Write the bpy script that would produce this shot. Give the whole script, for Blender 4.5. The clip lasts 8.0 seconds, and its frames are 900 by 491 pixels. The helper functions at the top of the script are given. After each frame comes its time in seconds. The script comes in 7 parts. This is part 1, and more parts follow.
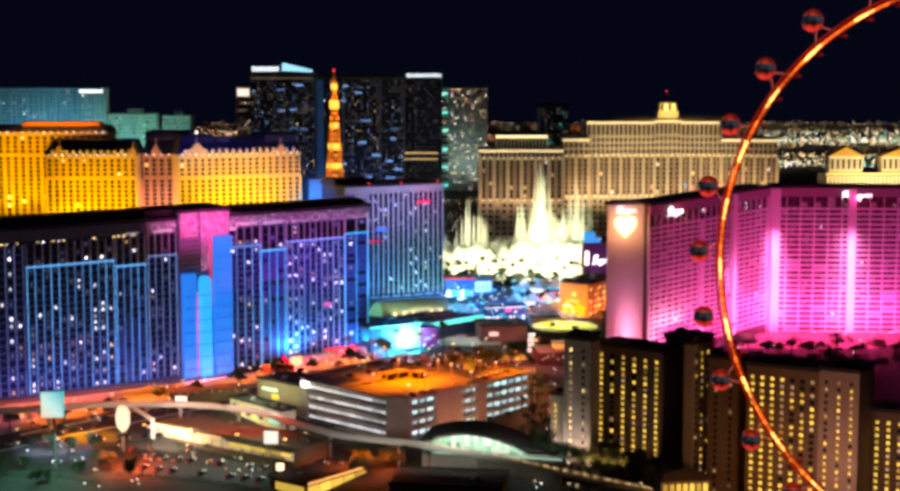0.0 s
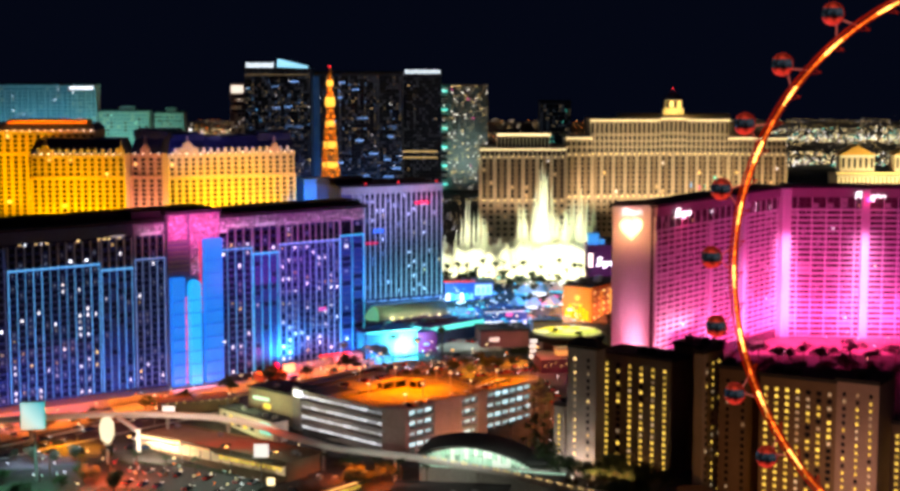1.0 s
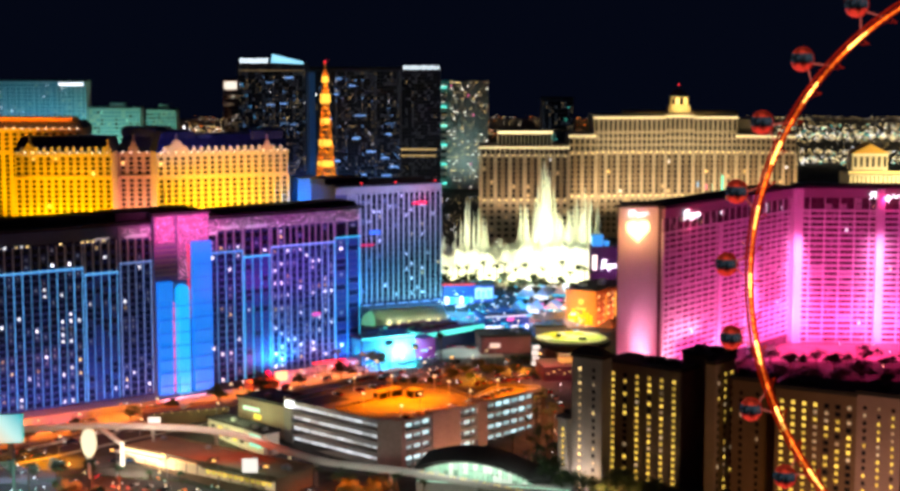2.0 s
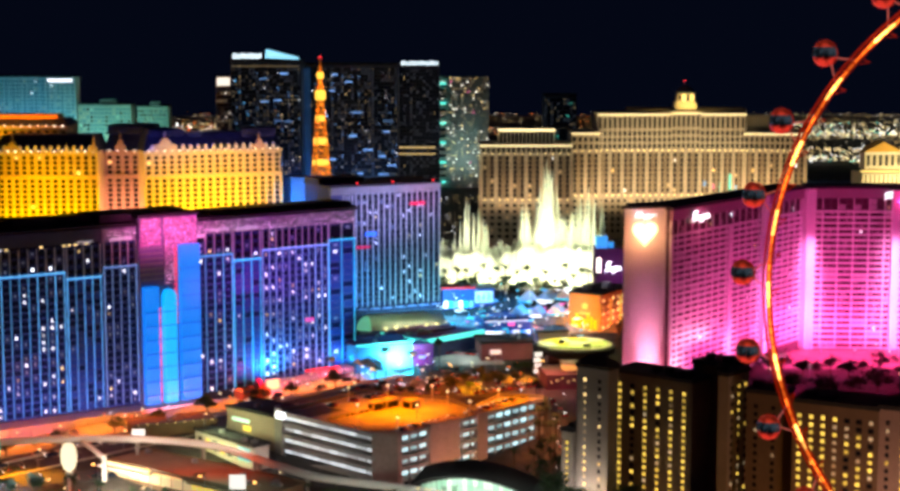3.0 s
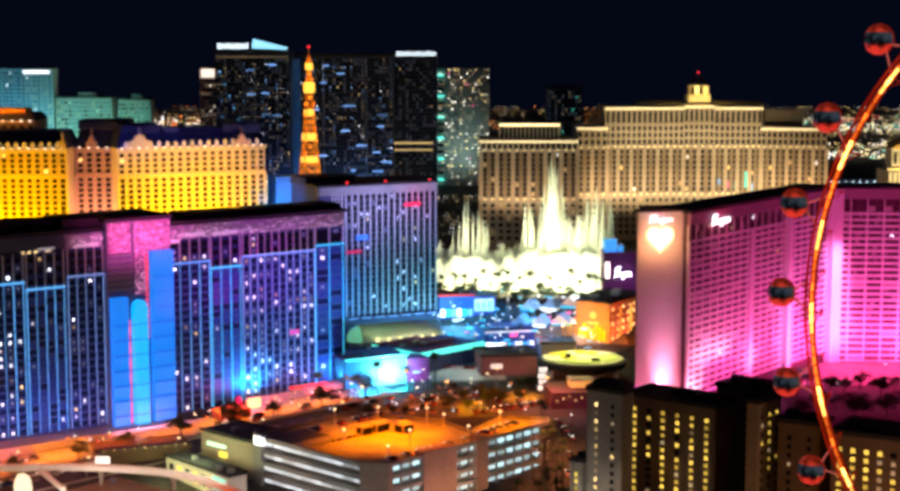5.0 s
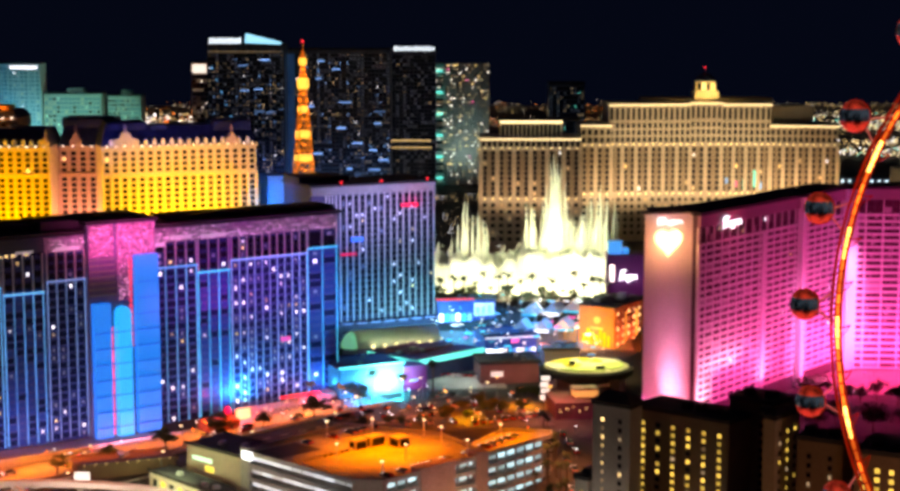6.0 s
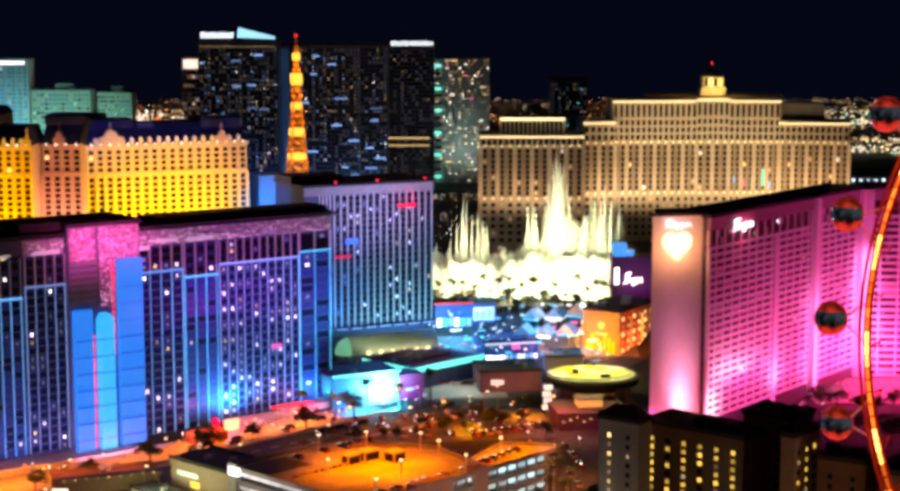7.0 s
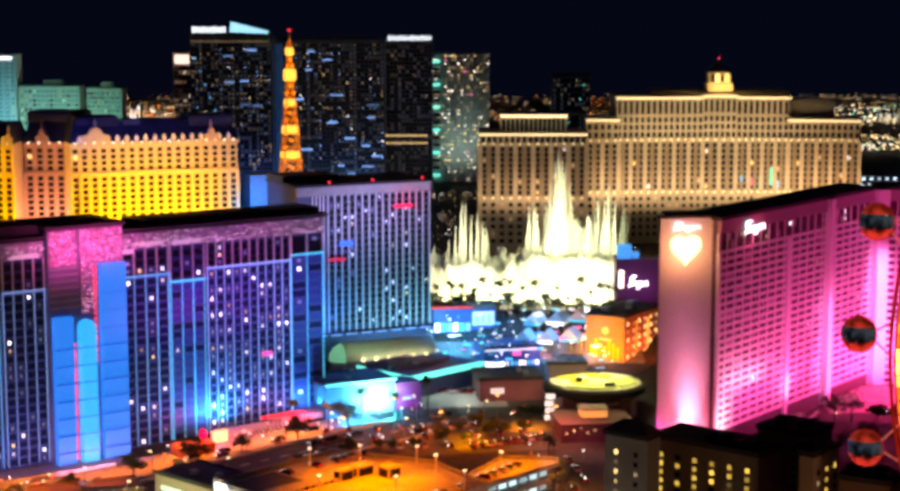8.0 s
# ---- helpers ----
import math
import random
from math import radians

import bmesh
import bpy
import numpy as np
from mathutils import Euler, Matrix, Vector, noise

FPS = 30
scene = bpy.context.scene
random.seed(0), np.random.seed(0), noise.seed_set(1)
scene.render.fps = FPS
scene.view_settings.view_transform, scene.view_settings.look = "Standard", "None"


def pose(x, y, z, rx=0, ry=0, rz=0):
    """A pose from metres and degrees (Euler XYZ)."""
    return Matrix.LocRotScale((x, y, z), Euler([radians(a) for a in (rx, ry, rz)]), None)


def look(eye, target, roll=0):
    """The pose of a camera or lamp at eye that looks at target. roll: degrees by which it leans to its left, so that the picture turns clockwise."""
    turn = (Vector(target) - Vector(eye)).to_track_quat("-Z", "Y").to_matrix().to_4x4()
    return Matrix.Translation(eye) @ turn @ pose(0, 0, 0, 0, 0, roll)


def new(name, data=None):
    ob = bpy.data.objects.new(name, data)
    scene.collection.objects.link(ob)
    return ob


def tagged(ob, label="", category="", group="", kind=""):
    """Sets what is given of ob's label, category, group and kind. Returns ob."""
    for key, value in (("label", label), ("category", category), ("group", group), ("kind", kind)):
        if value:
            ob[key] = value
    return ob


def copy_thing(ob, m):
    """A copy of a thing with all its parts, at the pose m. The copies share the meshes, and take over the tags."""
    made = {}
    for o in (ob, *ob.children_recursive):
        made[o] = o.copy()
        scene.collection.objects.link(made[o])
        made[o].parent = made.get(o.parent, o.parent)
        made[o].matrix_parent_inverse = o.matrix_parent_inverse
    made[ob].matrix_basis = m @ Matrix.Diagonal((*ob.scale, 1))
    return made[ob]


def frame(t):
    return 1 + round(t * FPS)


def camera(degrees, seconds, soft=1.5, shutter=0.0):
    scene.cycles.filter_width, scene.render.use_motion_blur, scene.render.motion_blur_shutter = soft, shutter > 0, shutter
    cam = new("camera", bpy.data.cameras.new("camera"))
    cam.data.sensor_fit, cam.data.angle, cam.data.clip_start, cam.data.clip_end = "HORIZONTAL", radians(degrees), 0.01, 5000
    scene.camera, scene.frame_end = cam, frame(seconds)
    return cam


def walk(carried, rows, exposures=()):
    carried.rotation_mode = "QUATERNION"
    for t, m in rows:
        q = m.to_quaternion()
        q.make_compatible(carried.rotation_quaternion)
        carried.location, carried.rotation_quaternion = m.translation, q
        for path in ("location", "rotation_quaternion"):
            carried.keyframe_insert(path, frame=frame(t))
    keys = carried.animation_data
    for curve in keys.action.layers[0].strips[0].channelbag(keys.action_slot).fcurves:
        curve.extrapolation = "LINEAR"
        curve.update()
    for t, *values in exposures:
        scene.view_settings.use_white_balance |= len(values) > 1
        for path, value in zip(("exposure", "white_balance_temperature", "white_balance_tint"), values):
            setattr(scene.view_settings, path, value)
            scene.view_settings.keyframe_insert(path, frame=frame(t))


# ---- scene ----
# ---- camera and its path ----
cam = camera(29.3, 8.0, soft=3.4)
ROWS = [
    (0.0, 0.0, 0.0, 207.6, 0.0, -7.0),
    (0.5, 0.46, 17.93, 207.18, 0.011, -7.058),
    (1.0, 0.91, 36.8, 206.62, 0.021, -7.117),
    (1.5, 1.36, 55.95, 205.98, 0.031, -7.177),
    (3.0, 2.69, 113.23, 203.92, 0.055, -7.361),
    (3.5, 3.12, 131.97, 203.21, 0.061, -7.423),
    (4.0, 3.55, 150.43, 202.5, 0.067, -7.487),
    (4.5, 3.97, 168.85, 201.77, 0.072, -7.551),
    (6.0, 5.21, 223.61, 199.44, 0.083, -7.749),
    (6.5, 5.61, 241.17, 198.69, 0.085, -7.816),
    (7.0, 6.01, 258.38, 197.94, 0.087, -7.884),
    (7.5, 6.41, 274.79, 197.26, 0.087, -7.953),
    (8.0, 6.8, 290.83, 196.6, 0.087, -8.023),
]
# the clip's colour drifts: warmer and rosier at its start and end
TONES = [(0.0, -0.06, 6800, 16), (1.5, -0.04, 6650, 13), (3.0, 0.0, 6500, 10), (4.5, 0.0, 6500, 10), (6.0, -0.02, 6850, 17), (7.0, -0.02, 7000, 20), (8.0, -0.02, 7000, 19)]
walk(cam, [(t, pose(x, y, z, 90 + pitch, 0, yaw)) for t, x, y, z, yaw, pitch in ROWS], TONES)

# ---- night sky ----
world = bpy.data.worlds.new("night_sky")
scene.world = world
world.use_nodes = True
world.node_tree.nodes["Background"].inputs[0].default_value = (0.0012, 0.0022, 0.007, 1)
world.node_tree.nodes["Background"].inputs[1].default_value = 1.0


GROUND_Y = (-500, 700, 822, 888, 960, 1023, 1090, 1130, 1155, 1165, 1290, 1320, 1420, 1762)
GROUND_Z = (-15, -15, 0, 7, 14, 18, 20, 26, 38, 39, 40, 47, 66, 116)


def gz(y):
    """Height of the rising ground at y."""
    return float(np.interp(y, GROUND_Y, GROUND_Z))


def area(name, loc, target, sx, sy, power, color, spread=180):
    data = bpy.data.lights.new(name, "AREA")
    data.shape, data.size, data.size_y, data.energy, data.color = "RECTANGLE", sx, sy, power, color
    data.spread = radians(spread)
    ob = new(name, data)
    ob.matrix_world = look(loc, target)
    return ob


def bulb(name, loc, power, color, radius=0.4):
    data = bpy.data.lights.new(name, "POINT")
    data.energy, data.color, data.shadow_soft_size = power, color, radius
    ob = new(name, data)
    ob.location = loc
    return ob


def local(x, y, z, rot, p):
    """World place of the point p of a building that stands at x, y, z, turned by rot."""
    return pose(x, y, z, 0, 0, rot) @ Vector(p)


# ---- materials ----
def mat(name, col, rough=0.6, metal=0.0, var=0.18, scale=0.25, bump=0.0, emit=None, strength=0.0, spec=0.4):
    m = bpy.data.materials.new(name)
    m.use_nodes = True
    nt = m.node_tree
    b = nt.nodes["Principled BSDF"]
    b.inputs["Roughness"].default_value, b.inputs["Metallic"].default_value = rough, metal
    b.inputs["Specular IOR Level"].default_value = spec
    if var > 0:
        tc = nt.nodes.new("ShaderNodeTexCoord")
        big, fine = nt.nodes.new("ShaderNodeTexNoise"), nt.nodes.new("ShaderNodeTexNoise")
        big.inputs["Scale"].default_value, fine.inputs["Scale"].default_value = scale * 0.25, scale * 4
        big.inputs["Detail"].default_value = fine.inputs["Detail"].default_value = 3
        nt.links.new(tc.outputs["Object"], big.inputs["Vector"])
        nt.links.new(tc.outputs["Object"], fine.inputs["Vector"])
        add = nt.nodes.new("ShaderNodeMath")
        add.operation = "ADD"
        nt.links.new(big.outputs["Fac"], add.inputs[0])
        nt.links.new(fine.outputs["Fac"], add.inputs[1])
        ramp = nt.nodes.new("ShaderNodeMapRange")
        ramp.inputs["From Min"].default_value, ramp.inputs["From Max"].default_value = 0.65, 1.35
        nt.links.new(add.outputs[0], ramp.inputs["Value"])
        mix = nt.nodes.new("ShaderNodeMix")
        mix.data_type = "RGBA"
        mix.inputs["A"].default_value = (*[c * (1 - var) for c in col], 1)
        mix.inputs["B"].default_value = (*[min(1, c * (1 + var)) for c in col], 1)
        nt.links.new(ramp.outputs["Result"], mix.inputs["Factor"])
        nt.links.new(mix.outputs["Result"], b.inputs["Base Color"])
        if bump > 0:
            bp = nt.nodes.new("ShaderNodeBump")
            bp.inputs["Strength"].default_value, bp.inputs["Distance"].default_value = bump, 0.3
            nt.links.new(fine.outputs["Fac"], bp.inputs["Height"])
            nt.links.new(bp.outputs["Normal"], b.inputs["Normal"])
    else:
        b.inputs["Base Color"].default_value = (*col, 1)
    if emit:
        b.inputs["Emission Color"].default_value = (*emit, 1)
        b.inputs["Emission Strength"].default_value = strength
    return m


def lamp_mat(name, col, strength, vary=0.0):
    """A glowing surface; vary: how much the brightness differs from piece to piece."""
    m = mat(name, tuple(min(0.8, c) for c in col), 0.5, var=0, emit=col, strength=strength)
    if vary > 0:
        nt = m.node_tree
        info, geo = nt.nodes.new("ShaderNodeObjectInfo"), nt.nodes.new("ShaderNodeNewGeometry")
        add, part_of, to = nt.nodes.new("ShaderNodeMath"), nt.nodes.new("ShaderNodeMath"), nt.nodes.new("ShaderNodeMapRange")
        add.operation, part_of.operation = "ADD", "FRACT"
        nt.links.new(info.outputs["Random"], add.inputs[0])
        nt.links.new(geo.outputs["Random Per Island"], add.inputs[1])
        nt.links.new(add.outputs[0], part_of.inputs[0])
        nt.links.new(part_of.outputs[0], to.inputs["Value"])
        to.inputs["To Min"].default_value, to.inputs["To Max"].default_value = strength * (1 - vary), strength * (1 + vary)
        nt.links.new(to.outputs["Result"], nt.nodes["Principled BSDF"].inputs["Emission Strength"])
    return m


M = {
    "asphalt": mat("asphalt", (0.05, 0.05, 0.052), 0.75, var=0.4, scale=0.15, bump=0.1),
    "earth": mat("city_ground", (0.05, 0.046, 0.042), 0.9, var=0.5, scale=0.06),
    "concrete": mat("concrete", (0.36, 0.35, 0.33), 0.8, var=0.25, scale=0.2, bump=0.1),
    "pale": mat("pale_render", (0.6, 0.56, 0.5), 0.8, var=0.12, scale=0.2),
    "white": mat("white_paint", (0.78, 0.77, 0.76), 0.6, var=0.08, scale=0.2),
    "cream": mat("cream_stone", (0.62, 0.52, 0.38), 0.75, var=0.15, scale=0.2, bump=0.1),
    "blush": mat("blush_stone", (0.62, 0.42, 0.36), 0.75, var=0.12, scale=0.2),
    "tan": mat("tan_stucco", (0.42, 0.34, 0.25), 0.85, var=0.2, scale=0.3, bump=0.1),
    "brown": mat("brown_stucco", (0.2, 0.13, 0.08), 0.85, var=0.25, scale=0.3, bump=0.1),
    "grey_stucco": mat("grey_stucco", (0.36, 0.34, 0.31), 0.85, var=0.2, scale=0.3, bump=0.1),
    "rose_stucco": mat("rose_stucco", (0.4, 0.28, 0.24), 0.85, var=0.2, scale=0.3, bump=0.1),
    "roof_dark": mat("dark_roofing", (0.035, 0.033, 0.036), 0.9, var=0.4, scale=0.2),
    "slate": mat("blue_slate", (0.035, 0.045, 0.11), 0.55, var=0.35, scale=1.2, bump=0.2),
    "glass": mat("dark_window_glass", (0.012, 0.014, 0.022), 0.35, var=0.0, spec=0.05),
    "glass_navy": mat("navy_window_glass", (0.012, 0.024, 0.085), 0.35, var=0.0, spec=0.05),
    "pane_blue": mat("blue_window_glass", (0.02, 0.07, 0.3), 0.3, var=0.2, scale=0.3, spec=0.3),
    # panes tinted dark rose: recess shade and pink light put into the colour
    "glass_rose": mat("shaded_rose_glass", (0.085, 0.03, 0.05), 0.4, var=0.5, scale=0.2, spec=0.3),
    "curtain": mat("drawn_curtain", (0.45, 0.4, 0.42), 0.85, var=0.25, scale=0.6),
    "pane_teal": mat("teal_window_glass", (0.16, 0.34, 0.4), 0.4, var=0.2, scale=0.3),
    "glass_blue": mat("blue_curtain_wall", (0.05, 0.07, 0.12), 0.3, var=0.25, scale=0.3, spec=0.6),
    "metal": mat("painted_steel", (0.3, 0.3, 0.31), 0.5, 0.6, var=0.15),
    # steel glows faintly by itself, in place of red light falling on it
    "red_steel": mat("red_lit_steel", (0.4, 0.03, 0.012), 0.4, 0.3, var=0.4, scale=1.5, emit=(1.0, 0.04, 0.006), strength=0.17),
    "gold": mat("gold_paint", (0.75, 0.4, 0.08), 0.5, var=0.15),
    "water": mat("lake_water", (0.02, 0.03, 0.035), 0.12, var=0.3, scale=0.4, bump=0.6, spec=0.5),
    "jet": mat("white_water_spray", (0.85, 0.88, 0.74), 0.9, var=0.1, scale=0.6),
    "leaf": mat("dark_foliage", (0.045, 0.07, 0.03), 0.8, var=0.5, scale=1.0),
    "bark": mat("palm_bark", (0.13, 0.095, 0.065), 0.9, var=0.3, scale=1.0, bump=0.3),
    "lit_warm": lamp_mat("window_warm", (1.0, 0.68, 0.26), 1.4, 0.7),
    "lit_white": lamp_mat("window_white", (1.0, 0.9, 0.75), 1.6, 0.75),
    "lit_blue": lamp_mat("window_blue", (0.2, 0.45, 1.0), 0.9, 0.7),
    "lit_yellow": lamp_mat("window_yellow", (1.0, 0.66, 0.1), 0.85, 0.6),
    "lit_dim": lamp_mat("window_dim", (0.8, 0.62, 0.36), 0.3, 0.8),
    "lit_cool": lamp_mat("window_cool", (0.85, 0.9, 1.0), 1.9, 0.75),
    # faint panes, glow raised to stand for the towers' greyish base glow
    "lit_faint": lamp_mat("window_faint", (0.34, 0.42, 0.6), 0.13, 0.85),
    "led_dim": lamp_mat("led_dim", (0.3, 0.42, 0.9), 0.3, 0.6),
    "led_blue": lamp_mat("led_blue", (0.12, 0.5, 1.0), 0.9, 0.5),
    "led_cyan": lamp_mat("led_cyan", (0.05, 0.66, 1.0), 1.0, 0.4),
    "led_violet": lamp_mat("led_violet", (0.26, 0.48, 1.0), 0.6, 0.5),
    "led_red": lamp_mat("led_red", (1.0, 0.03, 0.05), 1.6),
    "led_pink": lamp_mat("led_pink", (1.0, 0.12, 0.4), 1.5),
    "led_orange": lamp_mat("led_orange", (1.0, 0.2, 0.015), 2.6, 0.5),
    "led_white": lamp_mat("led_white", (0.9, 0.95, 1.0), 3.0),
    "led_warm": lamp_mat("led_warm", (1.0, 0.8, 0.42), 2.2),
    "led_teal": lamp_mat("led_teal", (0.1, 0.9, 0.75), 1.3),
    "led_green": lamp_mat("led_green", (0.55, 1.0, 0.75), 1.2),
}


# ---- building blocks ----
def box_mesh(name, boxes, material):
    """One mesh of axis-aligned boxes (x0, x1, y0, y1, z0, z1)."""
    b = np.array(boxes, dtype=float).reshape(-1, 6)
    idx = np.array([[0, 2, 4], [1, 2, 4], [1, 3, 4], [0, 3, 4], [0, 2, 5], [1, 2, 5], [1, 3, 5], [0, 3, 5]])
    verts = b[:, idx].reshape(-1, 3)
    quad = np.array([[0, 3, 2, 1], [4, 5, 6, 7], [0, 1, 5, 4], [1, 2, 6, 5], [2, 3, 7, 6], [3, 0, 4, 7]])
    faces = (quad[None] + 8 * np.arange(len(b))[:, None, None]).reshape(-1, 4)
    me = bpy.data.meshes.new(name)
    me.from_pydata(verts.tolist(), [], faces.tolist())
    me.materials.append(material)
    return me


def thing(name, label, category, m=None, group="", kind=""):
    ob = new(name)
    ob.matrix_basis = m if m is not None else Matrix()
    ob.empty_display_size = 2
    return tagged(ob, label, category, group, kind)


def child(name, me, parent, label="", loc=None, kind=""):
    ob = new(name, me)
    ob.parent = parent
    if loc is not None:
        ob.location = loc
    if label or kind:
        tagged(ob, label, "", "", kind)
    return ob


def part(name, bm, material, parent, label=""):
    me = bpy.data.meshes.new(name)
    bm.to_mesh(me)
    bm.free()
    me.materials.append(material)
    return child(name, me, parent, label)


def slab(name, box, material, parent, label="", bevel=0.0):
    """A box part, with bevelled edges where a width is given."""
    if bevel <= 0:
        return child(name, box_mesh(name, [box], material), parent, label)
    bm = bmesh.new()
    x0, x1, y0, y1, z0, z1 = box
    bmesh.ops.create_cube(bm, size=1, matrix=Matrix.LocRotScale(((x0 + x1) / 2, (y0 + y1) / 2, (z0 + z1) / 2), None, (x1 - x0, y1 - y0, z1 - z0)))
    bmesh.ops.bevel(bm, geom=bm.edges[:], offset=bevel, segments=2, affect="EDGES", profile=0.6)
    return part(name, bm, material, parent, label)


def lone(name, box, material, label, category, kind="", group="", bevel=0.0, rot=0.0):
    """A thing that is one box-shaped mesh, standing at the middle of its base."""
    x0, x1, y0, y1, z0, z1 = box
    dx, dy, dz = (x1 - x0) / 2, (y1 - y0) / 2, z1 - z0
    if bevel > 0:
        bm = bmesh.new()
        bmesh.ops.create_cube(bm, size=1, matrix=Matrix.LocRotScale((0, 0, dz / 2), None, (2 * dx, 2 * dy, dz)))
        bmesh.ops.bevel(bm, geom=bm.edges[:], offset=bevel, segments=2, affect="EDGES", profile=0.6)
        me = bpy.data.meshes.new(name)
        bm.to_mesh(me)
        bm.free()
        me.materials.append(material)
    else:
        me = box_mesh(name, [(-dx, dx, -dy, dy, 0, dz)], material)
    ob = new(name, me)
    ob.matrix_basis = pose((x0 + x1) / 2, (y0 + y1) / 2, z0, 0, 0, rot)
    return tagged(ob, label, category, group, kind)


def windows(parent, x0, x1, nx, z0, z1, nz, w, h, kinds, seed, y=0.0, limit=300, skip=None, name="window", lit=0.6):
    """A grid of windows on the front plane y. kinds: (share, material key). The first `limit` from the ground up are objects,
    the rest one joined mesh."""
    rng = random.Random(seed)
    meshes, rest, made = {}, {}, 0
    column = [rng.choice((0.5, 0.8, 1.0, 1.4)) for _ in range(nx)]
    for j in range(nz):
        z = z0 + (j + 0.5) * (z1 - z0) / nz
        for i in range(nx):
            x = x0 + (i + 0.5) * (x1 - x0) / nx
            if skip and skip(x, z):
                continue
            r, key = rng.random() / column[i], kinds[-1][1]
            for share, k in kinds:
                if r < share:
                    key = k
                    break
                r -= share
            k = lit if key.startswith(("lit", "led")) else 1.0
            a, b = w / 2 * k, h / 2 * (0.35 + 0.65 * k)
            if made < limit:
                if key not in meshes:
                    meshes[key] = box_mesh(name, [(-a, a, -0.12, 0.1, -b, b)], M[key])
                child(name, meshes[key], parent, loc=(x, y, z))
                made += 1
            else:
                rest.setdefault(key, []).append((x - a, x + a, y - 0.12, y + 0.1, z - b, z + b))
    for key, boxes in rest.items():
        child("window_field", box_mesh("window_field", boxes, M[key]), parent, kind="stuff")


def lathe(bm, profile, n=24, cx=0.0, cy=0.0):
    """A turned form from (radius, z) pairs."""
    rings = [[bm.verts.new((cx + r * math.cos(2 * math.pi * k / n), cy + r * math.sin(2 * math.pi * k / n), z)) for k in range(n)] for r, z in profile]
    for a, b in zip(rings, rings[1:]):
        for k in range(n):
            bm.faces.new((a[k], a[(k + 1) % n], b[(k + 1) % n], b[k]))
    bm.faces.new(rings[-1])
    bm.faces.new(rings[0][::-1])
    return bm


def beam(bm, a, b, r, n=4):
    """A straight bar from a to b."""
    a, b = Vector(a), Vector(b)
    q = (b - a).to_track_quat("Z", "Y").to_matrix()
    rings = []
    for p in (a, b):
        rings.append([bm.verts.new(p + q @ Vector((r * math.cos(2 * math.pi * (k + 0.5) / n), r * math.sin(2 * math.pi * (k + 0.5) / n), 0))) for k in range(n)])
    for k in range(n):
        bm.faces.new((rings[0][k], rings[0][(k + 1) % n], rings[1][(k + 1) % n], rings[1][k]))
    bm.faces.new(rings[1])
    bm.faces.new(rings[0][::-1])


def sweep(name, pts, section, material, parent, label=""):
    """A section (x, z) drawn along points in plan."""
    bm = bmesh.new()
    rings = []
    for i, p in enumerate(pts):
        a, b = Vector(pts[max(i - 1, 0)]), Vector(pts[min(i + 1, len(pts) - 1)])
        d = b - a
        side = Vector((d.y, -d.x, 0)).normalized()
        rings.append([bm.verts.new(Vector(p) + side * sx + Vector((0, 0, sz))) for sx, sz in section])
    n = len(section)
    for a, b in zip(rings, rings[1:]):
        for k in range(n):
            bm.faces.new((a[k], a[(k + 1) % n], b[(k + 1) % n], b[k]))
    bm.faces.new(rings[0])
    bm.faces.new(rings[-1][::-1])
    bmesh.ops.recalc_face_normals(bm, faces=bm.faces[:])
    return part(name, bm, material, parent, label)


# ---- ground ----
bm = bmesh.new()
ys = sorted(set(GROUND_Y) | {0, 400, 760, 850, 925, 1050, 1220, 1370, 1500, 1600, 1680})
rows_v = [[bm.verts.new((x, y, gz(y))) for x in (-1100, -500, -200, 0, 200, 500, 1100)] for y in ys]
for a, b in zip(rows_v, rows_v[1:]):
    for k in range(6):
        bm.faces.new((a[k], a[k + 1], b[k + 1], b[k]))
me = bpy.data.meshes.new("ground")
bm.to_mesh(me)
bm.free()
me.materials.append(M["earth"])
tagged(new("ground", me), "dark city ground rising gently to the horizon", "ground", kind="structure")

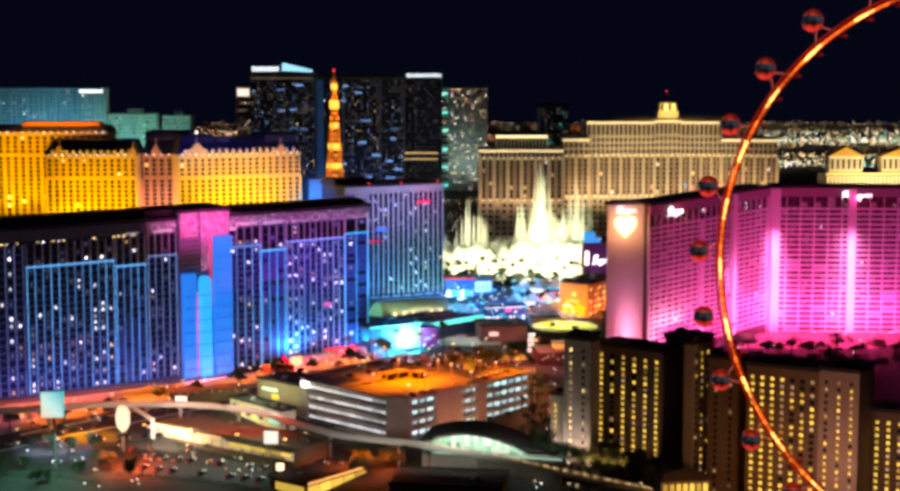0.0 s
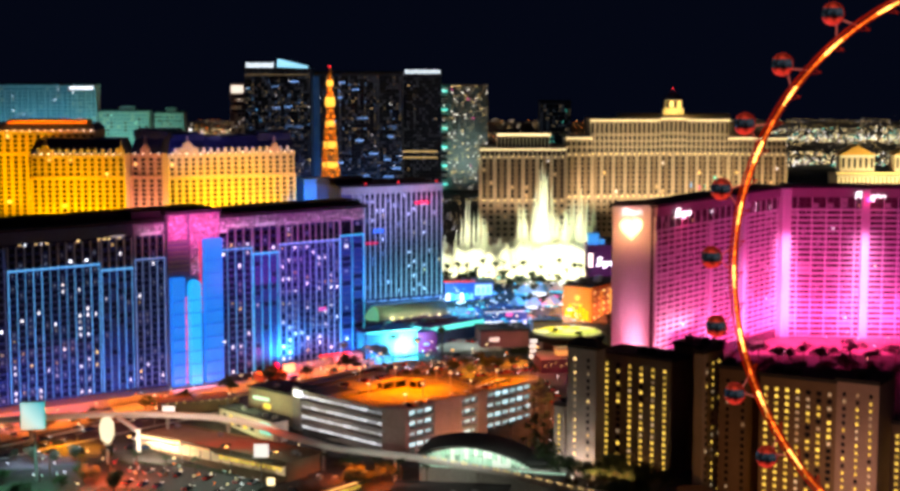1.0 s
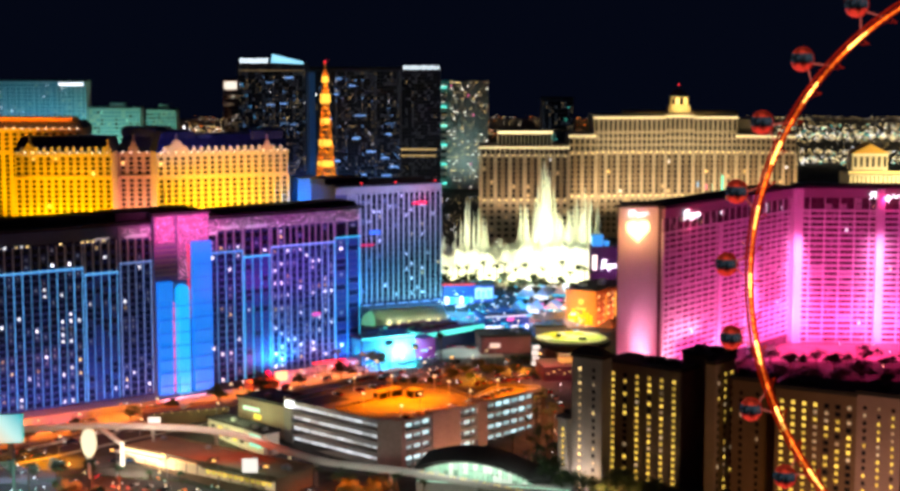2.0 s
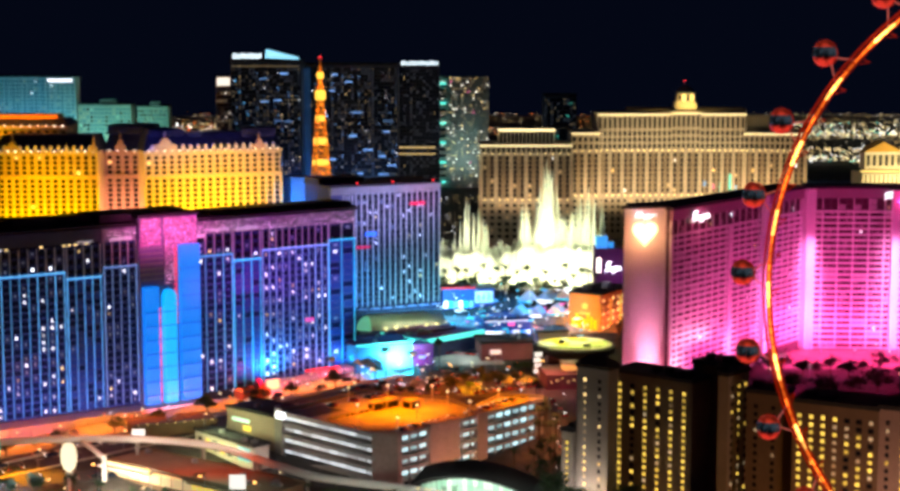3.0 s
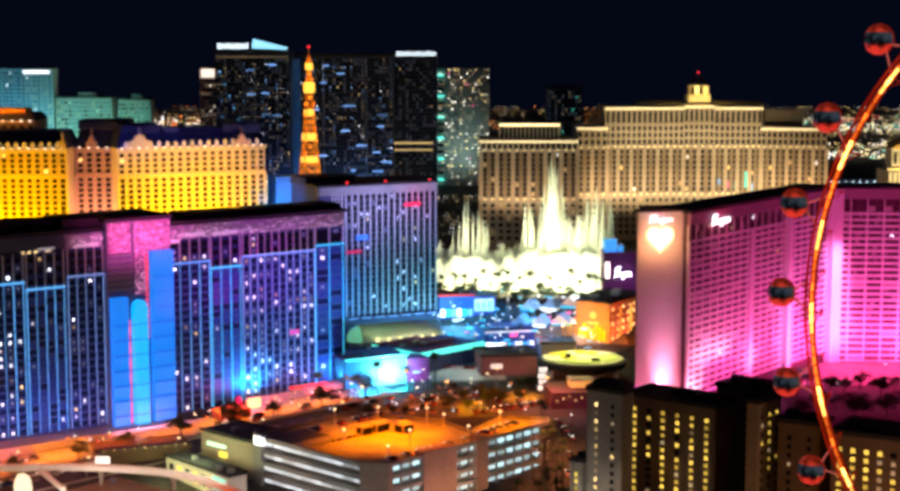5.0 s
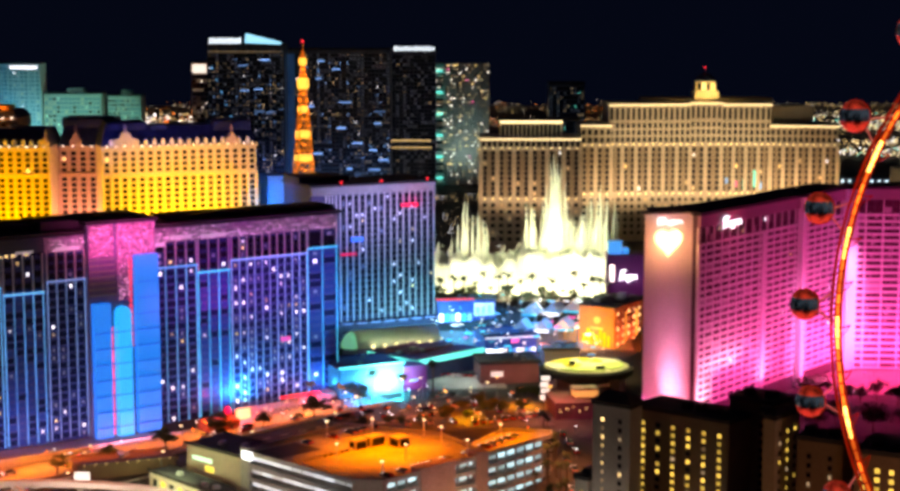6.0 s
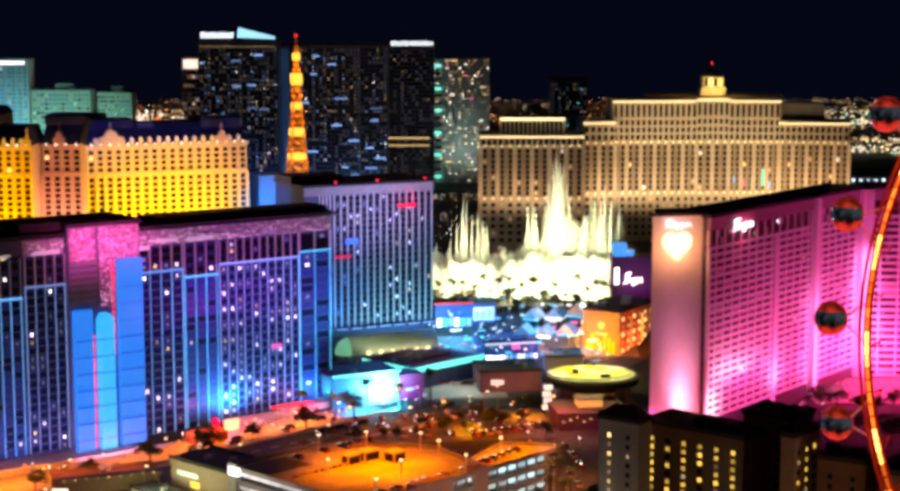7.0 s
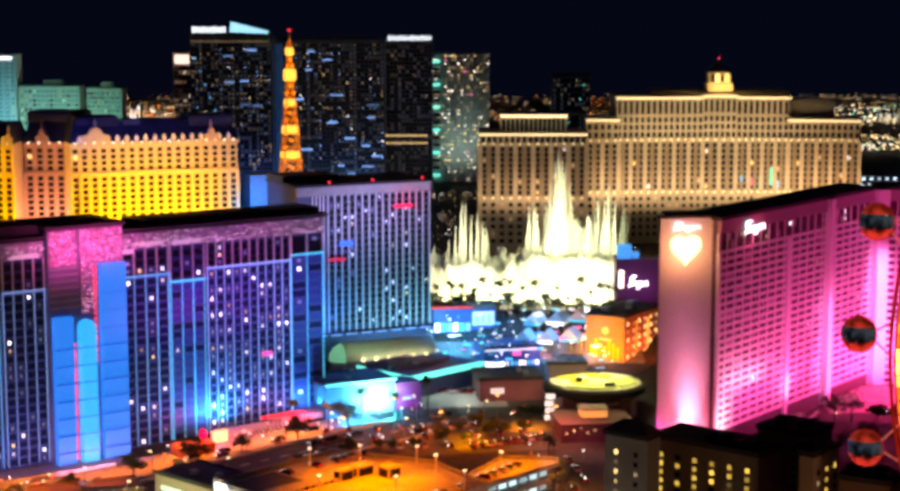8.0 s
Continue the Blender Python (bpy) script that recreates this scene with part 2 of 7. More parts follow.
# ---- the long blue hotel ----
def blue_hotel():
    x, y, z, rot = -260, 882, 0, 36
    h = thing("blue_hotel", "long high-rise hotel with blue and violet lit facade", "hotel", pose(x, y, z, 0, 0, rot))
    top = 104.5
    slab("wall", (-20, 260, 0, 26, -2, top), mat("blue_hotel_cladding", (0.035, 0.05, 0.16), 0.8, var=0.25, scale=0.3, spec=0.2), h)
    slab("roof", (-22, 262, -1.2, 28, top, top + 1.6), M["roof_dark"], h, "dark flat roof slab")
    slab("roof_box", (38, 112, 8, 24, top + 1.6, top + 5.5), M["roof_dark"], h, "dark plant room")
    slab("roof_box", (70, 92, 4, 14, top + 1.6, top + 6.5), M["roof_dark"], h, "dark plant room")
    slab("roof_box", (113, 162, 2, 24, top + 1.6, top + 6), M["roof_dark"], h, "dark plant room")
    slab("roof_box", (176, 262, 6, 24, top + 1.6, top + 3.6), M["roof_dark"], h, "dark plant room")
    # bays: start, end, top of the light line, strip colour, floors lit, count of bays, wall tone
    bays = [(-18, 41, 96, "led_dim", 12, "w"), (43, 93, 84, "led_blue", 11, "w"), (94.5, 112, 80.5, "led_blue", 4, "b"), (114, 131, 84.6, "led_violet", 4, "w"),
            (164.5, 185, 86, "led_blue", 4, "w"), (186, 201.5, 82.3, "led_cyan", 3, "b"), (203, 243, 86.5, "led_violet", 10, "w"), (243.5, 259.5, 88.5, "led_cyan", 2, "b")]
    mullion = {}
    spandrel = mat("spandrel_panel", (0.05, 0.09, 0.32), 0.5, var=0.3, scale=0.4)
    blue_panel = mat("blue_panel", (0.025, 0.07, 0.3), 0.4, var=0.25, scale=0.3)
    for n, (a, b, zt, led, nb, tone) in enumerate(bays):
        z0, nz = 15.5, 20
        pitch = (zt - 0.5 - z0) / nz
        for k in range(nb + 1):
            s = a + (b - a) * k / nb
            key = (led, zt)
            if key not in mullion:
                mullion[key] = box_mesh("light_strip", [(-0.12, 0.12, -0.45, 0, z0, zt)], M[led])
                mullion[key, 1] = box_mesh("fin", [(-0.2, 0.2, -0.6, 0, zt, 97.5)], M["white"])
            child("light_strip", mullion[key], h, loc=(s, 0, 0))
            child("fin", mullion[key, 1], h, loc=(s, 0, 0))
        if a > 0:
            slab("light_line", (a - 0.3, b + 0.3, -1.2, 0, zt, zt + 0.7), M[led], h)
        step = (b - a) / nb
        if tone == "b":
            slab("panel", (a + 0.3, b - 0.3, -0.1, 0, z0, zt), blue_panel, h, "deep blue panel bay")
        sp = box_mesh("spandrel", [(a, b, -0.3, 0, -pitch * 0.12, pitch * 0.12)], spandrel)
        for j in range(nz + 1):
            child("spandrel", sp, h, loc=(0, 0, z0 + pitch * j))
        kinds = [(0.12, "lit_cool"), (0.008, "lit_warm"), (0.03, "lit_dim"), (0.16, "lit_faint"), (1, "glass_navy")]
        calm = [(0.03, "lit_cool"), (0.06, "lit_faint"), (0.35, "glass_navy"), (1, "pane_blue")]
        windows(h, a, b, nb, z0, zt - 0.5, nz, step * 0.82, pitch * 0.72, kinds if tone == "w" else calm, 10 + n, y=-0.12, lit=0.27, limit=20)
        windows(h, a, b, nb, zt + 1, 96.5, 3, step * 0.78, 2.6, [(0.05, "lit_cool"), (0.02, "lit_warm"), (0.1, "lit_faint"), (1, "glass")], 40 + n, y=-0.05, limit=6, lit=0.34)
    # top band
    band = mat("violet_band", (0.32, 0.27, 0.34), 0.35, metal=0.3, var=0.8, scale=1.6, bump=0.8)
    slab("band", (113, 131, -0.5, 0, 97.5, top - 0.4), band, h, "glittering violet metal band")
    slab("band", (164, 260, -0.5, 0, 97.5, top - 0.4), band, h, "glittering violet metal band")
    for a, b, zr in ((164.5, 169.5, 96), (172, 183, 98.6), (187, 200, 98.2), (100, 108, 97.2), (118, 129, 97.8)):
        slab("lit_room", (a, b, -0.8, -0.5, zr, zr + 1.8), lamp_mat("lit_room_%d" % int(a), (0.72, 0.66, 0.75), 0.3), h, "pale lit rooms of the top storey")
    slab("band", (-20, 112.5, -0.5, 0, 98, top - 0.4), M["glass_blue"], h, "dark glass band")
    windows(h, -16, 112, 44, 96.4, 98.6, 1, 2.2, 1.1, [(0.25, "lit_warm"), (0.15, "lit_cool"), (1, "glass")], 77, y=-0.8, limit=40)
    # central block with its pylons
    spark = mat("glitter_panel", (0.55, 0.25, 0.42), 0.3, metal=0.4, var=0.85, scale=3.0, bump=1.0)
    slab("centre_block", (131.5, 163.5, -3, 0, 14, top + 4), mat("violet_dark_cladding", (0.2, 0.16, 0.3), 0.5, var=0.3, scale=0.5), h, "violet cladding of the centre block")
    slab("glitter_panel", (132, 143.5, -3.6, -3, 94, top + 3.5), spark, h, "sparkling pink panel")
    slab("glitter_panel", (145, 163, -3.6, -3, 74, top + 3.5), spark, h, "sparkling pink panel")
    for k in range(7):
        slab("ledge", (132, 144, -3.5, -3, 77 + 2.6 * k, 77.7 + 2.6 * k), M["concrete"], h)
    rs = random.Random(6)
    bits = [(rs.uniform(132.4, 143), rs.uniform(94.5, 107.5)) for k in range(90)] + [(rs.uniform(145.4, 151), rs.uniform(75, 107.5)) for k in range(120)] + [(rs.uniform(151, 162.6), rs.uniform(95, 107.5)) for k in range(90)]
    child("sparkle", box_mesh("sparkle", [(s - e, s + e, -3.8, -3.6, q - 0.14, q + 0.14) for s, q in bits for e in (rs.uniform(0.12, 0.5),)], lamp_mat("sparkle_pink", (1.0, 0.45, 0.75), 1.0, 0.8)), h, "fine sparkling lamps on the panel", kind="stuff")
    bits = [(rs.uniform(165, 259), 98 + abs(rs.gauss(0, 3))) for k in range(260)] + [(rs.uniform(114, 131), rs.uniform(98, 103)) for k in range(40)]
    child("sparkle", box_mesh("sparkle", [(s - e, s + e, -0.75, -0.5, min(q, 103.6) - 0.12, min(q, 103.6) + 0.12) for s, q in bits for e in (rs.uniform(0.15, 1.0),)], lamp_mat("sparkle_pale", (0.85, 0.6, 0.8), 0.6, 0.85)), h, "fine sparkling lamps on the top band", kind="stuff")
    slab("roof", (130.5, 164.5, -3.8, 14, top + 4, top + 5.4), M["roof_dark"], h, "dark roof slab")
    py = mat("pylon_blue", (0.04, 0.16, 0.5), 0.4, var=0.1, scale=0.4, emit=(0.0, 0.24, 1.0), strength=0.85)
    pc = mat("pylon_cyan", (0.04, 0.3, 0.5), 0.4, var=0.1, scale=0.4, emit=(0.0, 0.42, 1.0), strength=1.1)
    for a, b, zt, m in ((132.3, 140.6, 74, py), (152.4, 163.6, 94, py)):
        slab("pylon", (a, b, -6, -3, 12, zt), m, h, "backlit blue pylon", bevel=0.6)
    bm = bmesh.new()
    prof = [(143, 12), (149.6, 12), (149.6, 68)] + [(146.3 + 3.3 * math.cos(math.pi * k / 8), 68.5 + 3.6 * math.sin(math.pi * k / 8)) for k in range(9)] + [(143, 68)]
    front = [bm.verts.new((px, -7, pz)) for px, pz in prof]
    back = [bm.verts.new((px, -3, pz)) for px, pz in prof]
    bm.faces.new(front)
    bm.faces.new(back[::-1])
    for k in range(len(prof)):
        bm.faces.new((front[k], back[k], back[(k + 1) % len(prof)], front[(k + 1) % len(prof)]))
    bmesh.ops.recalc_face_normals(bm, faces=bm.faces[:])
    part("pylon", bm, pc, h, "round-topped backlit cyan pylon")
    seam = mat("pylon_seam", (0.03, 0.1, 0.35), 0.5, var=0.1, emit=(0.0, 0.12, 0.7), strength=0.5)
    for k in range(10):
        zz = 19 + 7 * k
        slab("seam", (132.1, 164, -7.15, -5.9, zz, zz + 0.3), seam, h) if zz < 66 else slab("seam", (152.2, 163.8, -6.15, -5.9, zz, zz + 0.3), seam, h)
    dot = box_mesh("red_lamp", [(-0.5, 0.5, -0.3, 0.3, -0.75, 0.75)], lamp_mat("red_lamp_glow", (1.0, 0.06, 0.12), 1.5, 0.4))
    for k in range(24):
        child("red_lamp", dot, h, loc=(141.7, -3.4, 16 + 2.0 * k))
    for k in range(16):
        child("red_lamp", dot, h, loc=(151.0, -3.6, 54 + 2.5 * k))
    slab("sign", (228, 233, -1.4, -0.9, 46.5, 48.4), lamp_mat("sign_rose", (1.0, 0.1, 0.4), 0.8), h, "small pink sign panel")
    slab("canopy_light", (222, 243, -10.6, -10, 21.6, 22.4), M["led_red"], h, "red canopy edge light")
    # podium
    slab("podium", (-20, 205, -14, 0, -8, 14.5), mat("podium_render", (0.5, 0.42, 0.4), 0.7, var=0.25, scale=0.25, bump=0.1), h, "pale podium wall lit from the street")
    slab("podium", (205, 232, -9, 0, -4, 17.5), M["pale"], h, "pale podium wall")
    slab("podium", (232, 268, -10, 0, -4, 20.5), M["blush"], h, "rose podium wall")
    pier = box_mesh("pilaster", [(-0.7, 0.7, -14.9, -14, -6, 14.5)], bpy.data.materials["podium_render"])
    cap = box_mesh("cornice", [(-18, 204, -15.2, -14, 13.2, 14.7)], bpy.data.materials["podium_render"])
    child("cornice", cap, h)
    for k in range(20):
        child("pilaster", pier, h, loc=(-8 + 11 * k, 0, 0))
    for a, b in ((98, 112), (116, 126), (128, 134)):
        slab("porch", (a, b, -20, -14, -8, 7.5 + (b - a) * 0.15), M["tan"], h, "low tan porch in orange light")
    bm = bmesh.new()
    beam(bm, (0, -15.5, 16.4), (0, -9, 19.0), 0.42, 6)
    rib = part("awning_rib", bm, M["white"], h, "white rib of the entrance awning")
    rib.location.x = 203.2
    for k in range(1, 15):
        child("awning_rib", rib.data, h, loc=(203.2 + 1.9 * k, 0, 0.1 * k))
    for k in range(8):
        slab("awning_lamp", (203.6 + 3.6 * k, 204.4 + 3.6 * k, -15.9, -15.5, 15.4 + 0.2 * k, 16.0 + 0.2 * k), M["lit_warm"], h)
    slab("entrance_canopy", (176, 192, -26, -16, 6, 19.5), mat("red_canopy", (0.5, 0.12, 0.06), 0.7, var=0.25), h, "red-lit entrance canopy block", bevel=0.6)
    # added glowing ball, stands for the magenta glow on the wall
    bm = bmesh.new()
    lathe(bm, [(0.6, 17), (1.5, 18.4), (1.8, 20), (1.4, 21.4), (0.3, 22.4)], 16, 193, -12)
    part("entrance_lantern", bm, lamp_mat("lantern_magenta", (1.0, 0.03, 0.2), 0.2), h, "added glowing ball for the magenta glow on the wall")
    # glowing panel put in for the bright yellow light at the entrance
    slab("entrance_screen", (196, 203, -15.5, -14.5, 14, 21), lamp_mat("entrance_yellow", (1.0, 0.75, 0.25), 1.0), h, "glowing panel for the yellow patch of light at the entrance")
    for k in range(14):
        slab("door_bay", (30 + 11 * k, 35 + 11 * k, -14.3, -14, 3, 9), M["glass"] if k % 3 else M["lit_warm"], h)
    L = lambda *p: local(x, y, z, rot, p)
    area("floodlight_blue", L(75, -16, 16), L(75, 0, 60), 100, 3, 15000, (0.0, 0.22, 1.0))
    area("floodlight_blue", L(215, -14, 24), L(215, 0, 62), 90, 3, 8500, (0.0, 0.26, 1.0))
    area("floodlight_cyan", L(206, -8, 23.5), L(205, 0, 38), 10, 2, 17000, (0.0, 0.65, 1.0))
    area("floodlight_cyan", L(253, -8, 24), L(252, 0, 36), 10, 2, 9000, (0.0, 0.5, 1.0))
    area("floodlight_rose", L(148, -18, 15), L(148, -5, 24), 40, 2, 5000, (1.0, 0.35, 0.6))
    area("floodlight_red", L(196, -22, 21), L(196, -13, 17), 8, 3, 7000, (1.0, 0.02, 0.1))
    area("floodlight_red", L(240, -16, 23), L(238, -9, 20), 10, 3, 4000, (1.0, 0.02, 0.08))
    # two unseen mid-air lamps, added for the purple wash on the upper facade
    area("floodlight_violet", L(148, -26, 100), L(148, 0, 102), 40, 3, 8000, (0.9, 0.1, 0.5), 90)
    area("floodlight_violet", L(215, -40, 62), L(215, 0, 84), 80, 4, 17000, (0.6, 0.02, 0.7), 110)
    area("street_orange", L(80, -34, 20), L(85, -12, 2), 130, 4, 8000, (1.0, 0.18, 0.02), 110)
    area("street_violet", L(40, -26, 16), L(40, -14, 6), 90, 2, 4000, (0.7, 0.16, 0.4), 110)
    for s, e in ((52, 8000), (96, 12000), (112, 7000), (176, 8000), (228, 11000)):
        p = L(s, -22, 0)
        bulb("forecourt_lamp", (p.x, p.y, gz(p.y) + 6), e * 0.34, (1.0, 0.32, 0.03), 1.0)
    area("forecourt_orange", L(140, -25, 34), L(140, -25.5, 8), 220, 6, 36000, (1.0, 0.2, 0.0), 60)
    area("street_magenta", L(225, -30, 26), L(225, -8, 10), 60, 4, 5000, (1.0, 0.22, 0.2), 120)


blue_hotel()


# ---- the tower with white fins ----
def fin_tower():
    x, y, rot = -61, 1112.9, 27
    h = thing("finned_hotel_tower", "hotel tower with close white vertical fins, teal lit below", "hotel", pose(x, y, 0, 0, 0, rot))
    slab("wall", (-8, 63.3, 0, 38, 20, 109), mat("fin_tower_wall", (0.025, 0.03, 0.07), 0.6, var=0.15), h)
    slab("roof", (-9, 64.3, -1, 39, 109, 110), M["roof_dark"], h)
    slab("roof_box", (-9, 20, 14, 36, 110, 113), M["roof_dark"], h)
    slab("band", (-8, 63.3, -0.9, 0, 104.5, 108.9), M["concrete"], h, "grey parapet band")
    sp = box_mesh("spandrel", [(8, 63.3, -0.15, 0, -0.14, 0.14)], mat("fin_tower_spandrel", (0.2, 0.2, 0.26), 0.6, var=0.1))
    for j in range(22):
        child("spandrel", sp, h, loc=(0, 0, 40 + 64 * j / 21))
    fin = box_mesh("fin", [(-0.27, 0.27, -0.35, 0, 36, 104.5)], M["white"])
    for k in range(16):
        child("fin", fin, h, loc=(8.5 + 54.5 * k / 15, 0, 0))
    slab("pier", (-8, -1, -1.1, 0, 22, 104.5), mat("navy_pier", (0.1, 0.11, 0.22), 0.6, var=0.15), h, "plain navy corner pier")
    for s in (-8, -4.6, -1.2):
        slab("light_strip", (s, s + 0.35, -1.4, -1.1, 24, 92), M["led_blue"], h, "blue light strip")
    for k in range(4):
        child("fin", fin, h, loc=(0.5 + 1.9 * k, 0, 0))
    windows(h, 8.5, 63, 15, 40, 104, 21, 2.9, 2.2, [(0.1, "lit_cool"), (0.02, "lit_warm"), (0.05, "lit_faint"), (1, "glass")], 5, y=-0.1, limit=60, lit=0.26)
    slab("base", (-9, 64, -4, 0, 16, 37), M["slate"], h, "dark glass base storey")
    for k in range(9):
        slab("cornice_light", (-8 + 8 * k, -2.5 + 8 * k, -4.3, -4, 36.3, 36.9), M["led_dim"], h)
    slab("sign", (43, 53, -1.6, -1.0, 96.6, 98.4), lamp_mat("sign_red", (1.0, 0.02, 0.08), 0.5), h, "red sign panel")
    slab("sign", (8, 17, -1.6, -1.0, 72.4, 73.8), lamp_mat("sign_red", (1.0, 0.02, 0.08), 0.5), h, "red sign panel")
    slab("sign", (14, 21, -1.6, -1.0, 79.5, 82), lamp_mat("sign_blue", (0.05, 0.25, 1.0), 0.4), h, "blue sign panel")
    for px in (10, 33, 60):
        slab("beacon", (px, px + 0.8, 2, 2.8, 110, 111.2), M["led_red"], h)
    L = lambda *p: local(x, y, 0, rot, p)
    area("floodlight_teal", L(38, -22, 34), L(38, 0, 70), 50, 3, 28000, (0.18, 0.62, 0.9))
    area("floodlight_blue", L(-2, -16, 40), L(-2, 0, 80), 16, 3, 24000, (0.03, 0.24, 1.0))
    # unseen mid-air fill added to turn the upper fins lavender
    area("floodlight_violet", L(30, -35, 88), L(30, 0, 100), 60, 3, 15000, (0.5, 0.42, 1.0), 120)
    bulb("sign_glow", L(51, -5, 100), 2200, (1.0, 0.02, 0.12), 1.0)
    bulb("sign_glow", L(16, -5, 79), 700, (0.1, 0.1, 1.0), 1.0)


fin_tower()


# ---- the pink hotel ----
def pink_wing(h, x0, length, nb, z0, z1, seed, pilasters):
    """One wing along local x from x0, with a slab band at every floor and tall dark glazing under the parapet."""
    # shade behind the balcony bands is put into this dark wall colour
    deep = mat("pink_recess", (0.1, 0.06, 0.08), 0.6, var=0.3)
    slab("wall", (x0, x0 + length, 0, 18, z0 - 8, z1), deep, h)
    # parapet coloured darker where the uplights fall off
    slab("parapet", (x0, x0 + length, -1.6, 0, z1 - 5.4, z1), mat("parapet_paint", (0.34, 0.2, 0.27), 0.6, var=0.12, scale=0.3), h, "plain parapet band, shade above the uplights put into its colour")
    slab("roof", (x0 - 0.6, x0 + length + 0.6, -2.2, 19, z1, z1 + 1.4), M["roof_dark"], h, "dark flat roof")
    nz, zt = 24, z1 - 13.2
    step, pitch = length / nb, (zt - z0) / nz
    band = box_mesh("balcony_band", [(x0, x0 + length, -0.55, 0, -0.62, 0.62)], M["white"])
    for j in range(nz + 1):
        child("balcony_band", band, h, loc=(0, 0, z0 + pitch * j))
    rib = box_mesh("rib", [(-0.5, 0.5, -0.5, 0, z0, zt)], M["white"])
    tall = box_mesh("fin", [(-0.2, 0.2, -0.7, 0, zt, z1 - 5.4)], M["white"])
    for k in range(nb + 1):
        child("rib", rib, h, loc=(x0 + length * k / nb, 0, 0))
        child("fin", tall, h, loc=(x0 + length * k / nb, 0, 0))
    for a, b in pilasters:
        slab("pilaster", (a, b, -3.4 if b - a > 3 else -1.2, 0, z0 - 6, z1 - 0.3 if b - a > 3 else zt), M["white"], h, "broad white pilaster lit from below")
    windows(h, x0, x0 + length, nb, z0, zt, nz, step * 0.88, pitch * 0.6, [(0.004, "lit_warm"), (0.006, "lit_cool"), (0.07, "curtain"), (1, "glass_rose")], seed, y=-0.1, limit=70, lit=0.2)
    rng = random.Random(seed)
    drapes = []
    for j in range(nz):
        for i in range(nb):
            if rng.random() < 0.34:
                a, w = x0 + step * (i + rng.uniform(0.1, 0.6)), step * rng.uniform(0.08, 0.3)
                z = z0 + pitch * (j + rng.uniform(0.22, 0.45))
                drapes.append((a, a + w, -0.26, -0.2, z, z + pitch * rng.uniform(0.2, 0.45)))
    child("drapes", box_mesh("drapes", drapes, M["curtain"]), h, "half-drawn pale curtains", kind="stuff")
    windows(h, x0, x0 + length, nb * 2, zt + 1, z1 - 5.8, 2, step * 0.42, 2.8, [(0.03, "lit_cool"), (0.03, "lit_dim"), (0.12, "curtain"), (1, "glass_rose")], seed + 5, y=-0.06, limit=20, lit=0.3)


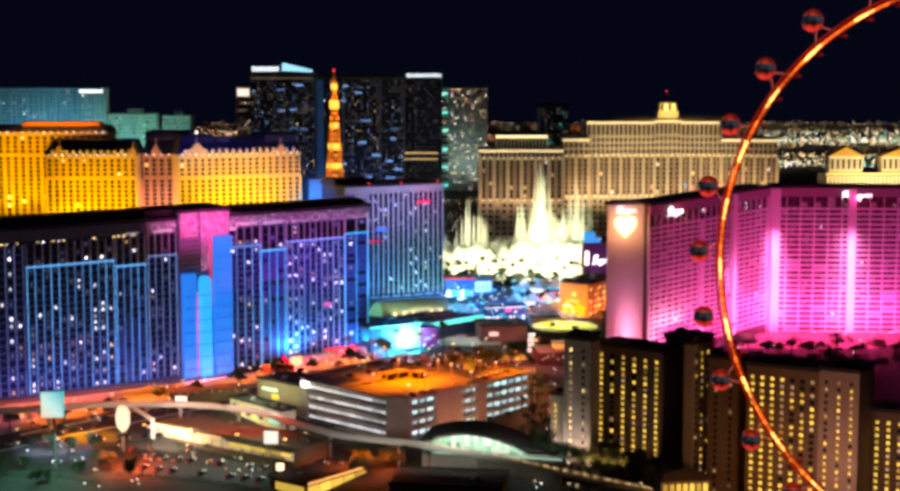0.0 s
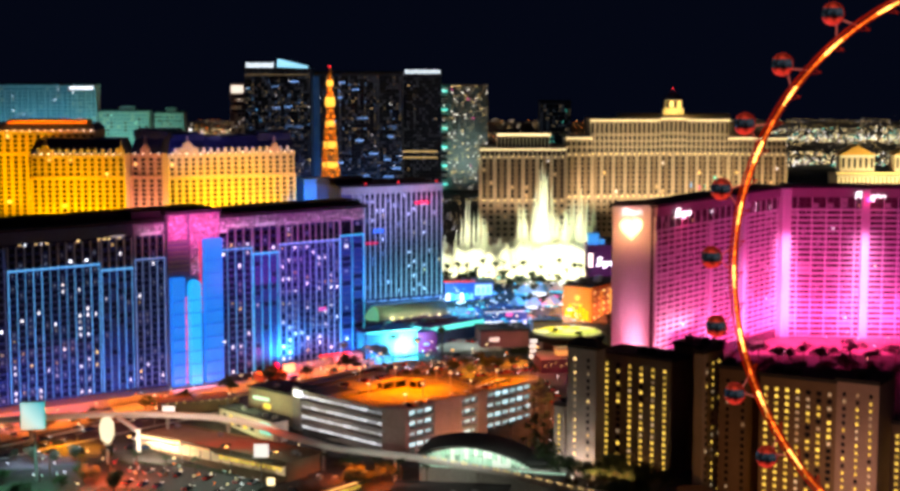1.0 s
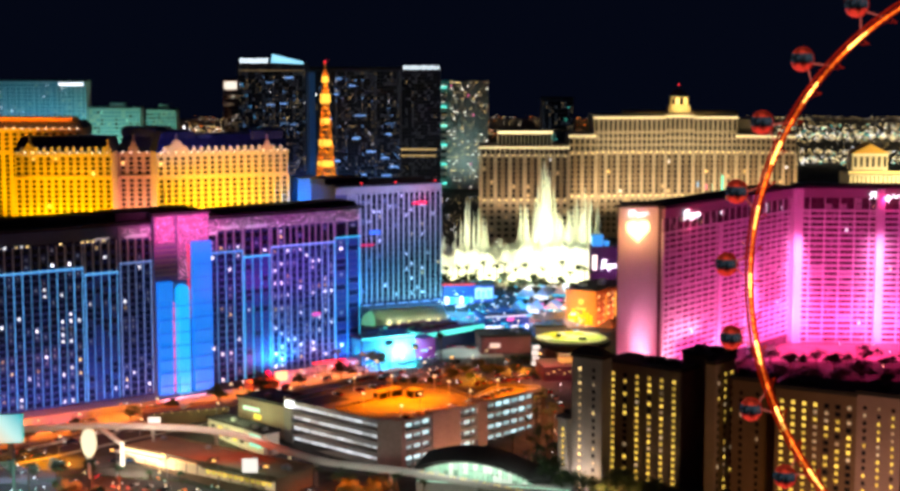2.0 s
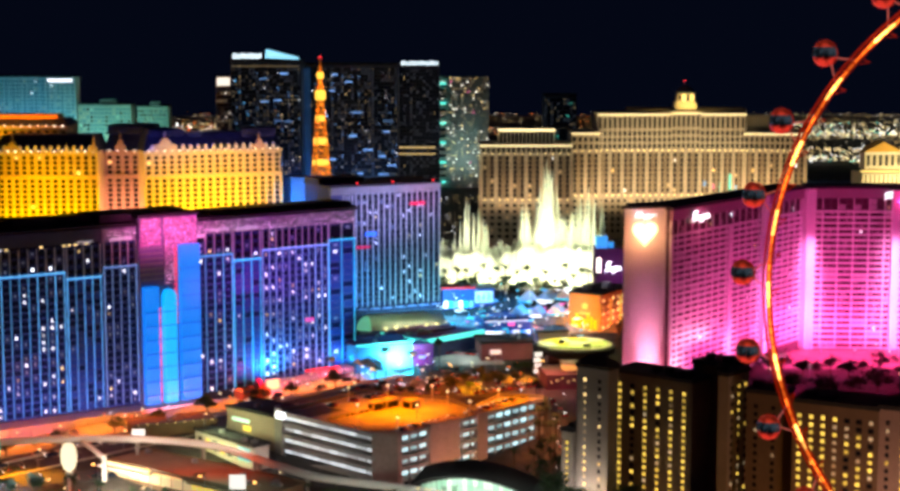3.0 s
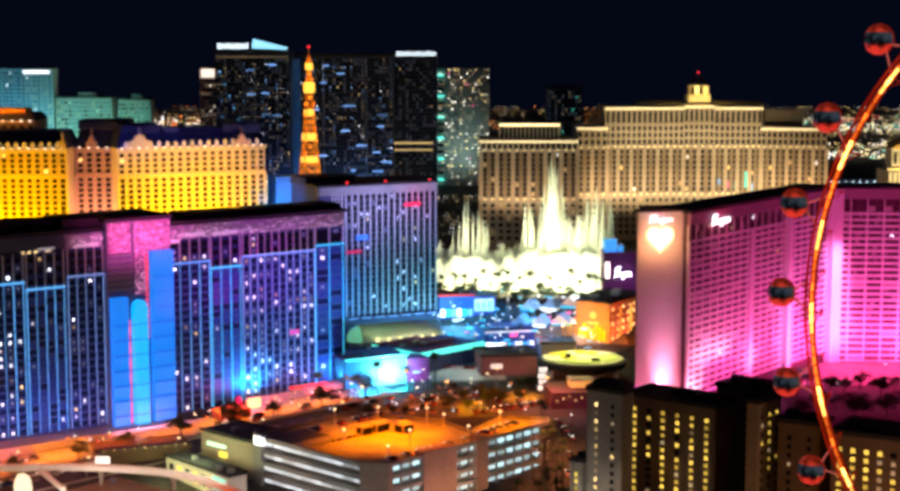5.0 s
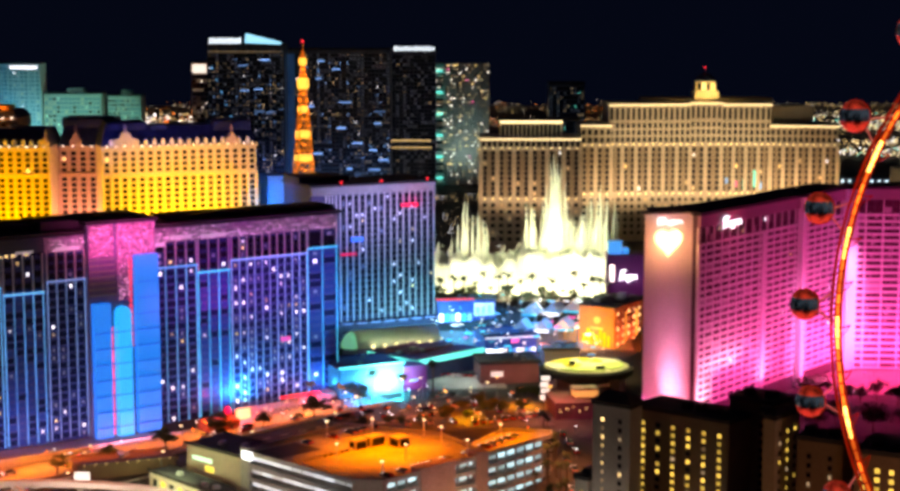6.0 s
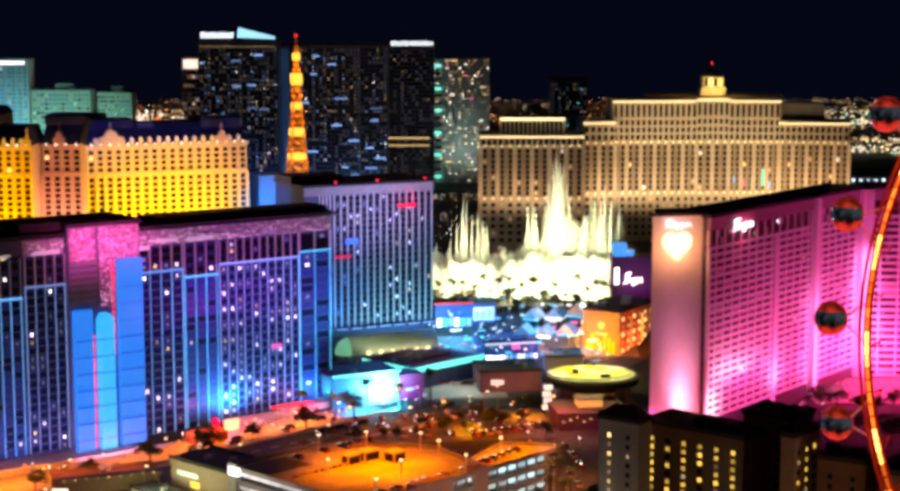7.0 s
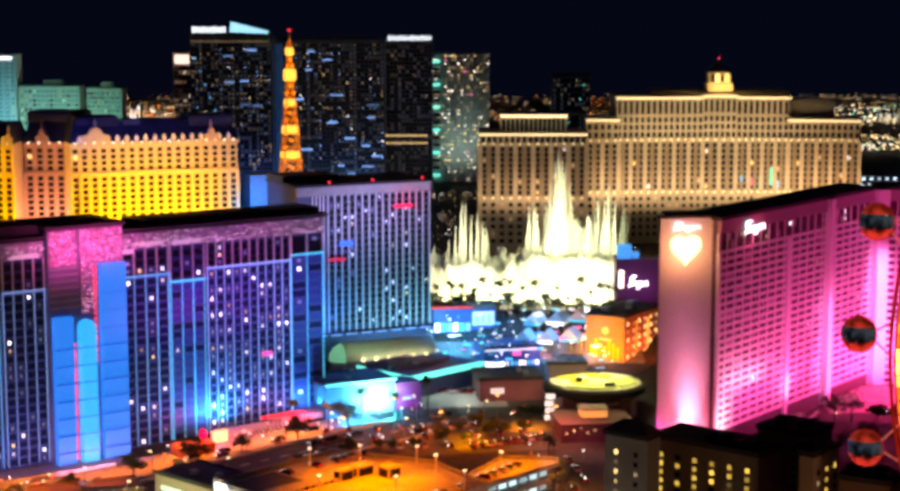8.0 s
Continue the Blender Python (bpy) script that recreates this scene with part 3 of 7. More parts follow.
def pink_hotel():
    z0, z1 = 26, 111.5
    h = thing("pink_hotel", "curved-plan hotel lit magenta with banded balconies and a heart-shaped sign", "hotel")
    # end wall
    a = thing("end_wing", "", "", pose(88, 962, 0, 0, 0, 14))
    a.parent = h
    bm = bmesh.new()
    plan = ((0.6, 0), (23.9, 0), (24.5, 0.6), (24.5, 16), (7.5, 16), (0.3, 0.3))
    lo, hi = [bm.verts.new((px, py, 10)) for px, py in plan], [bm.verts.new((px, py, z1 + 1)) for px, py in plan]
    bm.faces.new(hi)
    for k in range(6):
        bm.faces.new((lo[k], lo[(k + 1) % 6], hi[(k + 1) % 6], hi[k]))
    bmesh.ops.recalc_face_normals(bm, faces=bm.faces[:])
    part("end_wall", bm, M["white"], a, "blank white end wall")
    slab("low_roof", (-12, 1, -3, 12, 10, 23), M["white"], a, "pale low roof in magenta light")
    slab("roof", (-0.3, 25, -0.5, 3, z1 + 1, z1 + 2.2), M["roof_dark"], a)
    slab("roof", (7, 25, 3, 16, z1 + 1, z1 + 2.2), M["roof_dark"], a)
    bm = bmesh.new()
    pts = []
    for k in range(40):
        t = 2 * math.pi * k / 40
        pts.append((16 * math.sin(t) ** 3 / 16 * 6.2, (13 * math.cos(t) - 5 * math.cos(2 * t) - 2 * math.cos(3 * t) - math.cos(4 * t)) / 16 * 6.3))
    f = [bm.verts.new((11.2 + px, -1.0, 100.6 + pz)) for px, pz in pts]
    b = [bm.verts.new((11.2 + px, 0.1, 100.6 + pz)) for px, pz in pts]
    bm.faces.new(f)
    for k in range(40):
        bm.faces.new((f[k], b[k], b[(k + 1) % 40], f[(k + 1) % 40]))
    bmesh.ops.recalc_face_normals(bm, faces=bm.faces[:])
    part("heart_sign", bm, lamp_mat("heart_light", (1.0, 0.76, 0.36), 3.2), a, "glowing heart-shaped sign")
    script_sign(a, 11.2, 109.4, 12, 3.4, M["led_white"], 3, "white script sign above the heart")
    w = thing("wing", "", "", pose(111.7, 966, 0, 0, 0, 52))
    w.parent = h
    pink_wing(w, 0, 149, 21, z0, z1, 21, ((-0.2, 1.6), (59, 61.4), (94.8, 98.8), (144, 149.5)))
    script_sign(w, 27, 106.5, 17, 5.4, M["led_white"], 4, "white script sign")
    v = thing("wing", "", "", pose(204, 1082, 0, 0, 0, -3))
    v.parent = h
    pink_wing(v, 0, 130, 15, z0 - 6, z1, 22, ((-0.2, 4.5), (47, 51.5)))
    script_sign(v, 52, 107.2, 19, 4.4, M["led_white"], 5, "white script sign")
    P = lambda *p: local(111.7, 966, 0, 52, p)
    area("floodlight_pink", P(75, -24, 28), P(75, 0, 66), 130, 5, 84000, (1.0, 0.08, 0.4))
    # next two: tall unseen panels added for the pale pilaster streaks
    area("floodlight_pink", P(141, -16, 56), P(147, 0, 52), 7, 56, 9000, (1.0, 0.2, 0.62), 110)
    area("floodlight_pink", P(93, -14, 46), P(97, 0, 46), 6, 46, 4500, (1.0, 0.22, 0.7), 110)
    area("floodlight_pink", P(60, -8, 26), P(60, 0, 46), 4, 2, 1600, (1.0, 0.4, 0.85), 100)
    area("floodlight_pink", P(4, -10, 24), P(3, 0, 36), 6, 2, 5000, (1.0, 0.45, 0.6), 120)
    area("floodlight_pink", P(24, -7, 42), P(24, 0, 46), 34, 2, 2600, (1.0, 0.4, 0.62), 120)
    Q = lambda *p: local(204, 1082, 0, -3, p)
    area("floodlight_pink", Q(65, -26, 25), Q(65, 0, 62), 130, 5, 74000, (1.0, 0.1, 0.56))
    # tall unseen panel added for this wing's pilaster streak
    area("floodlight_pink", Q(49, -17, 54), Q(49, 0, 50), 7, 60, 10000, (1.0, 0.25, 0.66), 110)
    R = lambda *p: local(88, 962, 0, 14, p)
    bulb("sign_glow", R(11, -4, 108.5), 900, (1.0, 0.06, 0.2), 1.0)
    bulb("sign_glow", P(27, -5, 105), 2600, (1.0, 0.02, 0.2), 1.0)
    bulb("sign_glow", Q(52, -5, 104.5), 2200, (1.0, 0.03, 0.25), 1.0)
    area("floodlight_pink", R(13, -12, 15), R(12.4, 0, 64), 7, 2, 12000, (1.0, 0.14, 0.3))
    area("floodlight_pink", R(13.5, -5, 16), R(13.2, 0, 46), 2, 1, 3600, (1.0, 0.26, 0.5), 36)
    area("floodlight_magenta", R(-6, -4, 34), R(-6, 1, 23), 10, 3, 2600, (1.0, 0.04, 0.6), 120)
    # unseen warm fill added to tint the wall around the heart brown
    area("floodlight_warm", R(11, -12, 98), R(11.2, 0, 102), 8, 4, 3800, (1.0, 0.4, 0.16))


def script_sign(parent, cx, cz, w, hgt, material, strokes, label, y=-2.4):
    """A lettering-like run of slanted loops, as one lit plain shape."""
    bm = bmesh.new()
    x0 = cx - w / 2
    at = lambda u, v: (x0 + w * u + 0.28 * hgt * v, y, cz + hgt * v)
    r = hgt * 0.06
    first = [at(0.02, 0.1), at(0.03, 0.42), at(0.16, 0.5), at(0.28, 0.46)], [at(0.15, 0.48), at(0.1, -0.1), at(0.03, -0.42)], [at(0.05, 0.1), at(0.2, 0.12)]
    run, n = [], strokes * 10
    for k in range(n + 1):
        t = k / n
        run.append(at(0.2 + 0.78 * t - 0.02 * math.sin(2 * math.pi * strokes * t), -0.16 - 0.2 * math.cos(2 * math.pi * strokes * t) + 0.05 * t))
    tail = [at(0.62, -0.2), at(0.58, -0.55), at(0.48, -0.5)]
    for line in (*first, run, tail):
        for a, b in zip(line, line[1:]):
            beam(bm, a, b, r, 6)
    return part("script_sign", bm, material, parent, label)


pink_hotel()


# ---- the yellow palace hotel ----
def palace_wing(h, m, length, z0, zc, zr, nb, seed, stone, dormers=True):
    """A wing with paired windows, cornices and a slate mansard."""
    w = new("wing")
    w.parent = h
    w.matrix_basis = m
    slab("wall", (0, length, 0, 30, z0, zc), stone, w)
    slab("cornice", (-0.8, length + 0.8, -1.2, 0, zc - 1.6, zc), stone, w)
    zm = zc - 15
    slab("cornice", (-0.5, length + 0.5, -0.9, 0, zm - 0.6, zm + 0.6), stone, w)
    bm = bmesh.new()
    lo = [bm.verts.new(p) for p in ((-0.5, -0.6, zc), (length + 0.5, -0.6, zc), (length + 0.5, 30, zc), (-0.5, 30, zc))]
    hi = [bm.verts.new(p) for p in ((2.5, 4, zr), (length - 2.5, 4, zr), (length - 2.5, 27, zr), (2.5, 27, zr))]
    for k in range(4):
        bm.faces.new((lo[k], lo[(k + 1) % 4], hi[(k + 1) % 4], hi[k]))
    bm.faces.new(hi)
    part("mansard", bm, M["slate"], w, "steep blue slate mansard roof")
    pil = box_mesh("pilaster", [(-0.55, 0.55, -1.2, 0, z0, zm - 0.6)], stone)
    for k in range(nb + 1):
        child("pilaster", pil, w, loc=(length * k / nb, 0, 0))
    windows(w, 0, length, nb, z0, zm - 1, int((zm - z0) / 2.9), length / nb * 0.52, 2.0, [(0.01, "lit_warm"), (1, "glass")], seed, y=-0.06, limit=36)
    windows(w, 0, length, nb, zm + 1, zc - 2.4, 4, length / nb * 0.5, 1.9, [(0.02, "lit_warm"), (1, "glass")], seed + 1, y=-0.06, limit=20)
    lamp = box_mesh("cornice_lamp", [(-0.45, 0.45, -1.8, -1.2, zc - 0.3, zc + 0.5)], M["lit_white"])
    for k in range(nb):
        child("cornice_lamp", lamp, w, loc=(length * (k + 0.5) / nb, 0, 0))
    if dormers:
        bm = bmesh.new()
        for p in ((-1.0, 0, 0), (1.0, 0, 0), (1.0, 0, 2.2), (0, 0, 3.6), (-1.0, 0, 2.2)):
            bm.verts.new(p)
        bm.verts.ensure_lookup_table()
        face = bm.faces.new(bm.verts[:])
        ext = bmesh.ops.extrude_face_region(bm, geom=[face])
        bmesh.ops.translate(bm, vec=(0, 2.8, 0), verts=[g for g in ext["geom"] if isinstance(g, bmesh.types.BMVert)])
        bmesh.ops.recalc_face_normals(bm, faces=bm.faces[:])
        me = bpy.data.meshes.new("dormer")
        bm.to_mesh(me)
        bm.free()
        me.materials.append(M["white"])
        for k in range(max(2, nb - 1)):
            child("dormer", me, w, "white gabled dormer" if k == 0 else "", loc=(length * (k + 1) / nb, -0.9, zc + 0.2))
    return w


def gable(w, cx, zc, wd, ht, stone):
    """A large stepped gable over the cornice with round finial."""
    bm = bmesh.new()
    prof = [(-wd / 2, 0), (wd / 2, 0), (wd / 2, ht * 0.45), (wd * 0.3, ht * 0.55)] + [(wd * 0.24 * math.cos(math.pi * k / 8), ht * 0.6 + ht * 0.4 * math.sin(math.pi * k / 8)) for k in range(9)] + [(-wd * 0.3, ht * 0.55), (-wd / 2, ht * 0.45)]
    f = [bm.verts.new((cx + px, -1.6, zc + pz)) for px, pz in prof]
    b = [bm.verts.new((cx + px, 2.5, zc + pz)) for px, pz in prof]
    bm.faces.new(f)
    bm.faces.new(b[::-1])
    for k in range(len(prof)):
        bm.faces.new((f[k], b[k], b[(k + 1) % len(prof)], f[(k + 1) % len(prof)]))
    bmesh.ops.recalc_face_normals(bm, faces=bm.faces[:])
    g = part("gable", bm, stone, w, "ornate curved gable")
    bm = bmesh.new()
    lathe(bm, [(0.7, zc + ht), (0.35, zc + ht + 1), (0.9, zc + ht + 1.8), (0.1, zc + ht + 4)], 8, cx, 0.5)
    part("finial", bm, stone, w)
    return g


def yellow_hotel():
    h = thing("palace_hotel", "french palace style hotel lit golden yellow with slate roofs", "hotel")
    st, bl = M["cream"], M["blush"]
    r = palace_wing(h, pose(-174.5, 1105, 0, 0, 0, 21), 81, 70, 130.5, 140.5, 18, 61, st)
    gable(r, 12, 130.5, 13, 7.5, st)
    gable(r, 68, 130.5, 7, 6, M["blush"])
    slab("roof_pavilion", (58, 79, 2, 20, 137, 143), M["slate"], r, "raised slate pavilion roof", bevel=1.5)
    slab("roof_pavilion", (3, 24, 3, 20, 137, 143), M["slate"], r, "raised slate pavilion roof", bevel=1.5)
    slab("roof_glass", (26, 34, 3, 10, 137, 141), M["glass_blue"], r, "blue glazed roof light")
    c = palace_wing(h, pose(-201, 1124, 0, 0, 0, 0), 30, 70, 129.5, 141, 6, 63, bl, False)
    gable(c, 9, 129.5, 6, 7, bl)
    gable(c, 22, 129.5, 5, 5, bl)
    slab("roof_pavilion", (1, 29, 2, 22, 139, 144.5), M["slate"], c, "raised slate pavilion roof", bevel=1.5)
    l = palace_wing(h, pose(-260, 1106, 0, 0, 0, 0), 58, 70, 130.5, 139.5, 13, 65, st)
    gable(l, 9, 130.5, 8, 6, st)
    gable(l, 56, 130.5, 4, 5, st)
    f = palace_wing(h, pose(-345, 1142, 0, 0, 0, 0), 118, 70, 143, 147, 24, 67, st, False)
    slab("roof_box", (60, 112, 4, 20, 145, 149.5), M["gold"], f, "lit roof pavilion")
    area("floodlight_orange", (-259, 1136, 149), (-259, 1146, 148), 52, 2, 7000, (1.0, 0.28, 0.01))
    P = lambda *p: local(-174.5, 1105, 0, 21, p)
    area("floodlight_gold", P(37, -15, 84), P(36, 0, 112), 62, 4, 98000, (1.0, 0.53, 0.0))
    area("floodlight_gold", (-230, 1092, 84), (-230, 1106, 112), 58, 4, 60000, (1.0, 0.5, 0.0))
    area("floodlight_gold", P(40, -14, 110), P(40, 0, 124), 78, 3, 17000, (1.0, 0.44, 0.0))
    area("floodlight_gold", (-230, 1093, 110), (-230, 1106, 124), 56, 3, 11000, (1.0, 0.44, 0.0))
    area("floodlight_gold", (-290, 1127, 122), (-290, 1142, 137), 90, 3, 14000, (1.0, 0.42, 0.0))
    area("floodlight_blush", (-187, 1108, 84), (-187, 1124, 114), 22, 3, 15000, (1.0, 0.4, 0.26))
    area("floodlight_gold", (-290, 1122, 96), (-290, 1142, 122), 90, 4, 60000, (1.0, 0.48, 0.0))
    area("floodlight_blue", (-140, 1090, 133), (-140, 1125, 137), 80, 3, 5000, (0.2, 0.2, 1.0))
    lone("blue_lit_block", (-97, -83, 1142, 1160, 50, 112), mat("blue_wash_paint", (0.12, 0.3, 0.6), 0.6, var=0.15), "small block washed in blue light beside the palace hotel", "building", rot=20)
    area("floodlight_blue", (-89, 1126, 96), (-90, 1142, 107), 12, 3, 8000, (0.02, 0.34, 1.0))


yellow_hotel()


# ---- the lattice tower ----
def lattice_tower():
    x, y, zb, zt = -84.4, 1258, 54, 181
    h = thing("lattice_tower", "golden-lit iron lattice tower with curved legs", "tower", pose(x, y, zb, 0, 0, 20))
    hgt = zt - zb
    half = lambda t: 9.2 * (1 - t) ** 1.45 + 0.7
    levels = [0, 0.08, 0.16, 0.24, 0.3, 0.37, 0.43, 0.49, 0.55, 0.61, 0.67, 0.73, 0.79, 0.85, 0.9]
    for sx, sy in ((-1, -1), (1, -1), (1, 1), (-1, 1)):
        bm = bmesh.new()
        last = None
        for a in levels:
            r = 1.0 - 0.5 * a
            row = [bm.verts.new((sx * half(a) + r * dx, sy * half(a) + r * dy, a * hgt)) for dx, dy in ((-0.5, -0.5), (0.5, -0.5), (0.5, 0.5), (-0.5, 0.5))]
            if last:
                for k in range(4):
                    bm.faces.new((last[k], last[(k + 1) % 4], row[(k + 1) % 4], row[k]))
            last = row
        part("leg", bm, M["gold"], h)
    lamps = []
    for side in range(4):
        turn = Matrix.Rotation(side * math.pi / 2, 3, "Z")
        for a, b in zip(levels, levels[1:]):
            p, q = half(a), half(b)
            corner = [turn @ Vector(v) for v in ((-p, -p, a * hgt), (p, -p, a * hgt), (q, -q, b * hgt), (-q, -q, b * hgt))]
            bm = bmesh.new()
            beam(bm, corner[0], corner[2], 0.4)
            beam(bm, corner[1], corner[3], 0.4)
            beam(bm, corner[2], corner[3], 0.42)
            part("brace", bm, M["gold"], h)
            lamps += [corner[0], corner[2], (corner[0] + corner[2]) / 2]
    for zz, rr, th in ((0.33, 7.2, 3.0), (0.45, 6.0, 2.0), (0.56, 5.0, 2.6), (0.68, 3.6, 2.0), (0.79, 3.6, 5.0), (0.9, 2.4, 3.2)):
        bm = bmesh.new()
        lathe(bm, [(rr - 0.8, zz * hgt - 1), (rr, zz * hgt), (rr, zz * hgt + th), (rr - 1.0, zz * hgt + th + 0.6)], 12)
        part("platform", bm, lamp_mat("platform_glow", (1.0, 0.6, 0.08), 1.4) if zz == 0.33 else bpy.data.materials["platform_glow"], h, "golden lit viewing platform")
    bm = bmesh.new()
    lathe(bm, [(2.0, 0.92 * hgt), (1.7, 0.945 * hgt), (0.7, 0.965 * hgt), (0.35, 0.98 * hgt), (0.15, hgt)], 10)
    part("spire", bm, M["gold"], h)
    slab("beacon", (-0.6, 0.6, -0.6, 0.6, hgt, hgt + 1.2), M["led_red"], h)
    glow = lamp_mat("tower_lamp", (1.0, 0.3, 0.015), 2.2, 0.8)
    child("string_light", box_mesh("string_light", [(p.x - 0.4, p.x + 0.4, p.y - 0.4, p.y + 0.4, p.z - 0.45, p.z + 0.45) for p in lamps], glow), h, "strings of small golden lamps", kind="stuff")
    for t in (0.34, 0.46, 0.6, 0.72, 0.84, 0.94):
        bulb("tower_light", (x, y - (9 if t > 0.8 else 14), zb + t * hgt), 2600 if t < 0.5 else 2400, (1.0, 0.3, 0.02), 0.5)


lattice_tower()


# ---- dark towers behind ----
def glass_tower(name, label, x0, x1, y, zb, zt, nb, nf, kinds, seed, depth=30, rot=0, wall="glass_blue", curve=0.0):
    h = thing(name, label, "tower", pose(x0, y, zb, 0, 0, rot))
    w = x1 - x0
    hh = zt - zb
    if curve > 0:
        bm = bmesh.new()
        n = 16
        front = [(w * k / n, curve * (2 * k / n - 1) ** 2) for k in range(n + 1)]
        plan = front + [(w, depth), (0, depth)]
        lo = [bm.verts.new((px, py, 0)) for px, py in plan]
        hi = [bm.verts.new((px, py, hh)) for px, py in plan]
        bm.faces.new(hi)
        for k in range(len(plan)):
            bm.faces.new((lo[k], lo[(k + 1) % len(plan)], hi[(k + 1) % len(plan)], hi[k]))
        bmesh.ops.recalc_face_normals(bm, faces=bm.faces[:])
        part("wall", bm, M[wall], h)
        rng = random.Random(seed)
        meshes = {}
        for j in range(nf):
            for i in range(nb):
                fx = (i + 0.5) / nb
                r, key = rng.random(), None
                for share, k in kinds:
                    if r < share:
                        key = k
                        break
                    r -= share
                if key is None:
                    continue
                if key not in meshes:
                    meshes[key] = box_mesh("window", [(-w / nb * 0.26, w / nb * 0.26, -0.3, 0.2, -0.45, 0.45)], M[key])
                child("window", meshes[key], h, loc=(fx * w, curve * (2 * fx - 1) ** 2, (j + 0.5) * hh / nf))
    else:
        slab("wall", (0, w, 0, depth, 0, hh), M[wall], h)
        windows(h, 0.5, w - 0.5, nb, 1, hh - 2, nf, w / nb * 0.66, hh / nf * 0.5, kinds, seed, y=-0.05, limit=50, lit=0.4)
        slab("parapet", (-0.3, w + 0.3, -0.3, depth + 0.3, hh, hh + 1), M["roof_dark"], h)
    return h


M["sign_cool"] = lamp_mat("sign_cool_white", (0.75, 0.9, 1.0), 1.5)


def sign_row(t, x0, x1, z0, z1, n):
    """A row of plain lit blocks on a dark frame."""
    slab("sign_frame", (x0 - 0.5, x1 + 0.5, 0.3, 1.0, z0 - 2.5, z1), M["roof_dark"], t)
    for k in range(n):
        a = x0 + (x1 - x0) * k / n
        slab("sign_block", (a, a + (x1 - x0) / n * 0.74, -0.5, 0.3, z0 + 0.3 * (k % 2), z1 - 0.3 * (k % 3)), M["sign_cool"], t)


sparse = [(0.02, "lit_warm"), (0.02, "lit_cool"), (0.05, "lit_blue"), (0.2, "lit_dim"), (0.35, "lit_faint"), (1, "glass")]
t1 = glass_tower("glass_hotel_tower", "dark glass tower with scattered lit windows and a white roof sign", -163, -110, 1408, 70, 176, 20, 36, sparse, 101)
sign_row(t1, 2, 24, 107.5, 111.5, 10)
bm = bmesh.new()
for p in ((26, 0, 108), (51, 0, 107), (51, 0, 108.5), (27, 0, 114.5)):
    bm.verts.new(p)
bm.verts.ensure_lookup_table()
ext = bmesh.ops.extrude_face_region(bm, geom=[bm.faces.new(bm.verts[:])])
bmesh.ops.translate(bm, vec=(0, 1.2, 0), verts=[g for g in ext["geom"] if isinstance(g, bmesh.types.BMVert)])
bmesh.ops.recalc_face_normals(bm, faces=bm.faces[:])
part("roof_wedge", bm, lamp_mat("roof_wedge_light", (0.3, 0.75, 1.0), 1.3), t1, "wedge-shaped lit roof screen")
ts = glass_tower("slim_tower", "slim pinkish tower with a bright top storey", -176, -164, 1422, 70, 164, 4, 30, [(0.3, "lit_dim"), (0.1, "lit_white"), (1, "glass")], 102, depth=14, wall="blush")
slab("top_lights", (1, 51, -0.5, 0, 101.5, 102.4), M["lit_dim"], t1, "dim warm top storey")
for k in range(7):
    slab("blue_lamp", (3 + 3.1 * (k * 5 % 6), 4 + 3.1 * (k * 5 % 6), -0.6, 0, 40 + 8.4 * k, 41.4 + 8.4 * k), M["led_blue"], t1)
slab("crown", (1.0, 10.5, -0.6, 0, 87, 93), M["lit_white"], ts, "bright crown storey")
t2 = glass_tower("glass_hotel_tower", "broad dark glass tower with a few lit windows", -111, -38, 1432, 70, 172.5, 28, 36, sparse, 103)
slab("blue_edge", (0.5, 6, -0.5, 0, 2, 100), mat("blue_edge", (0.1, 0.25, 0.5), 0.4, var=0.2, emit=(0.05, 0.3, 1.0), strength=0.04), t2, "blue-lit corner strip")
rng = random.Random(8)
for k in range(16):
    bx, bz = 10 + rng.random() * 54, 6 + rng.random() * 92
    slab("light_bar", (bx, bx + 4 + 5 * rng.random(), -0.6, 0, bz, bz + 0.9), M["lit_blue"], t2)
for k in range(9):
    bx, bz = 20 + rng.random() * 24, 20 + rng.random() * 80
    slab("light_bar", (bx, bx + 6, -0.6, 0, bz, bz + 0.8), M["lit_blue"], t1)
t3 = glass_tower("glass_hotel_tower", "dark tower with a white roof sign", -38, -6.5, 1444, 70, 171, 12, 36, [(0.015, "lit_warm"), (0.03, "lit_dim"), (0.4, "lit_faint"), (1, "glass")], 104)
sign_row(t3, 2, 31, 101.8, 105, 12)
slab("light_bar", (0, 28, -0.6, 0, 38, 39), M["lit_warm"], t3)
slab("light_bar", (0, 28, -0.6, 0, 33, 34), M["lit_warm"], t3)
t4 = glass_tower("curved_tower", "curved pale tower with many lit windows", -8, 32, 1474, 72, 162, 18, 34,
                 [(0.12, "lit_white"), (0.2, "lit_dim"), (0.05, "lit_warm"), (0.015, "led_pink")], 105, curve=6, wall="concrete")
for a in range(16):
    slab("teal_bar", (0.4, 6, 0.5, 5.8, 6 + 5.2 * a, 7.4 + 5.2 * a), M["led_teal"] if a % 3 == 0 else M["glass"], t4)
area("floodlight_teal", (14, 1452, 92), (10, 1474, 122), 24, 3, 7000, (0.45, 0.8, 0.75))
glass_tower("far_tower", "distant dark round-topped tower with faint teal lights", 77, 104, 1512, 90, 146, 10, 16, [(0.2, "lit_dim"), (0.03, "led_teal"), (0.3, "lit_faint"), (1, "glass")], 106, depth=20)
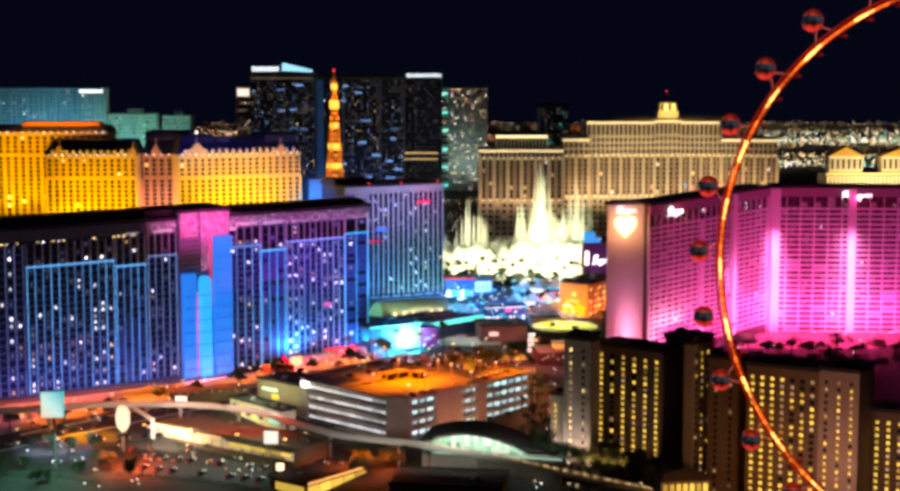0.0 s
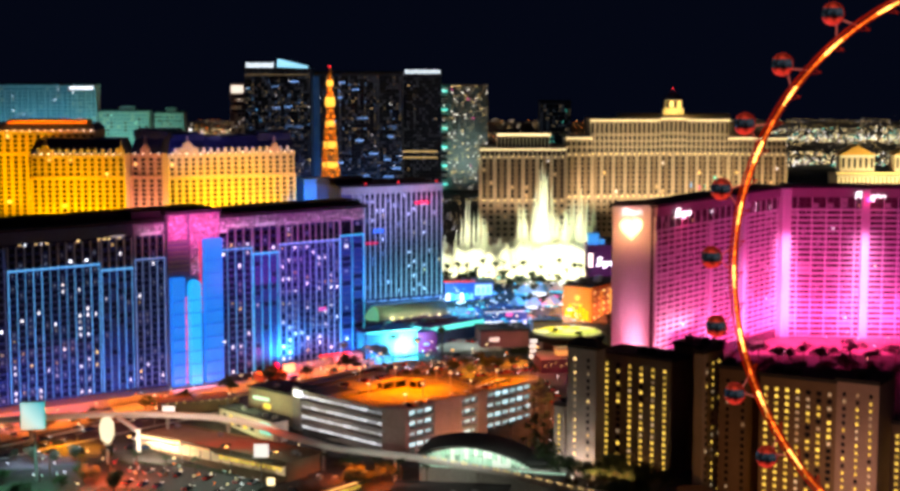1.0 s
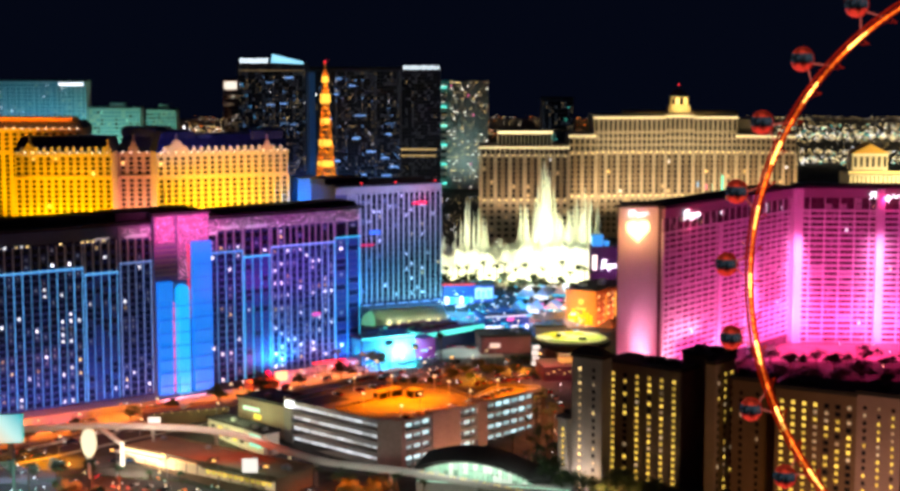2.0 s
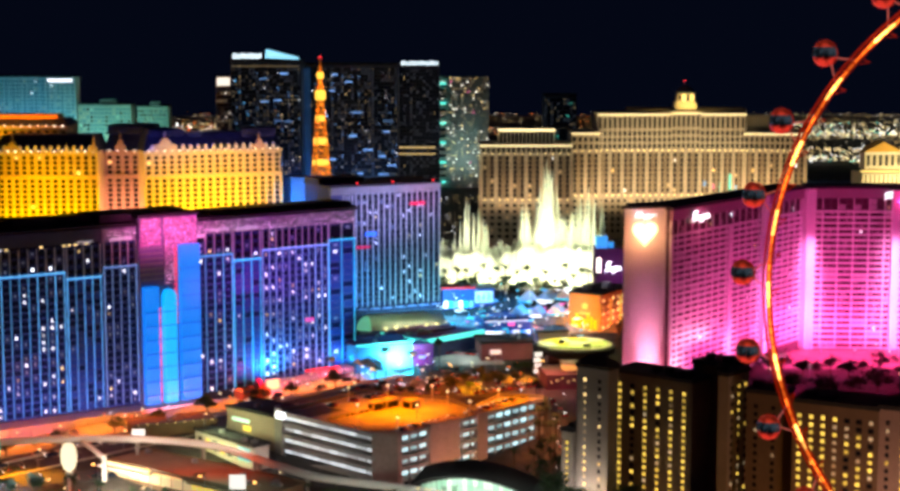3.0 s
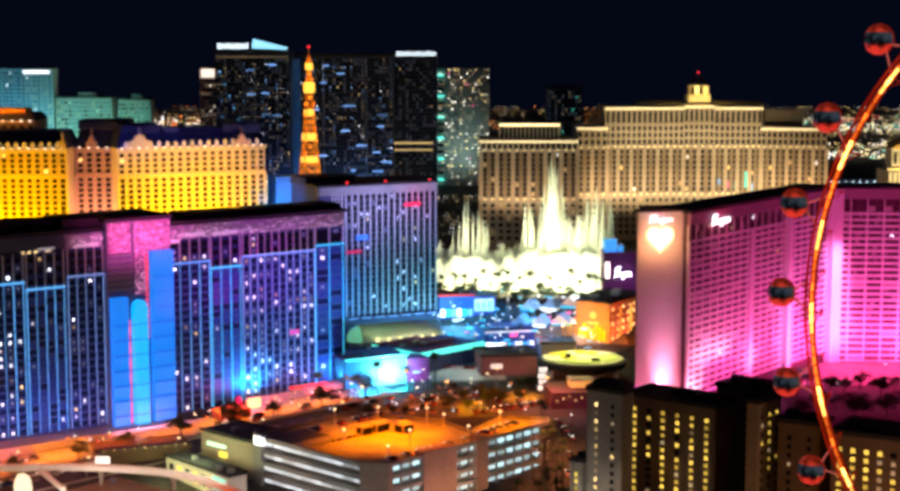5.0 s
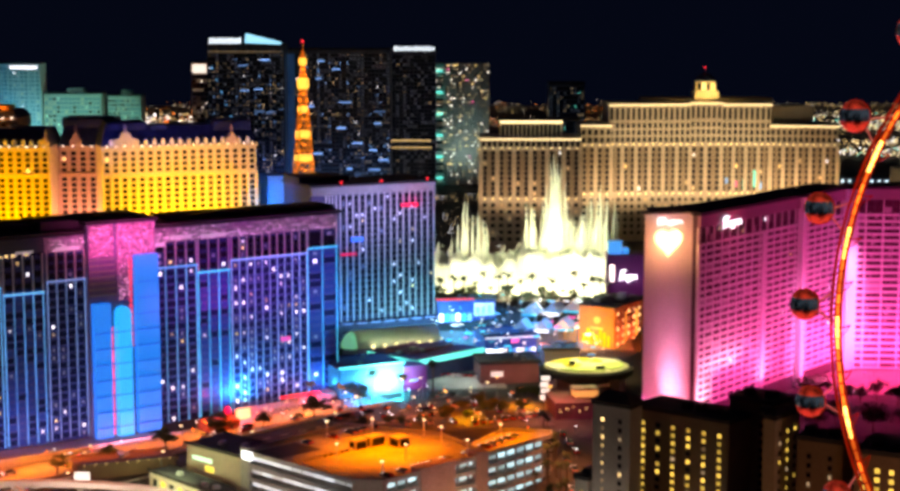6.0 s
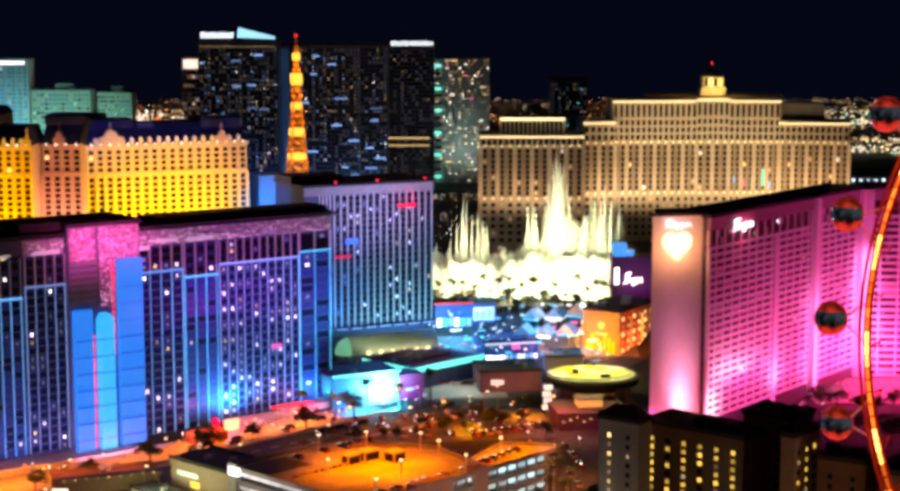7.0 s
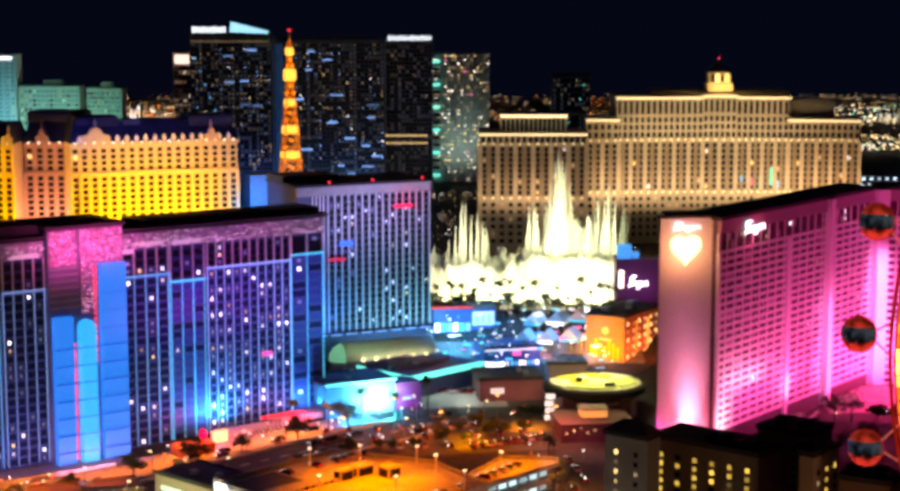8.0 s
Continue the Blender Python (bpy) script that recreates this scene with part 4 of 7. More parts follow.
t6 = glass_tower("teal_tower", "distant slab tower washed in teal light", -400, -327, 1515, 90, 160.5, 24, 22, [(0.03, "lit_cool"), (0.08, "lit_dim"), (1, "pane_teal")], 107, depth=20, wall="white")
t7 = glass_tower("teal_tower", "distant slab tower washed in teal light", -326, -302, 1510, 90, 160.5, 8, 22, [(0.03, "lit_cool"), (0.08, "lit_dim"), (1, "pane_teal")], 108, depth=20, wall="white")
slab("crown", (2, 22, -0.5, 0, 67, 69), M["lit_cool"], t7, "bright crown sign")
area("floodlight_teal", (-345, 1480, 112), (-345, 1515, 140), 90, 4, 18000, (0.1, 0.56, 0.8))
stripe_fin = box_mesh("fin", [(-0.5, 0.5, -0.8, 0, 4, 66)], M["white"])
for t, n, w in ((t6, 15, 73), (t7, 6, 24)):
    for k in range(n + 1):
        child("fin", stripe_fin, t, loc=(w * k / n, 0, 0))
# blue fill added to lift the dark glass towers; no real lamps here
area("floodlight_blue", (-130, 1396, 84), (-132, 1408, 130), 60, 2, 3500, (0.1, 0.3, 1.0))
area("floodlight_blue", (-75, 1420, 84), (-75, 1432, 130), 70, 2, 3500, (0.15, 0.4, 0.8))
for a, b, zt, s in ((-301, -258, 138, 109), (-253, -228, 136.5, 110)):
    tg = glass_tower("green_block", "distant stepped hotel block in green light", a, b, 1515, 90, zt, 14, 14, [(0.1, "lit_dim"), (0.07, "led_green"), (0.25, "glass"), (1, "pane_teal")], s, depth=18, wall="pale")
    slab("roof_box", ((b - a) * 0.4, (b - a) * 0.7, 2, 10, zt - 90, zt - 86), M["pale"], tg)
area("floodlight_green", (-265, 1485, 108), (-265, 1515, 126), 70, 4, 17000, (0.25, 0.85, 0.65))


# ---- the long cream hotel behind the lake ----
def lake_hotel():
    h = thing("lake_hotel", "long cream hotel with arched centre, lit cornices and a cupola", "hotel")
    st = M["cream"]

    def wing(m, length, z0, z1, zc, nb, seed, depth=26, bulbs=True, zl=82):
        w = new("wing")
        w.parent = h
        w.matrix_basis = m
        slab("wall", (0, length, 0, depth, z0, z1), st, w)
        slab("cornice", (-0.6, length + 0.6, -1.4, 0, z1 - 2.2, z1), st, w, "pale cornice")
        slab("cornice_light", (-0.4, length + 0.4, -1.7, -1.4, z1 - 1.2, z1 - 0.6), M["led_warm"], w, "warm light line on the cornice")
        slab("string_course", (-0.4, length + 0.4, -1.0, 0, zc - 0.9, zc + 0.3), st, w)
        slab("roof", (-0.4, length + 0.4, -0.6, depth + 0.4, z1, z1 + 0.9), M["tan"], w)
        pil = box_mesh("pilaster", [(-1.25, 1.25, -0.8, 0, z0, zc - 1)], st)
        for k in range(0, nb + 1, 2):
            child("pilaster", pil, w, loc=(length * k / nb, 0, 0))
        # bay panels: darker copy of the stone, shade between pilasters put into its colour
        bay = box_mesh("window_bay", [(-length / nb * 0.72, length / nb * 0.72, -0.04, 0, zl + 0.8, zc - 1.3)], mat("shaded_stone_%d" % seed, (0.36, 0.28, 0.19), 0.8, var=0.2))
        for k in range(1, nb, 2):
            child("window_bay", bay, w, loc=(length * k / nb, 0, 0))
        windows(w, 0, length, nb, zl + 1.5, zc - 1.5, int((zc - zl - 3) / 3.2), length / nb * 0.46, 2.5, [(0.03, "lit_dim"), (0.006, "lit_cool"), (0.004, "lit_warm"), (1, "glass")], seed, y=-0.05, limit=40)
        nu = max(3, int(length / 3.4))
        tall = z1 - zc > 20
        zu = z1 - 12 if tall else z1 - 2.6
        windows(w, 0, length, nu, zc + 0.9, zu, 3 if tall else max(1, int((zu - zc) / 4.6)), length / nu * 0.58, 3.2, [(0.006, "lit_warm"), (1, "glass")], seed + 1, y=-0.08, limit=14)
        if tall:
            slab("string_course", (-0.3, length + 0.3, -0.7, 0, z1 - 12.2, z1 - 11.4), st, w)
            windows(w, 0, length, nu, z1 - 11, z1 - 2.6, 1, length / nu * 0.5, 7.6, [(0.03, "lit_dim"), (1, "glass")], seed + 3, y=-0.08, limit=20)
        windows(w, 0, length, nb, z0 + 12, zl - 2, 6, length / nb * 0.5, 2.2, [(0.06, "lit_dim"), (1, "glass")], seed + 2, y=-0.05, limit=6)
        slab("string_course", (-0.4, length + 0.4, -1.2, 0, zl - 0.8, zl + 0.4), st, w)
        dot = box_mesh("lamp", [(-0.4, 0.4, -0.4, 0.4, -0.4, 0.4)], M["led_warm"])
        for k in range(nb):
            child("lamp", dot, w, loc=(length * (k + 0.5) / nb, -1.6, zl))
            if bulbs:
                child("lamp", dot, w, loc=(length * (k + 0.5) / nb, -1.5, zc + 0.2))
        return w

    a = wing(pose(23, 1307, 0, 0, 0, 0), 63, 42, 120.5, 114, 12, 201)
    slab("upper_block", (12, 51.5, 2, 18, 120, 131), st, a)
    slab("cornice_light", (12, 51.5, 1.2, 2, 129.8, 131), M["led_warm"], a, "warm light line on the cornice")
    slab("roof", (11, 62, 3, 24, 131, 132), M["roof_dark"], a)
    up = box_mesh("window", [(-0.85, 0.85, 1.85, 2.1, 121.5, 128.6)], M["glass"])
    for k in range(14):
        child("window", up, a, loc=(14 + 2.7 * k, 0, 0))
    wing(pose(88, 1336, 0, 0, 0, 2), 20, 42, 127, 113.5, 4, 205)
    b = wing(pose(106.5, 1338, 0, 0, 0, 4), 53.5, 42, 140.3, 113.8, 12, 209)
    c = wing(pose(159.5, 1341, 0, 0, 0, 0), 20.5, 42, 141.3, 113.8, 4, 213)
    d = wing(pose(180, 1342, 0, 0, 0, -2), 32, 42, 140.3, 113.8, 8, 217)
    e = wing(pose(211.5, 1341, 0, 0, 0, -10), 43, 42, 126.6, 113.8, 10, 221)
    for s, wd, za, zb, m in ((14.5, 1.8, 84, 91, "led_teal"), (21, 2.2, 86, 97, "led_teal"), (25, 1.8, 84, 89, "lit_blue"), (3, 1.6, 88, 92, "lit_blue"), (9, 1.6, 86, 90, "led_pink")):
        slab("lit_window", (s, s + wd, -0.3, -0.15, za, zb), lamp_mat("show_light_%d" % s, tuple(M[m].node_tree.nodes["Principled BSDF"].inputs["Emission Color"].default_value)[:3], 0.45), d, "coloured lit window")
    slab("roof", (-52, 34, 8, 30, 140, 143.5), M["tan"], d, "low hipped roof", bevel=1.5)
    slab("roof", (34, 60, 6, 26, 126, 138), M["tan"], d, "rear block")
    q = new("cupola")
    q.parent = h
    q.matrix_basis = pose(170, 1352, 143)
    slab("drum", (-8, 8, -8, 8, 0, 5), M["cream"], q, "square cupola base", bevel=0.5)
    slab("lantern", (-6.5, 6.5, -6.5, 6.5, 5, 11.5), M["cream"], q, "arched cupola lantern", bevel=0.4)
    for k in range(4):
        slab("opening", (-5.4 + 2.9 * k, -3.4 + 2.9 * k, -6.7, -6.4, 6, 10.4), M["lit_warm"] if k % 2 else M["glass"], q)
    bm = bmesh.new()
    lathe(bm, [(8, 11.5), (8, 12.2), (6.2, 13.2), (4.6, 15), (2.4, 16.2), (0.5, 17), (0.3, 19.5)], 16)
    part("dome", bm, M["slate"], q, "dark cupola dome")
    slab("beacon", (-0.5, 0.5, -0.5, 0.5, 19.5, 20.5), M["led_red"], q)
    area("floodlight_cream", (54, 1291, 80), (54, 1307, 102), 60, 3, 8500, (1.0, 0.7, 0.4))
    area("floodlight_cream", (150, 1320, 80), (150, 1338, 106), 130, 3, 37000, (1.0, 0.75, 0.42))
    area("floodlight_cream", (232, 1316, 80), (234, 1338, 104), 44, 3, 13000, (1.0, 0.66, 0.34))
    area("floodlight_cream", (160, 1322, 119), (160, 1340, 132), 104, 2, 11000, (1.0, 0.8, 0.45))
    area("floodlight_cream", (170, 1336, 146), (170, 1346, 150), 12, 2, 2600, (1.0, 0.72, 0.2))


lake_hotel()


# ---- lake, fountain and temple ----
bm = bmesh.new()
pts = [(-60, 1164), (150, 1164), (150, 1288), (-60, 1288)]
bm.faces.new([bm.verts.new((x, y, 40.4)) for x, y in pts])
me = bpy.data.meshes.new("lake")
bm.to_mesh(me)
bm.free()
me.materials.append(M["water"])
tagged(new("lake", me), "dark lake water bright under the fountain", "water", kind="structure")


def fountain():
    zb = 40.4
    h = thing("fountain", "row of tall white water jets lit from below", "fountain", pose(0, 1212, zb))
    rng = random.Random(31)

    def plume(bm, x, y, r, hgt):
        """A tall jet: a ragged turned column that breaks up to the top."""
        n, m = 9, 14
        rings = []
        for j in range(m):
            t = j / (m - 1)
            rr = r * ((1 - t) ** 0.9 * (0.88 + 0.24 * rng.random()) + 0.04)
            ox, oy = (rng.random() - 0.5) * r * 0.35 * t, (rng.random() - 0.5) * r * 0.35 * t
            rings.append([bm.verts.new((x + ox + rr * math.cos(2 * math.pi * k / n) * (0.85 + 0.3 * rng.random()), y + oy + rr * math.sin(2 * math.pi * k / n), hgt * t)) for k in range(n)])
        for a, b in zip(rings, rings[1:]):
            for k in range(n):
                bm.faces.new((a[k], a[(k + 1) % n], b[(k + 1) % n], b[k]))
        bm.faces.new(rings[-1])

    # x range, count, height at the middle
    for x0, x1, n, top, r in ((4, 27, 8, 54, 2.0), (45, 55, 5, 52, 2.3), (56, 73, 8, 84, 3.5), (75, 102, 11, 62, 2.7), (44, 103, 24, 44, 2.8), (-8, 106, 56, 26, 3.0)):
        for k in range(n):
            t = (k + 0.5) / n
            hh = top * (0.62 + 0.38 * math.sin(math.pi * t)) * (0.8 + 0.25 * rng.random()) if n < 50 else top * (0.5 + 0.6 * rng.random())
            bm = bmesh.new()
            plume(bm, x0 + (x1 - x0) * t + rng.uniform(-0.7, 0.7), rng.uniform(-7, 7), r * rng.uniform(0.8, 1.3), hh)
            part("jet", bm, M["jet"], h)
    bm = bmesh.new()
    for k in range(3000):
        x = rng.uniform(-10, 108)
        d = Vector((x, rng.gauss(-4, 12), abs(rng.gauss(0, 4.5)))) if k % 2 else Vector((x, rng.gauss(0, 5), abs(rng.gauss(0, 9))))
        s = rng.uniform(0.25, 0.8)
        vs = [bm.verts.new(d + Vector(o) * s) for o in ((1, 0, -0.6), (-0.5, 0.87, -0.6), (-0.5, -0.87, -0.6), (0, 0, 1))]
        for f in ((0, 1, 3), (1, 2, 3), (2, 0, 3), (0, 2, 1)):
            bm.faces.new([vs[i] for i in f])
    foam = bmesh.new()
    nx, ny = 150, 14
    grid = []
    for j in range(ny + 1):
        row = []
        for i in range(nx + 1):
            u, w = i / nx, j / ny
            x = -14 + 123 * u
            rise = (17 + 3 * min(1, max(0, (x - 34) / 14)) + 6 * noise.noise((x * 0.18, w * 4, 1.3)) + 4 * noise.noise((x * 0.6, w * 9, 5.1))) * min(1, 2.8 * w + 0.04) * min(1, 14 * u, 14 * (1 - u))
            row.append(foam.verts.new((x + rng.uniform(-0.2, 0.2), -36 + 46 * w + rng.uniform(-0.2, 0.2), max(0.05, rise + rng.uniform(-0.3, 0.3)))))
        grid.append(row)
    for j in range(ny):
        for i in range(nx):
            foam.faces.new((grid[j][i], grid[j][i + 1], grid[j + 1][i + 1], grid[j + 1][i]))
    for f in foam.faces:
        f.smooth = True
    part("foam", foam, M["jet"], h, "boiling white water at the foot of the jets")
    me = bpy.data.meshes.new("mist")
    bm.to_mesh(me)
    bm.free()
    me.materials.append(M["jet"])
    child("mist", me, h, "dense white spray at the foot", kind="stuff")
    area("fountain_light", (42, 1169, zb + 7), (42, 1204, zb + 14), 96, 3, 40000, (1.0, 0.97, 0.58))
    area("fountain_light", (64, 1176, zb + 24), (64, 1212, zb + 52), 40, 2, 32000, (0.96, 1.0, 0.6))
    area("fountain_light", (16, 1176, zb + 22), (16, 1212, zb + 36), 24, 2, 10000, (0.96, 1.0, 0.68))
    area("fountain_light", (88, 1176, zb + 22), (88, 1212, zb + 36), 30, 2, 12000, (0.96, 1.0, 0.68))


fountain()


def temple():
    h = thing("temple_pavilion", "golden-lit classical pavilion with pediments", "building", pose(272, 1240, 56))
    slab("body", (0, 70, 0, 30, 0, 50), M["cream"], h)
    slab("frieze_light", (-1, 71, -1, 0, 51, 52), M["lit_warm"], h, "lit frieze")
    gap = box_mesh("opening", [(0.9, 2.0, -0.25, 0, 38.5, 49)], M["glass"])
    for k in range(23):
        child("opening", gap, h, loc=(1 + 2.9 * k, 0, 0))
    for x0, w in ((2, 24), (40, 30)):
        slab("attic", (x0, x0 + w, 1, 16, 52.5, 64), M["cream"], h)
        for k in range(int(w / 4)):
            slab("opening", (x0 + 1.2 + 4 * k, x0 + 3 + 4 * k, 0.75, 1, 55, 62), M["glass"], h)
        slab("cornice", (x0 - 0.6, x0 + w + 0.6, 0.2, 1, 63, 64), M["white"], h)
        bm = bmesh.new()
        for p in ((x0 - 1, 0, 64), (x0 + w + 1, 0, 64), (x0 + w / 2, 0, 71)):
            bm.verts.new(p)
        bm.verts.ensure_lookup_table()
        ext = bmesh.ops.extrude_face_region(bm, geom=[bm.faces.new(bm.verts[:])])
        bmesh.ops.translate(bm, vec=(0, 17, 0), verts=[g for g in ext["geom"] if isinstance(g, bmesh.types.BMVert)])
        bmesh.ops.recalc_face_normals(bm, faces=bm.faces[:])
        part("pediment", bm, M["gold"], h, "golden pediment roof")
    col = box_mesh("column", [(-0.9, 0.9, -1.4, 0, 38, 50)], M["cream"])
    for k in range(24):
        child("column", col, h, loc=(1 + 2.9 * k, 0, 0))
    area("floodlight_gold", (305, 1218, 96), (305, 1240, 116), 60, 3, 40000, (1.0, 0.84, 0.4))


temple()


# ---- distant lights ----
def city_lights(name, label, x0, x1, y0, y1, n, mats, seed, big=1.0):
    rng = random.Random(seed)
    groups = {}
    rows = [y0 + (y1 - y0) * rng.random() ** 0.6 for _ in range(9)]
    for k in range(n):
        x, y = rng.uniform(x0, x1), min(y1, max(y0, rng.choice(rows) + rng.gauss(0, 5)))
        s = rng.uniform(0.14, 0.32) * big
        z = gz(y) + rng.uniform(0.5, 5)
        groups.setdefault(rng.choice(mats), []).append((x - s, x + s, y - s, y + s, z - s, z + s))
    h = thing(name, label, "lights", pose(0, 0, 0), kind="stuff")
    for key, boxes in groups.items():
        child("lamp_field", box_mesh("lamp_field", boxes, M[key]), h, kind="stuff")


city_lights("city_lights", "scatter of distant warm and white city lamps", 180, 560, 1480, 1758, 2600, ["lit_warm", "lit_warm", "lit_warm", "lit_dim", "lit_white"], 301)
city_lights("city_lights", "scatter of distant warm city lamps", -300, 180, 1530, 1758, 3000, ["lit_warm", "lit_white", "lit_dim", "lit_dim", "lit_warm", "led_orange"], 302)


city_lights("city_lights", "bright rows of distant white and rose lamps", -262, -175, 1530, 1720, 700, ["lit_white", "led_warm", "led_white", "led_orange", "lit_warm"], 304, 1.9)
city_lights("city_lights", "bright far streets of white and amber lamps", 210, 520, 1470, 1745, 1500, ["lit_white", "led_warm", "lit_cool", "led_teal", "lit_warm", "led_warm"], 305, 1.8)


city_lights("city_lights", "small lamps on the dark far shore", -60, 40, 1296, 1430, 420, ["lit_warm", "lit_dim", "lit_dim", "lit_dim", "lit_cool"], 303)


# ---- the giant wheel ----
def giant_wheel():
    cx, cy, cz, R, RC = 192.0, 603.3, 121.3, 105.8, 115.1
    h = thing("observation_wheel", "giant observation wheel lit red and orange with round glass capsules", "ferris wheel", pose(cx, cy, cz, 0, 0, -35))
    n = 224

    def ring(name, r, tube, yoff, material, label, sides=10, a0=0.0, a1=2 * math.pi, seg=n):
        bm = bmesh.new()
        rows = []
        full = a1 - a0 > 6.28
        for i in range(seg if full else seg + 1):
            t = a0 + (a1 - a0) * i / seg
            rows.append([bm.verts.new(((r + tube * math.cos(2 * math.pi * k / sides)) * math.cos(t), yoff + tube * math.sin(2 * math.pi * k / sides), (r + tube * math.cos(2 * math.pi * k / sides)) * math.sin(t))) for k in range(sides)])
        for i in range(len(rows) if full else len(rows) - 1):
            a, b = rows[i], rows[(i + 1) % len(rows)]
            for k in range(sides):
                bm.faces.new((a[k], a[(k + 1) % sides], b[(k + 1) % sides], b[k]))
        bmesh.ops.recalc_face_normals(bm, faces=bm.faces[:])
        return part(name, bm, material, h, label)

    rim = ring("rim", R, 1.0, 0, M["red_steel"], "red-lit tubular rim")
    ring("rim", R + 1.75, 0.4, -0.4, M["red_steel"], "outer red-lit tube")
    led = box_mesh("led_bar", [(-0.3, 0.3, -0.25, 0.25, -1.2, 1.2)], lamp_mat("led_red_orange", (1.0, 0.16, 0.015), 2.2, 0.7))
    dim = box_mesh("led_bar", [(-0.36, 0.36, -0.25, 0.25, -1.3, 1.3)], lamp_mat("led_amber", (1.0, 0.42, 0.08), 4.6, 0.7))
    for i in range(224):
        t = 2 * math.pi * (i + 0.5) / 224
        ob = child("led_bar", dim if i % 8 in (0, 1, 2) else led, rim)
        ob.matrix_basis = Matrix.Translation(((R - 0.3) * math.cos(t), -1.15, (R - 0.3) * math.sin(t))) @ Matrix.Rotation(-t, 4, "Y")
    # capsules
    glass = mat("capsule_glass", (0.02, 0.03, 0.05), 0.08, var=0.3, scale=0.8, spec=1.0, emit=(0.3, 0.45, 0.6), strength=0.02)
    bm = bmesh.new()
    bmesh.ops.create_uvsphere(bm, u_segments=24, v_segments=16, radius=3.95)
    me_glass = bpy.data.meshes.new("glass_shell")
    bm.to_mesh(me_glass)
    bm.free()
    me_glass.materials.append(glass)
    bm = bmesh.new()
    lathe(bm, [(0.6, -4.2), (2.0, -3.75), (3.1, -2.85), (3.85, -1.3), (3.75, -1.25)], 24)
    me_floor = bpy.data.meshes.new("base_bowl")
    bm.to_mesh(me_floor)
    bm.free()
    me_floor.materials.append(mat("capsule_base", (0.4, 0.03, 0.015), 0.4, var=0.6, scale=0.8, emit=(1.0, 0.05, 0.03), strength=0.45))
    bm = bmesh.new()
    rows = []
    for i in range(32):
        t = 2 * math.pi * i / 32
        rows.append([bm.verts.new(((4.05 + 0.16 * math.cos(k * math.pi / 2)) * math.cos(t), 0.5 * math.sin(k * math.pi / 2), (4.05 + 0.16 * math.cos(k * math.pi / 2)) * math.sin(t))) for k in range(4)])
    for i in range(32):
        for k in range(4):
            bm.faces.new((rows[i][k], rows[i][(k + 1) % 4], rows[(i + 1) % 32][(k + 1) % 4], rows[(i + 1) % 32][k]))
    me_band = bpy.data.meshes.new("frame_ring")
    bm.to_mesh(me_band)
    bm.free()
    me_band.materials.append(M["red_steel"])
    bm = bmesh.new()
    beam(bm, (-3.8, 0, 1.2), (-8.6, 0, 4.6), 0.26, 6)
    beam(bm, (-3.8, 0, -1.2), (-8.6, 0, -4.6), 0.26, 6)
    beam(bm, (-8.6, 0, 4.6), (-9.4, 0, 2.6), 0.4, 6)
    beam(bm, (-8.6, 0, -4.6), (-9.4, 0, -2.6), 0.4, 6)
    me_strut = bpy.data.meshes.new("strut")
    bm.to_mesh(me_strut)
    bm.free()
    # struts are no lamps; their glow stands for the light on them
    me_strut.materials.append(mat("pale_red_strut", (0.7, 0.3, 0.28), 0.4, 0.2, var=0.2, emit=(1.0, 0.2, 0.15), strength=0.4))
    bm = bmesh.new()
    beam(bm, (-1.5, -0.6, -0.9), (-3.6, -0.6, -1.7), 0.3, 4)
    beam(bm, (-1.5, -0.6, 1.1), (-3.6, -0.6, -1.7), 0.2, 4)
    me_thorn = bpy.data.meshes.new("cable_bracket")
    bm.to_mesh(me_thorn)
    bm.free()
    me_thorn.materials.append(M["red_steel"])
    bm = bmesh.new()
    lathe(bm, [(3.5, 1.95), (3.3, 2.4), (2.7, 3.1), (1.6, 3.8), (0.3, 4.12)], 24)
    me_cap = bpy.data.meshes.new("roof_cap")
    bm.to_mesh(me_cap)
    bm.free()
    me_cap.materials.append(mat("capsule_roof", (0.2, 0.1, 0.1), 0.3, 0.4, var=0.4, scale=0.8, emit=(1.0, 0.07, 0.03), strength=0.22))
    me_mull = box_mesh("glazing", [(3.98 * math.sin(a) - 0.07, 3.98 * math.sin(a) + 0.07, -3.98 * math.cos(a) - 0.07, -3.98 * math.cos(a) + 0.07, -0.9, 0.9) for a in (-1.1, -0.75, -0.4, -0.05, 0.3, 0.65, 1.0)], M["metal"])
    # blotchy glow on roof, base and glass paints in the capsules' reflections
    for name, top in (("capsule_roof", 0.5), ("capsule_base", 1.1), ("capsule_glass", 0.1)):
        nt = bpy.data.materials[name].node_tree
        tc, no, to = nt.nodes.new("ShaderNodeTexCoord"), nt.nodes.new("ShaderNodeTexNoise"), nt.nodes.new("ShaderNodeMapRange")
        no.inputs["Scale"].default_value, no.inputs["Detail"].default_value = 0.42, 3
        to.inputs["From Min"].default_value, to.inputs["From Max"].default_value = 0.36, 0.66
        to.inputs["To Min"].default_value, to.inputs["To Max"].default_value = 0.02 * top, top
        nt.links.new(tc.outputs["Object"], no.inputs["Vector"])
        nt.links.new(no.outputs["Fac"], to.inputs["Value"])
        nt.links.new(to.outputs["Result"], nt.nodes["Principled BSDF"].inputs["Emission Strength"])
    first = math.radians(180 - 1.0)
